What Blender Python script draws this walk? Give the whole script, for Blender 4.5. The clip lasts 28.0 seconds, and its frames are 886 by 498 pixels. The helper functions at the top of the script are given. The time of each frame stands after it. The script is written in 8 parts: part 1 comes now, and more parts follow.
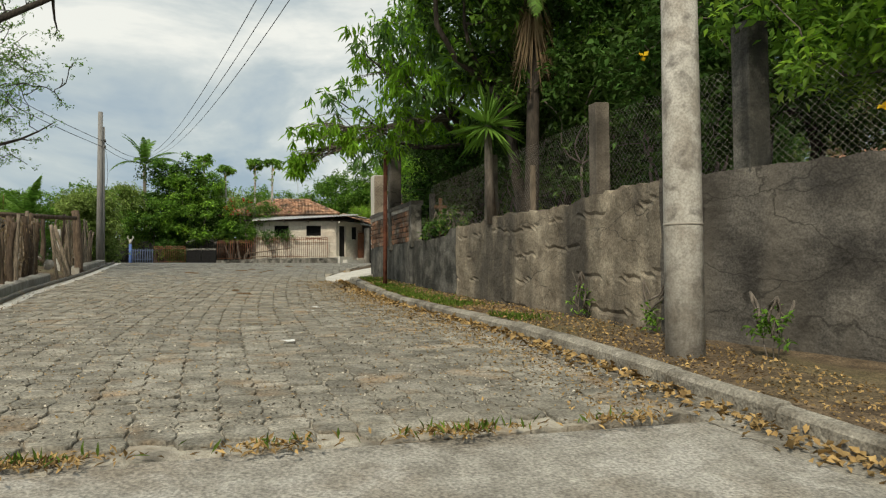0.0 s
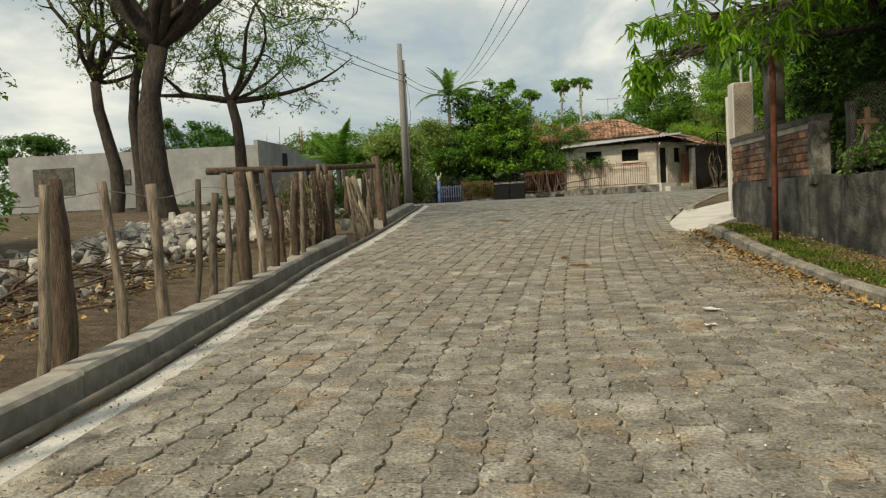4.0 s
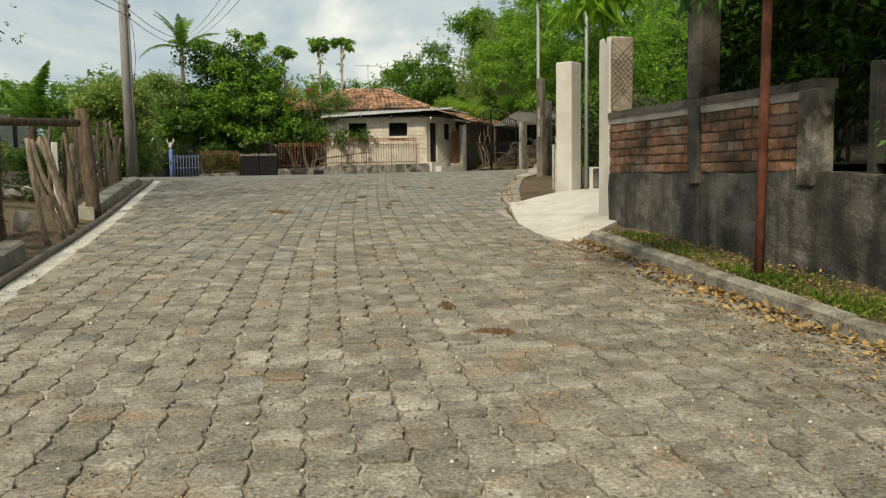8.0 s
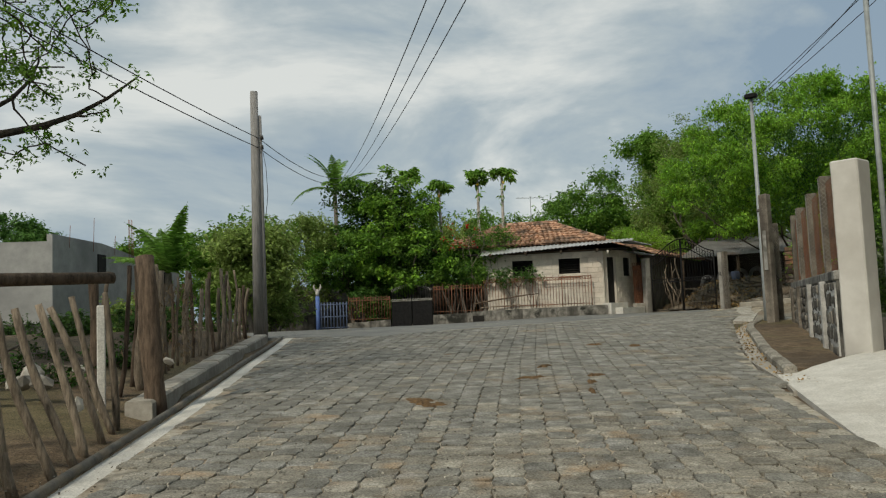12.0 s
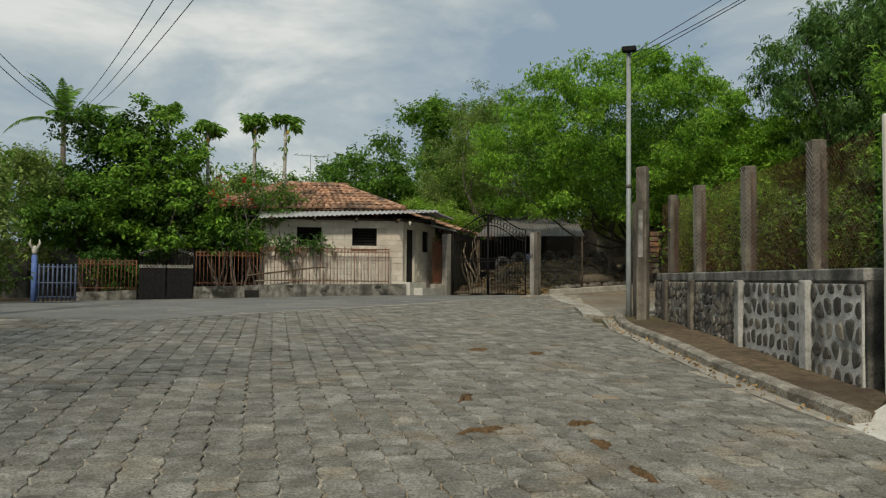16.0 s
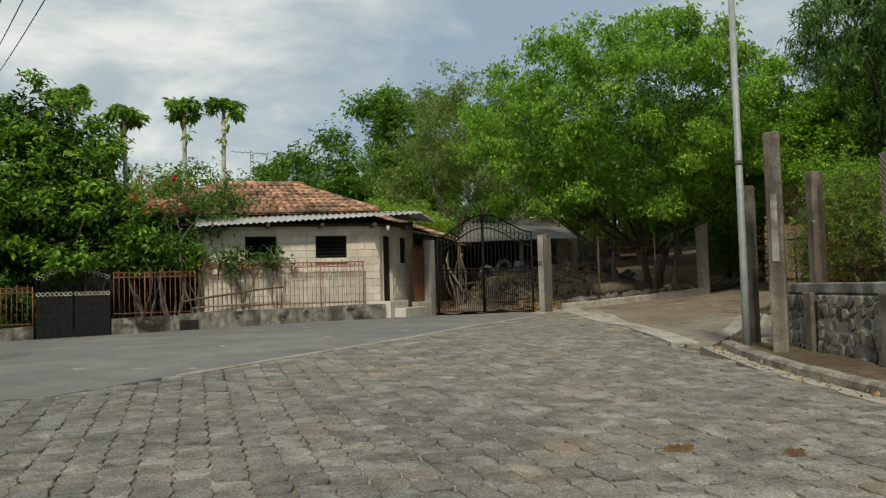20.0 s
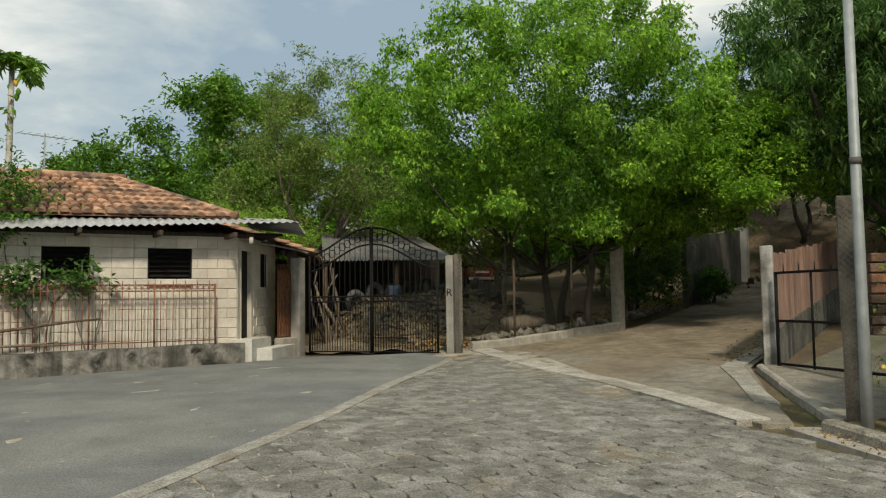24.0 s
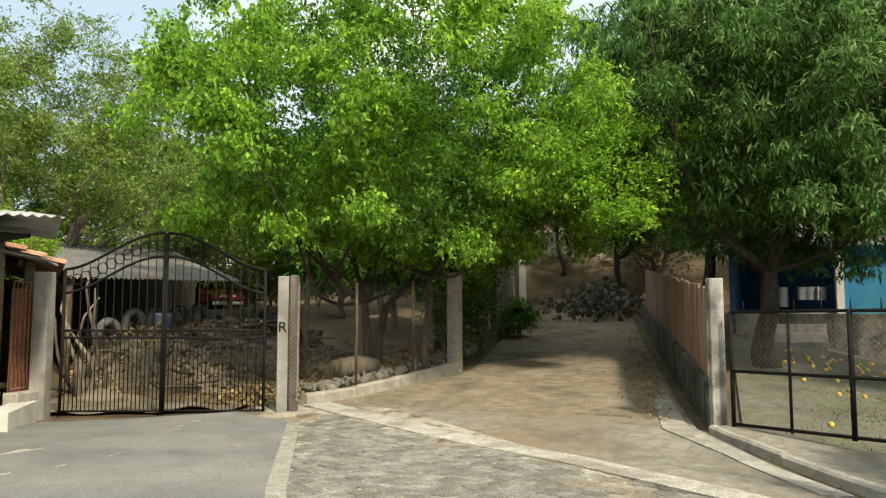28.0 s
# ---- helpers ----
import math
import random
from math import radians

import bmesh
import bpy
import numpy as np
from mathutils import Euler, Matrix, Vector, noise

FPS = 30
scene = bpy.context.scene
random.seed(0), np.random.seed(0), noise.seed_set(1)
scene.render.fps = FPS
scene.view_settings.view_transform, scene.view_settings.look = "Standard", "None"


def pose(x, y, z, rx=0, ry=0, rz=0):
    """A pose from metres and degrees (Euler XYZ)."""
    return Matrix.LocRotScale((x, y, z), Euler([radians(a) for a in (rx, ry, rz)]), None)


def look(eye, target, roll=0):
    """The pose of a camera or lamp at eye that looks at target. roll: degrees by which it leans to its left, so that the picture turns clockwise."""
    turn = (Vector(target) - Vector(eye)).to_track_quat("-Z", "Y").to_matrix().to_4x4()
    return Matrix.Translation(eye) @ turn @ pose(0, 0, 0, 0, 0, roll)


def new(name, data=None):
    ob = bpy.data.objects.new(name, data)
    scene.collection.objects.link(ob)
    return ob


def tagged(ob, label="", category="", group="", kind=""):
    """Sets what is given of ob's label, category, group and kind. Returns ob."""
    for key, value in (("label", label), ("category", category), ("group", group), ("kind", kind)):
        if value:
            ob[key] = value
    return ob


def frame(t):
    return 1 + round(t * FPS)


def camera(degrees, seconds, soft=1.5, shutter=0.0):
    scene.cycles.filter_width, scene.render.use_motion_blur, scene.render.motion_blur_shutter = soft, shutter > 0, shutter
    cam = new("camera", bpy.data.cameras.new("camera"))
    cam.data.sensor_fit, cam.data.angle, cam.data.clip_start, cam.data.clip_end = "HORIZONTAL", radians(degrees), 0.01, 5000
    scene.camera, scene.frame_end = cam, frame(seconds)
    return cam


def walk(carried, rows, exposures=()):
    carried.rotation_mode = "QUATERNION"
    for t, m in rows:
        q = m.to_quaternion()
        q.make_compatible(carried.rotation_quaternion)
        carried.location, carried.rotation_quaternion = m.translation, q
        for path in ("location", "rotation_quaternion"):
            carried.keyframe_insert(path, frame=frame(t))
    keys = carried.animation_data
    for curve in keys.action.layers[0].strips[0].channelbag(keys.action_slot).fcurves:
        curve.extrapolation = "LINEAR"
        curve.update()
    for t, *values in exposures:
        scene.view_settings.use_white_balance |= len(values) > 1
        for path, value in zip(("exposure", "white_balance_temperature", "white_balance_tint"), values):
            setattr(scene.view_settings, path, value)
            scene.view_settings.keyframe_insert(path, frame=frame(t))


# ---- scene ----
cam = camera(58.2, 28.0, soft=1.2)
METRES, EYE, TILT, LEAN, TURN = 37.5, 1.5, 0.0, 0.0, -24.8
ROWS = [
    (0.0, 0.0, 0.0, 0.0, 0.02, 2.15, 0.41),
    (0.5, -0.0001, 0.0154, 0.002, 7.95, 1.74, 1.32),
    (1.0, 0.0002, 0.0307, 0.0032, 10.17, 0.93, 2.47),
    (1.5, -0.0038, 0.0461, 0.0062, 17.08, -0.08, 0.93),
    (2.0, -0.0106, 0.0604, 0.0094, 21.55, -2.92, 1.78),
    (2.5, -0.0153, 0.0764, 0.0122, 23.46, -1.3, 1.47),
    (4.5, -0.0487, 0.1342, 0.0181, 20.95, -3.26, 2.97),
    (5.0, -0.0574, 0.1524, 0.0196, 19.59, -2.69, 1.58),
    (5.5, -0.0672, 0.1688, 0.0204, 12.43, -4.36, 1.26),
    (6.0, -0.0754, 0.1874, 0.0204, 9.29, -5.23, 0.35),
    (6.5, -0.0856, 0.2047, 0.0214, 7.68, -6.63, 0.05),
    (7.0, -0.0923, 0.222, 0.0221, 4.03, -6.22, 0.01),
    (7.5, -0.1, 0.2397, 0.0229, 3.57, -6.29, 0.21),
    (8.0, -0.1047, 0.2567, 0.0239, 2.53, -5.54, 0.88),
    (8.5, -0.1077, 0.2746, 0.0261, 2.44, 0.88, 0.92),
    (9.0, -0.1112, 0.2923, 0.0279, 0.69, 1.45, 0.11),
    (9.5, -0.1111, 0.3114, 0.0284, -0.98, 1.45, 0.31),
    (10.0, -0.1134, 0.3284, 0.0292, -1.27, 1.27, 1.24),
    (10.5, -0.1142, 0.3451, 0.0295, -1.32, 2.61, 1.56),
    (11.0, -0.1197, 0.3618, 0.0304, 3.08, 3.49, 0.94),
    (11.5, -0.1265, 0.3774, 0.0313, 3.52, 2.72, 0.82),
    (12.0, -0.1344, 0.3933, 0.0333, 13.77, 4.55, 2.3),
    (12.5, -0.1443, 0.4073, 0.0339, 15.46, 4.59, 2.17),
    (14.5, -0.1793, 0.4679, 0.0357, 8.03, 3.21, -0.43),
    (15.0, -0.1864, 0.4863, 0.0372, -1.13, 2.96, 0.4),
    (15.5, -0.1916, 0.5045, 0.0384, -3.25, 2.7, 0.52),
    (16.0, -0.1972, 0.5217, 0.0394, -5.16, 2.16, -0.49),
    (16.5, -0.2, 0.5399, 0.0399, -7.29, 2.3, -0.68),
    (17.0, -0.2049, 0.5591, 0.0402, -7.66, 1.5, 0.83),
    (17.5, -0.2092, 0.5768, 0.041, -8.14, 2.11, 1.19),
    (18.0, -0.2145, 0.5955, 0.0418, -7.94, 2.27, 0.61),
    (18.5, -0.2183, 0.6132, 0.0431, -8.65, 2.25, 1.3),
    (19.0, -0.2211, 0.6314, 0.0447, -9.23, 2.31, 1.52),
    (19.5, -0.2263, 0.6494, 0.0457, -10.14, 2.33, 0.86),
    (20.0, -0.2303, 0.6676, 0.0464, -10.54, 2.66, 1.65),
    (20.5, -0.237, 0.6852, 0.0474, -8.16, 2.87, 0.99),
    (22.5, -0.2492, 0.7549, 0.0514, -11.29, 5.04, 6.25),
    (23.0, -0.2511, 0.7732, 0.053, -12.46, 3.64, 3.07),
    (23.5, -0.2482, 0.7921, 0.0542, -20.23, 3.58, 1.77),
    (24.0, -0.2488, 0.8103, 0.0558, -24.75, 3.69, 0.83),
    (24.5, -0.2479, 0.8267, 0.0565, -28.25, 3.97, 0.94),
    (25.0, -0.2467, 0.8454, 0.0576, -29.66, 4.44, 1.87),
    (25.5, -0.2449, 0.863, 0.0596, -37.27, 4.9, 2.41),
    (26.0, -0.2423, 0.8813, 0.0614, -41.28, 8.73, 2.33),
    (26.5, -0.2412, 0.898, 0.0616, -48.28, 7.52, 2.62),
    (27.0, -0.2399, 0.913, 0.0609, -50.55, 5.64, 2.74),
    (27.5, -0.2422, 0.9289, 0.0612, -51.27, 5.76, 1.07),
    (28.0, -0.2466, 0.9438, 0.0619, -45.84, 5.32, 0.03),
]
walk(cam, [(t, pose(0, 0, EYE, TILT, LEAN, TURN) @ pose(METRES * x, METRES * y, METRES * z, 90 + pitch, roll, yaw)) for t, x, y, z, yaw, pitch, roll in ROWS],
     exposures=[(0.0, 0.12, 6850, 5), (5.0, 0.15, 7300, 5), (8.0, 0.28, 7200, 5), (9.0, 0.02, 6800, 5), (10.0, 0.06, 6750, 5), (11.0, -0.1, 6650, 5), (12.0, -0.2, 6550, 5), (14.5, -0.27, 6600, 5), (16.0, -0.2, 6650, 5), (18.0, -0.26, 6700, 5), (20.0, 0.0, 6700, 5), (23.0, 0.05, 6750, 5), (26.0, 0.55, 6950, 5), (28.0, 1.02, 7050, 5)])

# ---------------------------------------------------------------- light
world = bpy.data.worlds.new("world")
scene.world = world
world.use_nodes = True
wn, wl = world.node_tree.nodes, world.node_tree.links
wn.clear()
SUN_EL, SUN_AZ = radians(45), radians(-140)
sky = wn.new("ShaderNodeTexSky")
sky.sky_type, sky.sun_disc = "NISHITA", False
sky.sun_elevation, sky.sun_rotation = SUN_EL, SUN_AZ
sky.air_density, sky.dust_density, sky.ozone_density = 1.0, 2.0, 1.0
coord = wn.new("ShaderNodeTexCoord")
mapn = wn.new("ShaderNodeMapping")
mapn.inputs["Scale"].default_value = (1.0, 1.0, 2.6)
cl = wn.new("ShaderNodeTexNoise")
cl.inputs["Scale"].default_value, cl.inputs["Detail"].default_value = 2.3, 7.0
cl.inputs["Roughness"].default_value, cl.inputs["Distortion"].default_value = 0.56, 0.4
ramp = wn.new("ShaderNodeValToRGB")
ramp.color_ramp.elements[0].position, ramp.color_ramp.elements[0].color = 0.40, (0.36, 0.46, 0.58, 1)
ramp.color_ramp.elements[1].position, ramp.color_ramp.elements[1].color = 0.62, (0.97, 0.97, 0.95, 1)
mid = ramp.color_ramp.elements.new(0.5)
mid.color = (0.56, 0.63, 0.68, 1)
mixw = wn.new("ShaderNodeMix")
mixw.data_type = "RGBA"
mixw.inputs[0].default_value = 0.88
gain = wn.new("ShaderNodeVectorMath")
gain.operation = "SCALE"
gain.inputs["Scale"].default_value = 0.10
bg = wn.new("ShaderNodeBackground")
bg.inputs["Strength"].default_value = 0.92
wo = wn.new("ShaderNodeOutputWorld")
wl.new(coord.outputs["Generated"], mapn.inputs["Vector"])
wl.new(mapn.outputs["Vector"], cl.inputs["Vector"])
wl.new(cl.outputs["Fac"], ramp.inputs["Fac"])
wl.new(sky.outputs["Color"], gain.inputs[0])
wl.new(gain.outputs["Vector"], mixw.inputs[6])
wl.new(ramp.outputs["Color"], mixw.inputs[7])
wl.new(mixw.outputs[2], bg.inputs["Color"])
wl.new(bg.outputs["Background"], wo.inputs["Surface"])
sun_data = bpy.data.lights.new("sun", "SUN")
sun_data.energy, sun_data.angle, sun_data.color = 2.75, radians(6), (1.0, 0.91, 0.78)
sun_ob = new("sun", sun_data)
sd = Vector((math.sin(SUN_AZ) * math.cos(SUN_EL), math.cos(SUN_AZ) * math.cos(SUN_EL), math.sin(SUN_EL)))
sun_ob.matrix_world = look(tuple(sd * 60), (0, 0, 0))

# ---------------------------------------------------------------- materials


def mat(name, c1, c2, scale=6.0, rough=0.85, bump=0.15, metal=0.0, c3=None, scale3=0.7, amount3=0.5, vary=0.0, island=False, trans=0.0, stretch=(1, 1, 1), bscale=None, streak=None, crack=0.0, spec=0.3, c4=None, scale4=0.35, amount4=0.5, speck=0.0, edge3=(0.48, 0.64)):
    """Two-tone noise material with fine relief; c3 adds large stains, vary a shift of value per piece."""
    m = bpy.data.materials.new(name)
    m.use_nodes = True
    n, l = m.node_tree.nodes, m.node_tree.links
    b = n["Principled BSDF"]
    tc = n.new("ShaderNodeTexCoord")
    mp = n.new("ShaderNodeMapping")
    mp.inputs["Scale"].default_value = stretch
    geo = n.new("ShaderNodeNewGeometry")
    l.new(geo.outputs["Position"], mp.inputs["Vector"])
    nz = n.new("ShaderNodeTexNoise")
    nz.inputs["Scale"].default_value, nz.inputs["Detail"].default_value, nz.inputs["Roughness"].default_value = scale, 6.0, 0.65
    l.new(mp.outputs["Vector"], nz.inputs["Vector"])
    rp = n.new("ShaderNodeValToRGB")
    rp.color_ramp.elements[0].position, rp.color_ramp.elements[1].position = 0.33, 0.67
    rp.color_ramp.elements[0].color, rp.color_ramp.elements[1].color = (*c1, 1), (*c2, 1)
    l.new(nz.outputs["Fac"], rp.inputs["Fac"])
    col = rp.outputs["Color"]
    if c3:
        n3 = n.new("ShaderNodeTexNoise")
        n3.inputs["Scale"].default_value, n3.inputs["Detail"].default_value = scale3, 5.0
        l.new(mp.outputs["Vector"], n3.inputs["Vector"])
        r3 = n.new("ShaderNodeMapRange")
        r3.inputs["From Min"].default_value, r3.inputs["From Max"].default_value = edge3
        r3.inputs["To Max"].default_value = amount3
        l.new(n3.outputs["Fac"], r3.inputs["Value"])
        mx = n.new("ShaderNodeMix")
        mx.data_type = "RGBA"
        l.new(r3.outputs["Result"], mx.inputs[0])
        l.new(col, mx.inputs[6])
        mx.inputs[7].default_value = (*c3, 1)
        col = mx.outputs[2]
    if c4:
        n6 = n.new("ShaderNodeTexNoise")
        n6.inputs["Scale"].default_value, n6.inputs["Detail"].default_value, n6.inputs["Distortion"].default_value = scale4, 8.0, 0.6
        l.new(mp.outputs["Vector"], n6.inputs["Vector"])
        r6 = n.new("ShaderNodeMapRange")
        r6.inputs["From Min"].default_value, r6.inputs["From Max"].default_value = 0.5, 0.66
        r6.inputs["To Max"].default_value = amount4
        l.new(n6.outputs["Fac"], r6.inputs["Value"])
        m6 = n.new("ShaderNodeMix")
        m6.data_type = "RGBA"
        l.new(r6.outputs["Result"], m6.inputs[0])
        l.new(col, m6.inputs[6])
        m6.inputs[7].default_value = (*c4, 1)
        col = m6.outputs[2]
    if speck:
        n7 = n.new("ShaderNodeTexNoise")
        n7.inputs["Scale"].default_value, n7.inputs["Detail"].default_value = 55.0, 3.0
        l.new(mp.outputs["Vector"], n7.inputs["Vector"])
        r7 = n.new("ShaderNodeMapRange")
        r7.inputs["From Min"].default_value, r7.inputs["From Max"].default_value = 0.35, 0.65
        r7.inputs["To Min"].default_value, r7.inputs["To Max"].default_value = 1 - speck, 1 + speck
        l.new(n7.outputs["Fac"], r7.inputs["Value"])
        h7 = n.new("ShaderNodeHueSaturation")
        l.new(r7.outputs["Result"], h7.inputs["Value"])
        l.new(col, h7.inputs["Color"])
        col = h7.outputs["Color"]
    if streak:
        ms_ = n.new("ShaderNodeMapping")
        ms_.inputs["Scale"].default_value = (3.2, 3.2, 0.28) if len(streak) < 5 else (streak[4], streak[4], 0.2)
        l.new(geo.outputs["Position"], ms_.inputs["Vector"])
        n4 = n.new("ShaderNodeTexNoise")
        n4.inputs["Scale"].default_value, n4.inputs["Detail"].default_value = 1.0, 6.0
        l.new(ms_.outputs["Vector"], n4.inputs["Vector"])
        r4 = n.new("ShaderNodeMapRange")
        r4.inputs["From Min"].default_value, r4.inputs["From Max"].default_value = 0.47, 0.62
        r4.inputs["To Max"].default_value = streak[3]
        l.new(n4.outputs["Fac"], r4.inputs["Value"])
        m4 = n.new("ShaderNodeMix")
        m4.data_type = "RGBA"
        l.new(r4.outputs["Result"], m4.inputs[0])
        l.new(col, m4.inputs[6])
        m4.inputs[7].default_value = (*streak[:3], 1)
        col = m4.outputs[2]
    if crack:
        wv = n.new("ShaderNodeTexVoronoi")
        wv.feature = "DISTANCE_TO_EDGE"
        wv.inputs["Scale"].default_value = crack
        nw = n.new("ShaderNodeTexNoise")
        nw.inputs["Scale"].default_value, nw.inputs["Detail"].default_value = 2.5, 6.0
        l.new(geo.outputs["Position"], nw.inputs["Vector"])
        ad = n.new("ShaderNodeMixRGB")
        ad.inputs[0].default_value = 0.35
        mc = n.new("ShaderNodeMapping")
        mc.inputs["Scale"].default_value = (0.7, 0.7, 2.0)
        l.new(geo.outputs["Position"], mc.inputs["Vector"])
        l.new(mc.outputs["Vector"], ad.inputs[1])
        l.new(nw.outputs["Color"], ad.inputs[2])
        l.new(ad.outputs["Color"], wv.inputs["Vector"])
        r5 = n.new("ShaderNodeMapRange")
        r5.inputs["From Max"].default_value = 0.012
        r5.inputs["To Min"].default_value, r5.inputs["To Max"].default_value = 0.75, 0.0
        l.new(wv.outputs["Distance"], r5.inputs["Value"])
        nk = n.new("ShaderNodeTexNoise")
        nk.inputs["Scale"].default_value = 0.8
        l.new(geo.outputs["Position"], nk.inputs["Vector"])
        rk = n.new("ShaderNodeMapRange")
        rk.inputs["From Min"].default_value, rk.inputs["From Max"].default_value = 0.42, 0.5
        l.new(nk.outputs["Fac"], rk.inputs["Value"])
        mk_ = n.new("ShaderNodeMath")
        mk_.operation = "MULTIPLY"
        l.new(r5.outputs["Result"], mk_.inputs[0])
        l.new(rk.outputs["Result"], mk_.inputs[1])
        m5 = n.new("ShaderNodeMix")
        m5.data_type = "RGBA"
        l.new(mk_.outputs["Value"], m5.inputs[0])
        l.new(col, m5.inputs[6])
        m5.inputs[7].default_value = (0.02, 0.018, 0.015, 1)
        col = m5.outputs[2]
    if vary:
        if island:
            src = geo.outputs["Random Per Island"]
        else:
            src = n.new("ShaderNodeObjectInfo").outputs["Random"]
        mr = n.new("ShaderNodeMapRange")
        mr.inputs["To Min"].default_value, mr.inputs["To Max"].default_value = 1 - vary, 1 + vary
        l.new(src, mr.inputs["Value"])
        hs = n.new("ShaderNodeHueSaturation")
        l.new(mr.outputs["Result"], hs.inputs["Value"])
        l.new(col, hs.inputs["Color"])
        col = hs.outputs["Color"]
    l.new(col, b.inputs["Base Color"])
    b.inputs["Roughness"].default_value, b.inputs["Metallic"].default_value = rough, metal
    b.inputs["Specular IOR Level"].default_value = spec
    if bump:
        nb = n.new("ShaderNodeTexNoise")
        nb.inputs["Scale"].default_value, nb.inputs["Detail"].default_value = bscale or scale * 5, 5.0
        l.new(mp.outputs["Vector"], nb.inputs["Vector"])
        bp = n.new("ShaderNodeBump")
        bp.inputs["Strength"].default_value, bp.inputs["Distance"].default_value = bump, 0.02
        l.new(nb.outputs["Fac"], bp.inputs["Height"])
        l.new(bp.outputs["Normal"], b.inputs["Normal"])
    if trans:
        tr = n.new("ShaderNodeBsdfTranslucent")
        ms = n.new("ShaderNodeMixShader")
        ms.inputs[0].default_value = trans
        l.new(col, tr.inputs["Color"])
        l.new(b.outputs["BSDF"], ms.inputs[1])
        l.new(tr.outputs["BSDF"], ms.inputs[2])
        l.new(ms.outputs["Shader"], n["Material Output"].inputs["Surface"])
    return m


def leafmat(name, dark, light, rough=0.55, trans=0.42):
    return mat(name, dark, light, scale=0.9, rough=rough, bump=0, vary=0.45, island=True, trans=trans, spec=0.18)


HILL = dict(scale=5, rough=0.92, bump=0.8, c3=(0.33, 0.215, 0.115), scale3=2.3, amount3=0.5, edge3=(0.55, 0.70), vary=0.2, bscale=42, c4=(0.43, 0.405, 0.345), scale4=3.6, amount4=0.55, speck=0.34)
M_PAVER = mat("paver", (0.149, 0.138, 0.112), (0.292, 0.27, 0.22), **HILL)
M_PAVERS = mat("pavers", (0.149, 0.138, 0.112), (0.292, 0.27, 0.22), island=True, **HILL)
M_PAVERJ = mat("junction_pavers", (0.125, 0.12, 0.103), (0.25, 0.241, 0.208), 5, 0.92, 0.9, c3=(0.27, 0.205, 0.13), scale3=1.1, amount3=0.5, edge3=(0.57, 0.69), vary=0.18, bscale=42, c4=(0.36, 0.352, 0.325), scale4=3.4, amount4=0.55, speck=0.34, island=True)
M_STREET = mat("dusty_grey_surfacing", (0.14, 0.144, 0.138), (0.20, 0.202, 0.192), 1.4, 0.93, 0.5, c3=(0.27, 0.26, 0.23), scale3=0.5, amount3=0.45, bscale=60, c4=(0.12, 0.12, 0.112), scale4=0.9, amount4=0.4, speck=0.24)
M_JOINT = mat("sandy_joint", (0.30, 0.265, 0.205), (0.52, 0.48, 0.40), 16, 0.95, 0.8, c3=(0.24, 0.16, 0.085), scale3=1.5, amount3=0.65, c4=(0.085, 0.075, 0.06), scale4=2.6, amount4=0.85)
M_SOIL = mat("dry_soil", (0.07, 0.049, 0.03), (0.175, 0.128, 0.08), 5, 0.95, 0.8, c3=(0.05, 0.037, 0.025), scale3=0.6, speck=0.4, c4=(0.12, 0.12, 0.045), scale4=0.4, amount4=0.35)
M_EARTH = mat("lane_earth", (0.15, 0.118, 0.082), (0.275, 0.226, 0.165), 4, 0.95, 0.9, c3=(0.105, 0.08, 0.053), scale3=0.6, amount3=0.7, speck=0.35, c4=(0.33, 0.28, 0.21), scale4=1.6, amount4=0.45)
M_YARD = mat("trodden_yard_earth", (0.10, 0.094, 0.074), (0.195, 0.18, 0.142), 4, 0.95, 0.8, c3=(0.075, 0.068, 0.05), scale3=0.7, amount3=0.6, c4=(0.10, 0.13, 0.045), scale4=0.8, amount4=0.5, speck=0.35)
M_DUST = mat("lane_concrete", (0.175, 0.158, 0.128), (0.30, 0.272, 0.222), 5, 0.95, 0.6, c3=(0.19, 0.135, 0.082), scale3=0.35, amount3=0.6, speck=0.3, c4=(0.12, 0.10, 0.075), scale4=1.1, amount4=0.45)
M_CONC = mat("grey_concrete", (0.27, 0.25, 0.21), (0.43, 0.40, 0.345), 7, 0.9, 0.3, c3=(0.17, 0.15, 0.125), scale3=1.1)
M_CONCNEW = mat("fresh_concrete", (0.50, 0.48, 0.43), (0.64, 0.615, 0.56), 4, 0.85, 0.3, c3=(0.40, 0.37, 0.32), scale3=1.4, speck=0.15)
M_BAND = mat("worn_band", (0.30, 0.28, 0.24), (0.50, 0.47, 0.415), 7, 0.9, 0.6, c3=(0.20, 0.175, 0.14), scale3=2.0, amount3=0.7, speck=0.35)
M_ZINCOLD = mat("old_zinc_sheet", (0.13, 0.127, 0.12), (0.235, 0.23, 0.22), 2.5, 0.65, 0.05, metal=0.1, c3=(0.12, 0.075, 0.05), scale3=0.8, amount3=0.7)
M_SLAB = mat("worn_slab", (0.22, 0.205, 0.175), (0.37, 0.35, 0.305), 5, 0.92, 0.9, c3=(0.20, 0.155, 0.105), scale3=1.2, bscale=38, speck=0.32, amount3=0.4, c4=(0.46, 0.44, 0.40), scale4=3.0, amount4=0.6)
M_OLDWALL = mat("stained_stone_plaster", (0.16, 0.13, 0.095), (0.40, 0.345, 0.26), 3.4, 0.95, 1.0, c3=(0.10, 0.082, 0.06), scale3=1.6, amount3=0.7, bscale=16, streak=(0.04, 0.037, 0.033, 0.8, 1.15), crack=1.5, speck=0.25)
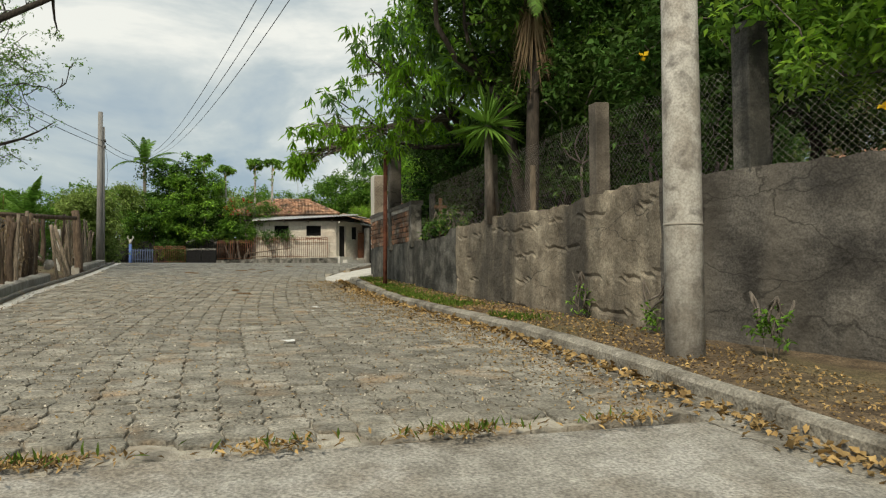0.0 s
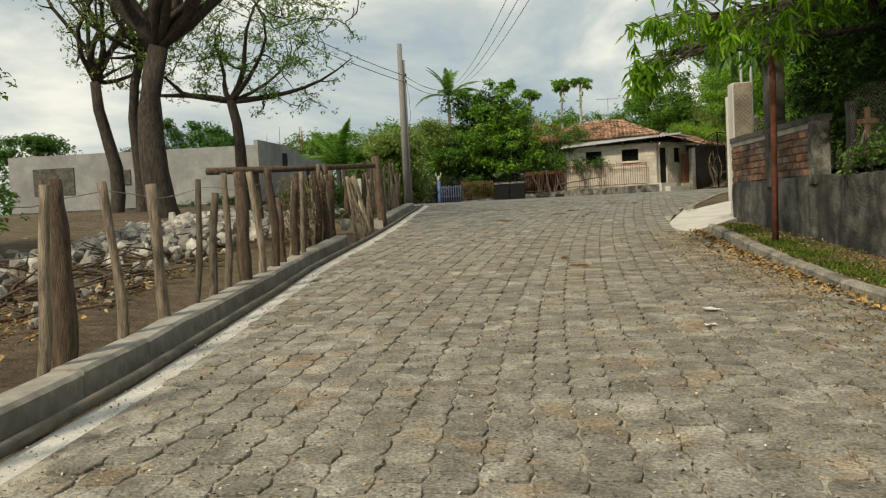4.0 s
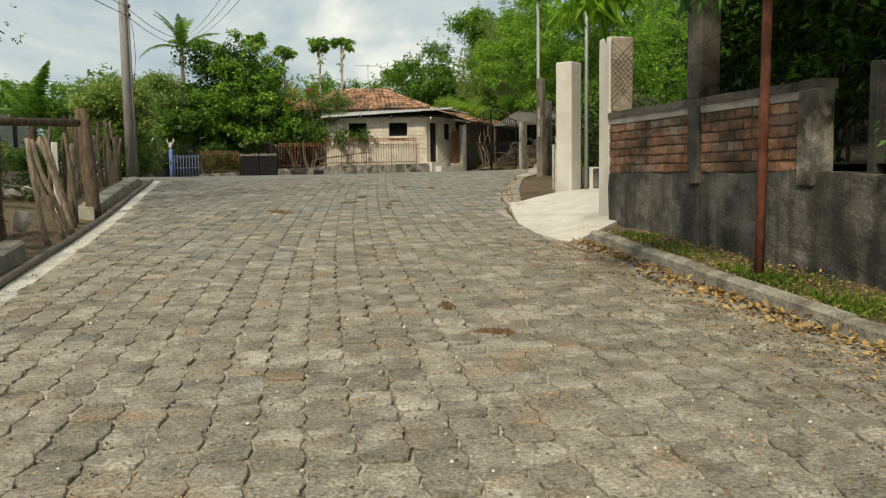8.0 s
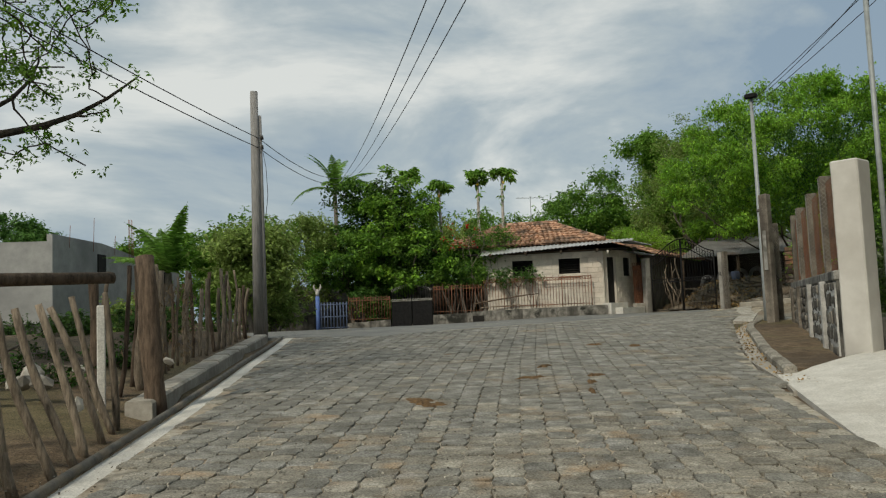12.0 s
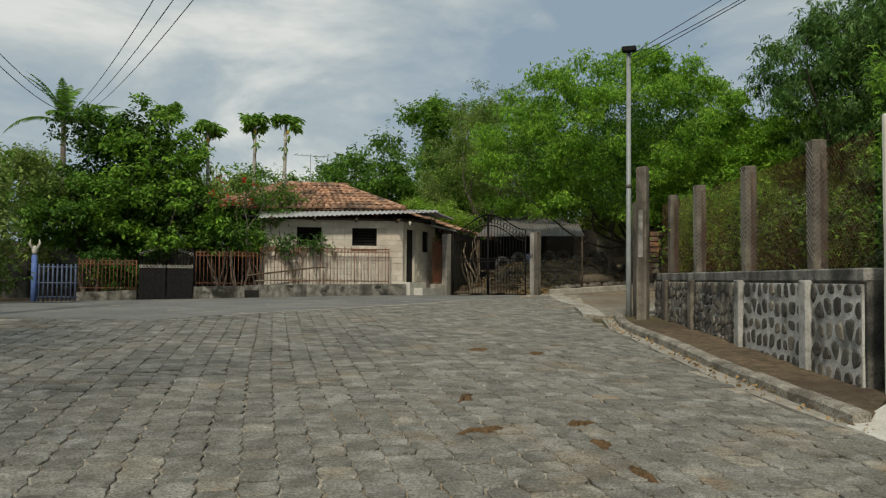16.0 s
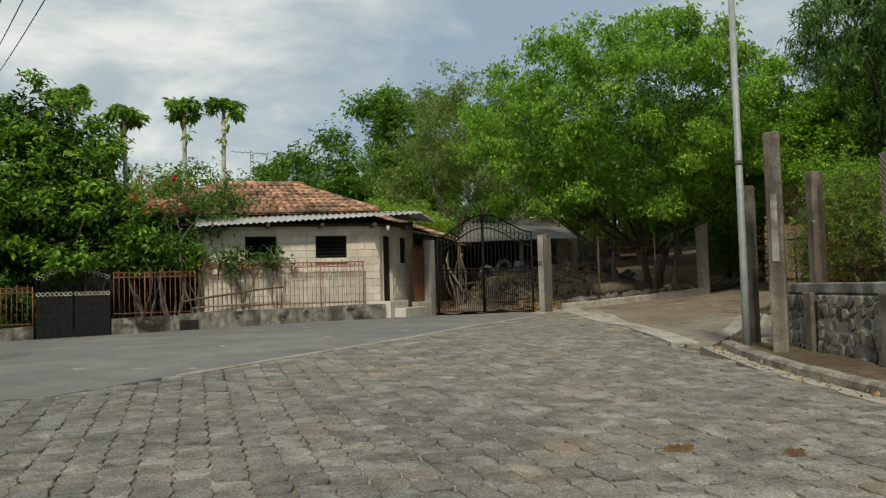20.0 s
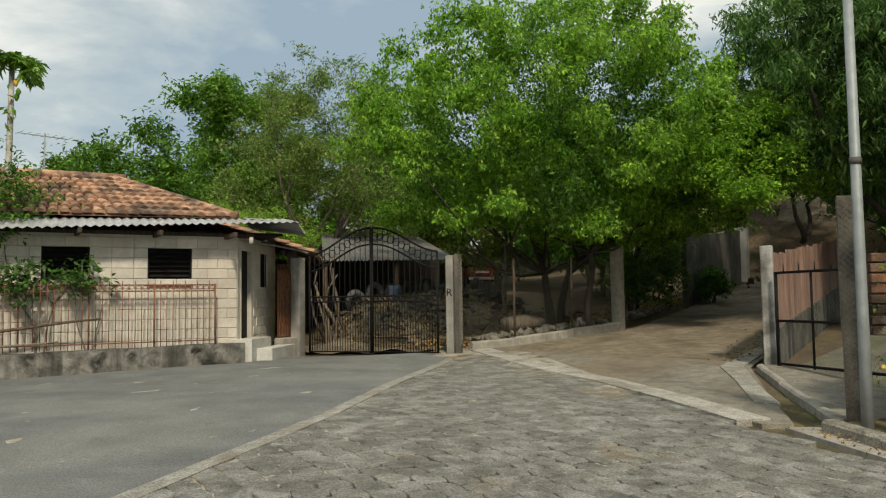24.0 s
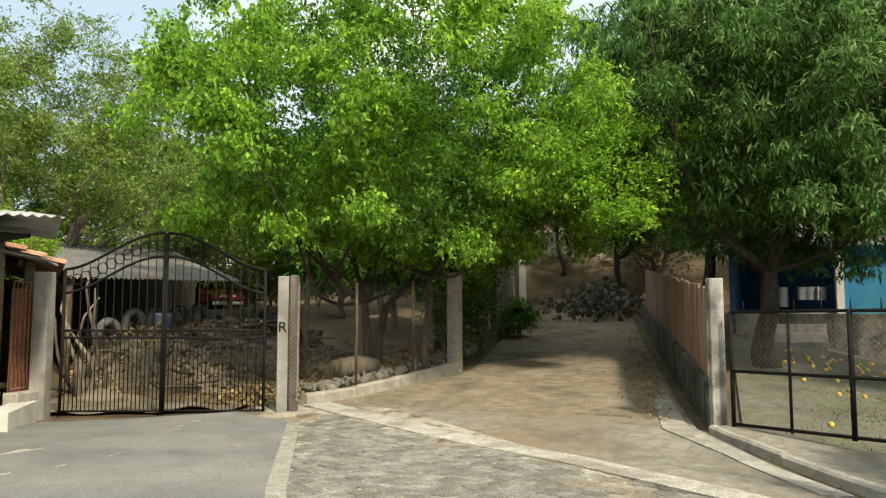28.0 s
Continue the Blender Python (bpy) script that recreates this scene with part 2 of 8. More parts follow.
# this dark render also holds the trees' shade on the garden wall
M_DARKRENDER = mat("dark_cement_render", (0.052, 0.049, 0.045), (0.145, 0.133, 0.115), 2.4, 0.95, 1.0, c3=(0.02, 0.018, 0.016), scale3=0.9, amount3=0.85, bscale=14, streak=(0.12, 0.106, 0.086, 0.6, 1.3), crack=1.3, speck=0.3)
M_BLOCKGREY = mat("mossy_grey_block", (0.05, 0.05, 0.045), (0.165, 0.158, 0.14), 4.5, 0.95, 0.9, c3=(0.022, 0.023, 0.02), scale3=1.6, amount3=0.85, streak=(0.025, 0.025, 0.022, 0.75), c4=(0.22, 0.205, 0.175), scale4=2.4, amount4=0.35, speck=0.25)
M_BRICK = mat("clay_brick", (0.12, 0.062, 0.04), (0.36, 0.18, 0.10), 8, 0.92, 0.7, c3=(0.045, 0.036, 0.028), scale3=1.5, amount3=0.92, edge3=(0.44, 0.62), vary=0.35, c4=(0.20, 0.18, 0.15), scale4=4.0, amount4=0.7, speck=0.2)
M_MORTAR = mat("mortar", (0.08, 0.073, 0.063), (0.18, 0.165, 0.145), 8, 0.95, 0.6)
M_HOUSEBLK = mat("pale_block", (0.54, 0.485, 0.41), (0.70, 0.645, 0.55), 3, 0.9, 0.3, c3=(0.46, 0.35, 0.27), scale3=0.8, amount3=0.4, vary=0.08, speck=0.1)
M_COPING = mat("weathered_coping", (0.15, 0.145, 0.13), (0.30, 0.288, 0.26), 5, 0.95, 0.8, c3=(0.03, 0.03, 0.026), scale3=1.6, amount3=0.85, streak=(0.05, 0.048, 0.042, 0.6), c4=(0.42, 0.40, 0.36), scale4=3.0, amount4=0.5, speck=0.2)
M_PLASTER = mat("grey_plaster", (0.24, 0.225, 0.20), (0.40, 0.38, 0.345), 3, 0.9, 0.3, c3=(0.15, 0.14, 0.12), scale3=1.1, amount3=0.7, streak=(0.12, 0.11, 0.095, 0.45), speck=0.15)
M_HMORTAR = mat("pale_mortar", (0.46, 0.415, 0.35), (0.60, 0.55, 0.47), 5, 0.95, 0.2)
M_PILLAR = mat("smooth_cement_render", (0.50, 0.475, 0.43), (0.62, 0.595, 0.545), 2, 0.85, 0.12, c3=(0.42, 0.39, 0.345), scale3=0.8)
M_PLINTH = mat("mouldy_plinth", (0.095, 0.09, 0.077), (0.275, 0.258, 0.225), 5, 0.95, 0.8, c3=(0.02, 0.021, 0.017), scale3=1.8, amount3=0.97, streak=(0.035, 0.033, 0.028, 0.75), c4=(0.38, 0.36, 0.32), scale4=3.5, amount4=0.55, speck=0.2)
M_POLECONC = mat("spun_concrete", (0.38, 0.36, 0.315), (0.52, 0.495, 0.445), 3.5, 0.85, 0.3, c3=(0.24, 0.21, 0.17), scale3=4.5, amount3=0.6, streak=(0.25, 0.22, 0.18, 0.5), c4=(0.05, 0.042, 0.035), scale4=6.0, amount4=0.6, speck=0.2)
M_POST = mat("weathered_post_concrete", (0.125, 0.107, 0.085), (0.265, 0.232, 0.187), 4, 0.95, 0.6, c3=(0.052, 0.045, 0.037), scale3=1.6, amount3=0.75, streak=(0.05, 0.043, 0.036, 0.6), speck=0.25)
M_WOODPOLE = mat("weathered_pole_wood", (0.17, 0.165, 0.16), (0.30, 0.29, 0.275), 5, 0.9, 0.4, stretch=(6, 6, 0.5))
M_STICK = mat("grey_stick", (0.10, 0.08, 0.058), (0.34, 0.275, 0.205), 6, 0.9, 0.9, stretch=(5, 5, 0.8), vary=0.4)
M_STICKDARK = mat("dark_post_bark", (0.05, 0.036, 0.026), (0.16, 0.115, 0.08), 6, 0.95, 0.9, stretch=(4, 4, 0.8), vary=0.3)
M_BARK = mat("bark", (0.10, 0.085, 0.07), (0.25, 0.215, 0.18), 6, 0.95, 1.0, stretch=(3, 3, 0.7))
M_BARKDARK = mat("dark_bark", (0.030, 0.025, 0.021), (0.10, 0.082, 0.066), 6, 0.95, 1.0, stretch=(3, 3, 0.7))
M_TILE = mat("clay_roof_tile", (0.27, 0.14, 0.085), (0.50, 0.315, 0.205), 4, 0.88, 0.4, c3=(0.085, 0.068, 0.055), scale3=1.6, amount3=0.8, vary=0.4, island=True)
M_ZINC = mat("zinc_sheet", (0.36, 0.365, 0.36), (0.54, 0.545, 0.54), 3, 0.5, 0.05, metal=0.2, c3=(0.24, 0.18, 0.13), scale3=1.0, amount3=0.5)
M_IRON = mat("black_iron", (0.006, 0.006, 0.007), (0.018, 0.0175, 0.017), 12, 0.75, 0.1, spec=0.15)
M_RUST = mat("rusty_iron", (0.16, 0.065, 0.035), (0.31, 0.14, 0.08), 12, 0.85, 0.2, c3=(0.10, 0.08, 0.07), scale3=3)
M_RUSTPOST = mat("red_rust_post", (0.11, 0.036, 0.022), (0.21, 0.08, 0.048), 10, 0.85, 0.2)
M_GALV = mat("galvanised_steel", (0.24, 0.26, 0.26), (0.34, 0.36, 0.36), 6, 0.55, 0.05, metal=0.2)
M_MESH = mat("chain_link_wire", (0.22, 0.205, 0.18), (0.36, 0.34, 0.30), 12, 0.6, 0, metal=0.3)
# near-black sheets for openings: unlit rooms are put into this colour
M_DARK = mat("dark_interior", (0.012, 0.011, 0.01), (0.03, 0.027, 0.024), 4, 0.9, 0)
M_BLUEPAINT = mat("blue_wall_paint", (0.03, 0.17, 0.36), (0.05, 0.26, 0.48), 2, 0.8, 0.1, c3=(0.06, 0.32, 0.26), scale3=0.5, amount3=0.7)
M_BLUEGATE = mat("blue_grey_gate", (0.055, 0.075, 0.135), (0.11, 0.14, 0.21), 5, 0.7, 0.1)
M_BLUEPOST = mat("bright_blue_post", (0.075, 0.13, 0.36), (0.13, 0.21, 0.46), 5, 0.7, 0.1)
M_STONE = mat("rubble_stone", (0.11, 0.10, 0.082), (0.24, 0.215, 0.175), 5, 0.9, 0.6, vary=0.35)
M_STONEDARK = mat("dark_field_stone", (0.045, 0.043, 0.038), (0.135, 0.125, 0.108), 6, 0.9, 0.6, vary=0.35)
M_WHITEWASH = mat("flaking_whitewash", (0.34, 0.33, 0.305), (0.54, 0.525, 0.49), 6, 0.9, 0.5, c3=(0.10, 0.095, 0.08), scale3=2.6, amount3=0.85, streak=(0.09, 0.085, 0.072, 0.6), speck=0.15)
M_NET = mat("white_mortar_net", (0.42, 0.41, 0.38), (0.66, 0.645, 0.605), 7, 0.9, 0.7, c3=(0.10, 0.096, 0.085), scale3=2.4, amount3=0.75, speck=0.15)
M_OLDNET = mat("grey_mortar_net", (0.24, 0.235, 0.21), (0.47, 0.46, 0.42), 9, 0.95, 0.7, c3=(0.06, 0.057, 0.05), scale3=3.2, amount3=0.85, edge3=(0.47, 0.62), speck=0.2)
M_KERBOLD = mat("worn_kerb_concrete", (0.19, 0.172, 0.14), (0.36, 0.335, 0.28), 6, 0.95, 0.8, c3=(0.09, 0.078, 0.06), scale3=2.2, amount3=0.75, c4=(0.46, 0.43, 0.37), scale4=4, amount4=0.4, speck=0.3)
M_GREYWALL = mat("dark_grey_render", (0.115, 0.108, 0.092), (0.20, 0.188, 0.16), 2.5, 0.92, 0.35, c3=(0.08, 0.075, 0.062), scale3=0.9, amount3=0.7, streak=(0.07, 0.066, 0.056, 0.4), speck=0.12)
# near-black boards: the sheds' inner shade is put into this colour
M_SHEDDARK = mat("dark_shed_boards", (0.018, 0.015, 0.012), (0.05, 0.04, 0.032), 5, 0.95, 0.5, stretch=(4, 4, 0.6))
M_PIPE = mat("grey_pvc_pipe", (0.075, 0.07, 0.06), (0.16, 0.148, 0.125), 8, 0.7, 0.3, c3=(0.2, 0.16, 0.11), scale3=3, amount3=0.6)
M_WIRE = mat("black_cable", (0.02, 0.02, 0.022), (0.04, 0.04, 0.042), 8, 0.6, 0)
M_GREYBLD = mat("grey_block_wall", (0.25, 0.25, 0.24), (0.37, 0.368, 0.35), 1.6, 0.9, 0.2, c3=(0.19, 0.19, 0.185), scale3=0.35, amount3=0.6)
M_PINKBOARD = mat("pinkish_boards", (0.20, 0.115, 0.085), (0.36, 0.23, 0.18), 4, 0.9, 0.4, stretch=(3, 3, 0.5), vary=0.25)
M_DRYLEAF = mat("fallen_dry_leaves", (0.20, 0.125, 0.05), (0.42, 0.285, 0.115), 8, 0.9, 0, vary=0.5, island=True)
M_GRASS = leafmat("verge_grass", (0.07, 0.13, 0.015), (0.17, 0.25, 0.04), 0.7)
L_BRIGHT = leafmat("bright_leaf", (0.20, 0.40, 0.035), (0.38, 0.60, 0.075), 0.55, 0.5)
L_FRESH = leafmat("fresh_green_leaf", (0.13, 0.285, 0.035), (0.27, 0.455, 0.075), 0.5, 0.46)
L_MID = leafmat("mid_leaf", (0.097, 0.214, 0.024), (0.217, 0.381, 0.061), 0.55)
L_DARK = leafmat("dark_leaf", (0.049, 0.124, 0.025), (0.123, 0.240, 0.053), 0.55)
# leaf darkened to carry the shade of crowns and thickets
L_SHADE = leafmat("shaded_leaf", (0.024, 0.055, 0.010), (0.065, 0.12, 0.022), 0.55, 0.3)
L_OLIVE = leafmat("olive_leaf", (0.149, 0.226, 0.052), (0.311, 0.404, 0.112), 0.55)
L_MANGO = leafmat("mango_leaf", (0.085, 0.18, 0.05), (0.21, 0.345, 0.10), 0.4, 0.34)
L_YOUNG = leafmat("young_mango_leaf", (0.142, 0.311, 0.020), (0.274, 0.484, 0.048), 0.5, 0.62)
L_PALM = leafmat("palm_leaf", (0.089, 0.198, 0.025), (0.188, 0.330, 0.058), 0.5)
L_DRYPALM = leafmat("dry_palm_frond", (0.20, 0.14, 0.08), (0.34, 0.25, 0.15), 0.8)
L_DRY = leafmat("dry_brush", (0.14, 0.10, 0.06), (0.26, 0.19, 0.11), 0.9)
L_SILVER = leafmat("silvery_leaf", (0.13, 0.165, 0.09), (0.26, 0.30, 0.19), 0.6)
L_RED = leafmat("red_flower", (0.36, 0.02, 0.02), (0.52, 0.045, 0.035), 0.6)
L_YELLOW = leafmat("yellow_flower", (0.75, 0.50, 0.02), (0.85, 0.62, 0.05), 0.6)
M_MANGOFRUIT = mat("yellow_mango_fruit", (0.60, 0.36, 0.04), (0.75, 0.50, 0.08), 9, 0.5, 0, vary=0.3)

# ---------------------------------------------------------------- builders


def smooth(a, b, v):
    u = min(1.0, max(0.0, (v - a) / (b - a)))
    return u * u * (3 - 2 * u)


PROFILE_Y = (-200, -30, -8, 0, 2.2, 4, 6, 7.4, 11, 14.4, 16.4, 19.8, 25.8, 28.3, 30, 33.5, 36, 40, 45, 60, 300)
PROFILE_Z = (-3.4, -3.4, -1.1, 0.05, 0.40, 0.64, 0.80, 0.88, 1.0, 1.13, 1.25, 1.44, 1.75, 1.87, 1.96, 2.10, 2.23, 2.33, 2.38, 2.40, 2.4)


def G(x, y):
    """Height of the ground."""
    z = float(np.interp(y, PROFILE_Y, PROFILE_Z))
    e = max(0.0, min(x, 44.0) - 16.0)
    z += (0.05 * e + 0.0012 * e * e) * smooth(28, 35, y)
    z -= 0.025 * max(0.0, min(13.0 - x, 40)) * smooth(40, 46, y)
    z += (4.5 * smooth(43, 52, x) + 7.0 * smooth(52, 80, x)) * smooth(64, 50, y)
    return z


def part(name, bm, material, parent=None, label="", flat=True):
    me = bpy.data.meshes.new(name)
    bm.to_mesh(me)
    bm.free()
    if not flat:
        for p in me.polygons:
            p.use_smooth = True
    me.materials.append(material)
    ob = new(name, me)
    if parent:
        ob.parent = parent
    if label:
        ob["label"] = label
    return ob


def raw(name, verts, faces, material, parent=None, label="", smooth_shade=False):
    me = bpy.data.meshes.new(name)
    me.from_pydata(verts, [], faces)
    me.materials.append(material)
    if smooth_shade:
        me.polygons.foreach_set("use_smooth", [True] * len(me.polygons))
    ob = new(name, me)
    if parent:
        ob.parent = parent
    if label:
        ob["label"] = label
    return ob


def thing(name, label, category, group="", kind="", at=None):
    ob = new(name)
    ob.empty_display_size = 0.1
    if at:
        ob.matrix_basis = at
    return tagged(ob, label, category, group, kind)


def box(bm, x, y, z, sx, sy, sz, rz=0, bevel=0.0, rx=0, ry=0, jitter=0.0):
    """Box centred on x, y with its foot at z."""
    m = pose(x, y, z + sz / 2, rx, ry, rz) @ Matrix.Diagonal((sx, sy, sz, 1))
    r = bmesh.ops.create_cube(bm, size=1, matrix=m)
    vs = r["verts"]
    if bevel:
        es = list({e for v in vs for e in v.link_edges})
        r2 = bmesh.ops.bevel(bm, geom=es, offset=bevel, segments=1, affect="EDGES", profile=0.5)
        vs = r2["verts"]
    if jitter:
        for v in vs:
            v.co += Vector((random.uniform(-1, 1), random.uniform(-1, 1), random.uniform(-1, 1))) * jitter
    return vs


def boxp(name, material, parent, x, y, z, sx, sy, sz, rz=0, bevel=0.01, label="", rx=0, ry=0, jitter=0.0):
    bm = bmesh.new()
    box(bm, x, y, z, sx, sy, sz, rz, bevel, rx, ry, jitter)
    return part(name, bm, material, parent, label)


def tube_data(pts, radii, sides=8, cap=True):
    pts = [Vector(p) for p in pts]
    verts, faces = [], []
    up = Vector((0.13, 0.31, 0.94))
    for i, p in enumerate(pts):
        d = (pts[min(i + 1, len(pts) - 1)] - pts[max(i - 1, 0)])
        d = d.normalized() if d.length > 1e-9 else Vector((0, 0, 1))
        a = d.cross(up)
        if a.length < 0.05:
            a = d.cross(Vector((1, 0, 0)))
        a.normalize()
        b = d.cross(a)
        for k in range(sides):
            t = 2 * math.pi * k / sides
            verts.append(tuple(p + (a * math.cos(t) + b * math.sin(t)) * radii[i]))
    for i in range(len(pts) - 1):
        for k in range(sides):
            k2 = (k + 1) % sides
            faces.append((i * sides + k, i * sides + k2, (i + 1) * sides + k2, (i + 1) * sides + k))
    if cap:
        faces.append(tuple(range(sides))[::-1])
        faces.append(tuple((len(pts) - 1) * sides + k for k in range(sides)))
    return verts, faces


def merge(chunks):
    V, F = [], []
    for v, f in chunks:
        o = len(V)
        V.extend(v)
        F.extend([tuple(i + o for i in q) for q in f])
    return V, F


def tube(name, pts, radii, material, parent=None, sides=8, label=""):
    if not hasattr(radii, "__len__"):
        radii = [radii] * len(pts)
    v, f = tube_data(pts, radii, sides)
    return raw(name, v, f, material, parent, label, True)


def strip(name, left, right, material, dz=0.0, thick=0.0, parent=None, label="", step=0.5, jitter=0.0, zl=None, zr=None):
    """A sheet between two plan polylines of equal length, lying dz over the ground, with a skirt of the given thickness."""
    def dense(a, b):
        out = []
        for (p, q), (r, s) in zip(zip(a, a[1:]), zip(b, b[1:])):
            n = max(1, int(math.dist(p, q) / step))
            for i in range(n):
                u = i / n
                out.append(((p[0] + (q[0] - p[0]) * u, p[1] + (q[1] - p[1]) * u), (r[0] + (s[0] - r[0]) * u, r[1] + (s[1] - r[1]) * u)))
        out.append((a[-1], b[-1]))
        return out
    rows = dense(left, right)
    nw = max(2, int(max(math.dist(a, b) for a, b in rows) / step) + 1)
    V, F = [], []
    for a, b in rows:
        for j in range(nw):
            u = j / (nw - 1)
            x, y = a[0] + (b[0] - a[0]) * u, a[1] + (b[1] - a[1]) * u
            edge = 0 if j in (0, nw - 1) else 1
            V.append((x, y, G(x, y) + dz + random.uniform(-jitter, jitter) * edge))
    n = len(rows)
    for i in range(n - 1):
        for j in range(nw - 1):
            q = i * nw + j
            F.append((q, q + 1, q + nw + 1, q + nw))
    if thick:
        ring = [j for j in range(nw)] + [i * nw + nw - 1 for i in range(1, n)] + [(n - 1) * nw + j for j in range(nw - 2, -1, -1)] + [i * nw for i in range(n - 2, 0, -1)]
        o = len(V)
        for k in ring:
            V.append((V[k][0], V[k][1], V[k][2] - thick))
        for i in range(len(ring)):
            j = (i + 1) % len(ring)
            F.append((ring[i], o + i, o + j, ring[j]))
    return raw(name, V, F, material, parent, label)


def along(pts, s):
    """Place and direction at distance s along a plan polyline."""
    for a, b in zip(pts, pts[1:]):
        d = math.dist(a, b)
        if s <= d or b is pts[-1]:
            u = s / d
            return (a[0] + (b[0] - a[0]) * u, a[1] + (b[1] - a[1]) * u), ((b[0] - a[0]) / d, (b[1] - a[1]) / d)
        s -= d


def length(pts):
    return sum(math.dist(a, b) for a, b in zip(pts, pts[1:]))


def kerb(label, pts, width, height, side, material=None, seg=1.05):
    """A kerb of cast lengths whose road face follows pts; side is +1 when the kerb lies to the left of the way along pts."""
    t = thing("kerb", label, "kerb", kind="structure")
    s, total = 0.0, length(pts)
    while s < total - 0.2:
        e = min(total, s + seg * random.uniform(0.92, 1.08))
        a, da = along(pts, s + 0.006)
        b, db = along(pts, e - 0.006)
        bm = bmesh.new()
        ring = []
        for (p, d) in ((a, da), (b, db)):
            nx, ny = -d[1] * side, d[0] * side
            z = G(*p)
            top = height + random.uniform(-0.012, 0.012)
            prof = ((0, -0.2), (0.0, top - 0.03), (0.03, top), (width - 0.02, top + 0.004), (width, top - 0.015), (width, -0.2))
            ring.append([bm.verts.new((p[0] + nx * u, p[1] + ny * u, z + v)) for u, v in prof])
        for k in range(6):
            k2 = (k + 1) % 6
            bm.faces.new((ring[0][k], ring[1][k], ring[1][k2], ring[0][k2]))
        bm.faces.new(ring[0])
        bm.faces.new(ring[1][::-1])
        bmesh.ops.recalc_face_normals(bm, faces=bm.faces)
        part("kerb_stone", bm, material or M_CONC, t)
        s = e
    return t


def wall_poly(name, pts, z0, z1, thick, material, parent=None, label="", side=1, step=0.35, rough=0.02, top_rough=0.0, nz=7, course=0.0):
    """A wall along plan polyline pts; z0 and z1 take the distance along it and give its foot and top; thickness to the side."""
    total = length(pts)
    n = max(1, int(total / step))
    V, F = [], []
    for i in range(n + 1):
        p, d = along(pts, total * i / n)
        nx, ny = -d[1] * side, d[0] * side
        a, b = z0(total * i / n), z1(total * i / n) + random.uniform(-top_rough, top_rough)
        for k in range(nz):
            z = a + (b - a) * k / (nz - 1)
            w = (noise.noise((p[0] * 1.3, p[1] * 1.3, z * 1.7)) * 0.6 + noise.noise((p[0] * 5, p[1] * 5, z * 6)) * 0.3) * rough
            if course:
                lz = z / course + 0.22 * noise.noise((p[0] * 0.9, p[1] * 0.9, 0)) + 0.1 * noise.noise((p[0] * 4, p[1] * 4, 3))
                if lz % 1.0 < 0.1 and noise.noise((p[0] * 1.6, p[1] * 1.6, int(lz) * 7.3)) > 0.02:
                    w += 0.02
            V.append((p[0] + nx * w, p[1] + ny * w, z))
        V.append((p[0] + nx * thick, p[1] + ny * thick, b))
        V.append((p[0] + nx * thick, p[1] + ny * thick, a))
    m = nz + 2
    for i in range(n):
        for k in range(m):
            k2 = (k + 1) % m
            F.append((i * m + k, (i + 1) * m + k, (i + 1) * m + k2, i * m + k2))
    F.append(tuple(range(m)))
    F.append(tuple(n * m + k for k in range(m))[::-1])
    ob = raw(name, V, F, material, parent, label)
    bm = bmesh.new()
    bm.from_mesh(ob.data)
    bmesh.ops.recalc_face_normals(bm, faces=bm.faces)
    bm.to_mesh(ob.data)
    bm.free()
    return ob


# ---------------------------------------------------------------- plants


def leaf_mesh(name, centres, size, material, parent, ratio=0.42, droop=0.25, spread=None, aim=None):
    """Many single leaves (each a folded pair of triangles) at the given places."""
    c = np.asarray(centres, dtype=float)
    n = len(c)
    th = np.random.uniform(0, 2 * np.pi, n)
    el = np.random.normal(-droop, 0.45, n)
    d = np.stack((np.cos(th) * np.cos(el), np.sin(th) * np.cos(el), np.sin(el)), 1)
    if aim is not None:
        d = d * 0.55 + aim
        d /= np.linalg.norm(d, axis=1)[:, None]
    up = np.stack((np.random.normal(0, 0.5, n), np.random.normal(0, 0.5, n), np.ones(n)), 1)
    s = np.cross(d, up)
    s /= np.linalg.norm(s, axis=1)[:, None] + 1e-9
    nn = np.cross(s, d)
    L = (size * np.random.uniform(0.6, 1.3, n))[:, None]
    W = L * ratio * 0.5
    V = np.empty((n, 4, 3))
    V[:, 0] = c
    V[:, 1] = c + d * L * 0.45 + s * W + nn * W * 0.35
    V[:, 2] = c + d * L - nn * L * 0.12
    V[:, 3] = c + d * L * 0.45 - s * W + nn * W * 0.35
    me = bpy.data.meshes.new(name)
    me.vertices.add(n * 4)
    me.vertices.foreach_set("co", V.reshape(-1))
    idx = np.arange(n)[:, None] * 4
    tri = np.concatenate((idx + np.array([[0, 1, 2]]), idx + np.array([[0, 2, 3]])), 1).reshape(-1)
    me.loops.add(n * 6)
    me.loops.foreach_set("vertex_index", tri)
    me.polygons.add(n * 2)
    me.polygons.foreach_set("loop_start", np.arange(n * 2) * 3)
    me.update(calc_edges=True)
    me.validate()
    me.materials.append(material)
    ob = new(name, me)
    if parent:
        ob.parent = parent
    return ob


def bend(a, b, n=5, sag=0.0, wob=0.12):
    a, b = Vector(a), Vector(b)
    L = (b - a).length
    out = []
    def off(w):
        return Vector((random.uniform(-1, 1), random.uniform(-1, 1), random.uniform(-0.5, 0.5))) * wob * L * w
    o1, o2, o3 = off(0.42), off(0.24), off(0.10)
    for i in range(n + 1):
        u = i / n
        p = a.lerp(b, u) + o1 * math.sin(math.pi * u) + o2 * math.sin(2 * math.pi * u) + o3 * math.sin(3 * math.pi * u)
        p.z += sag * L * math.sin(math.pi * u)
        out.append(p)
    return out


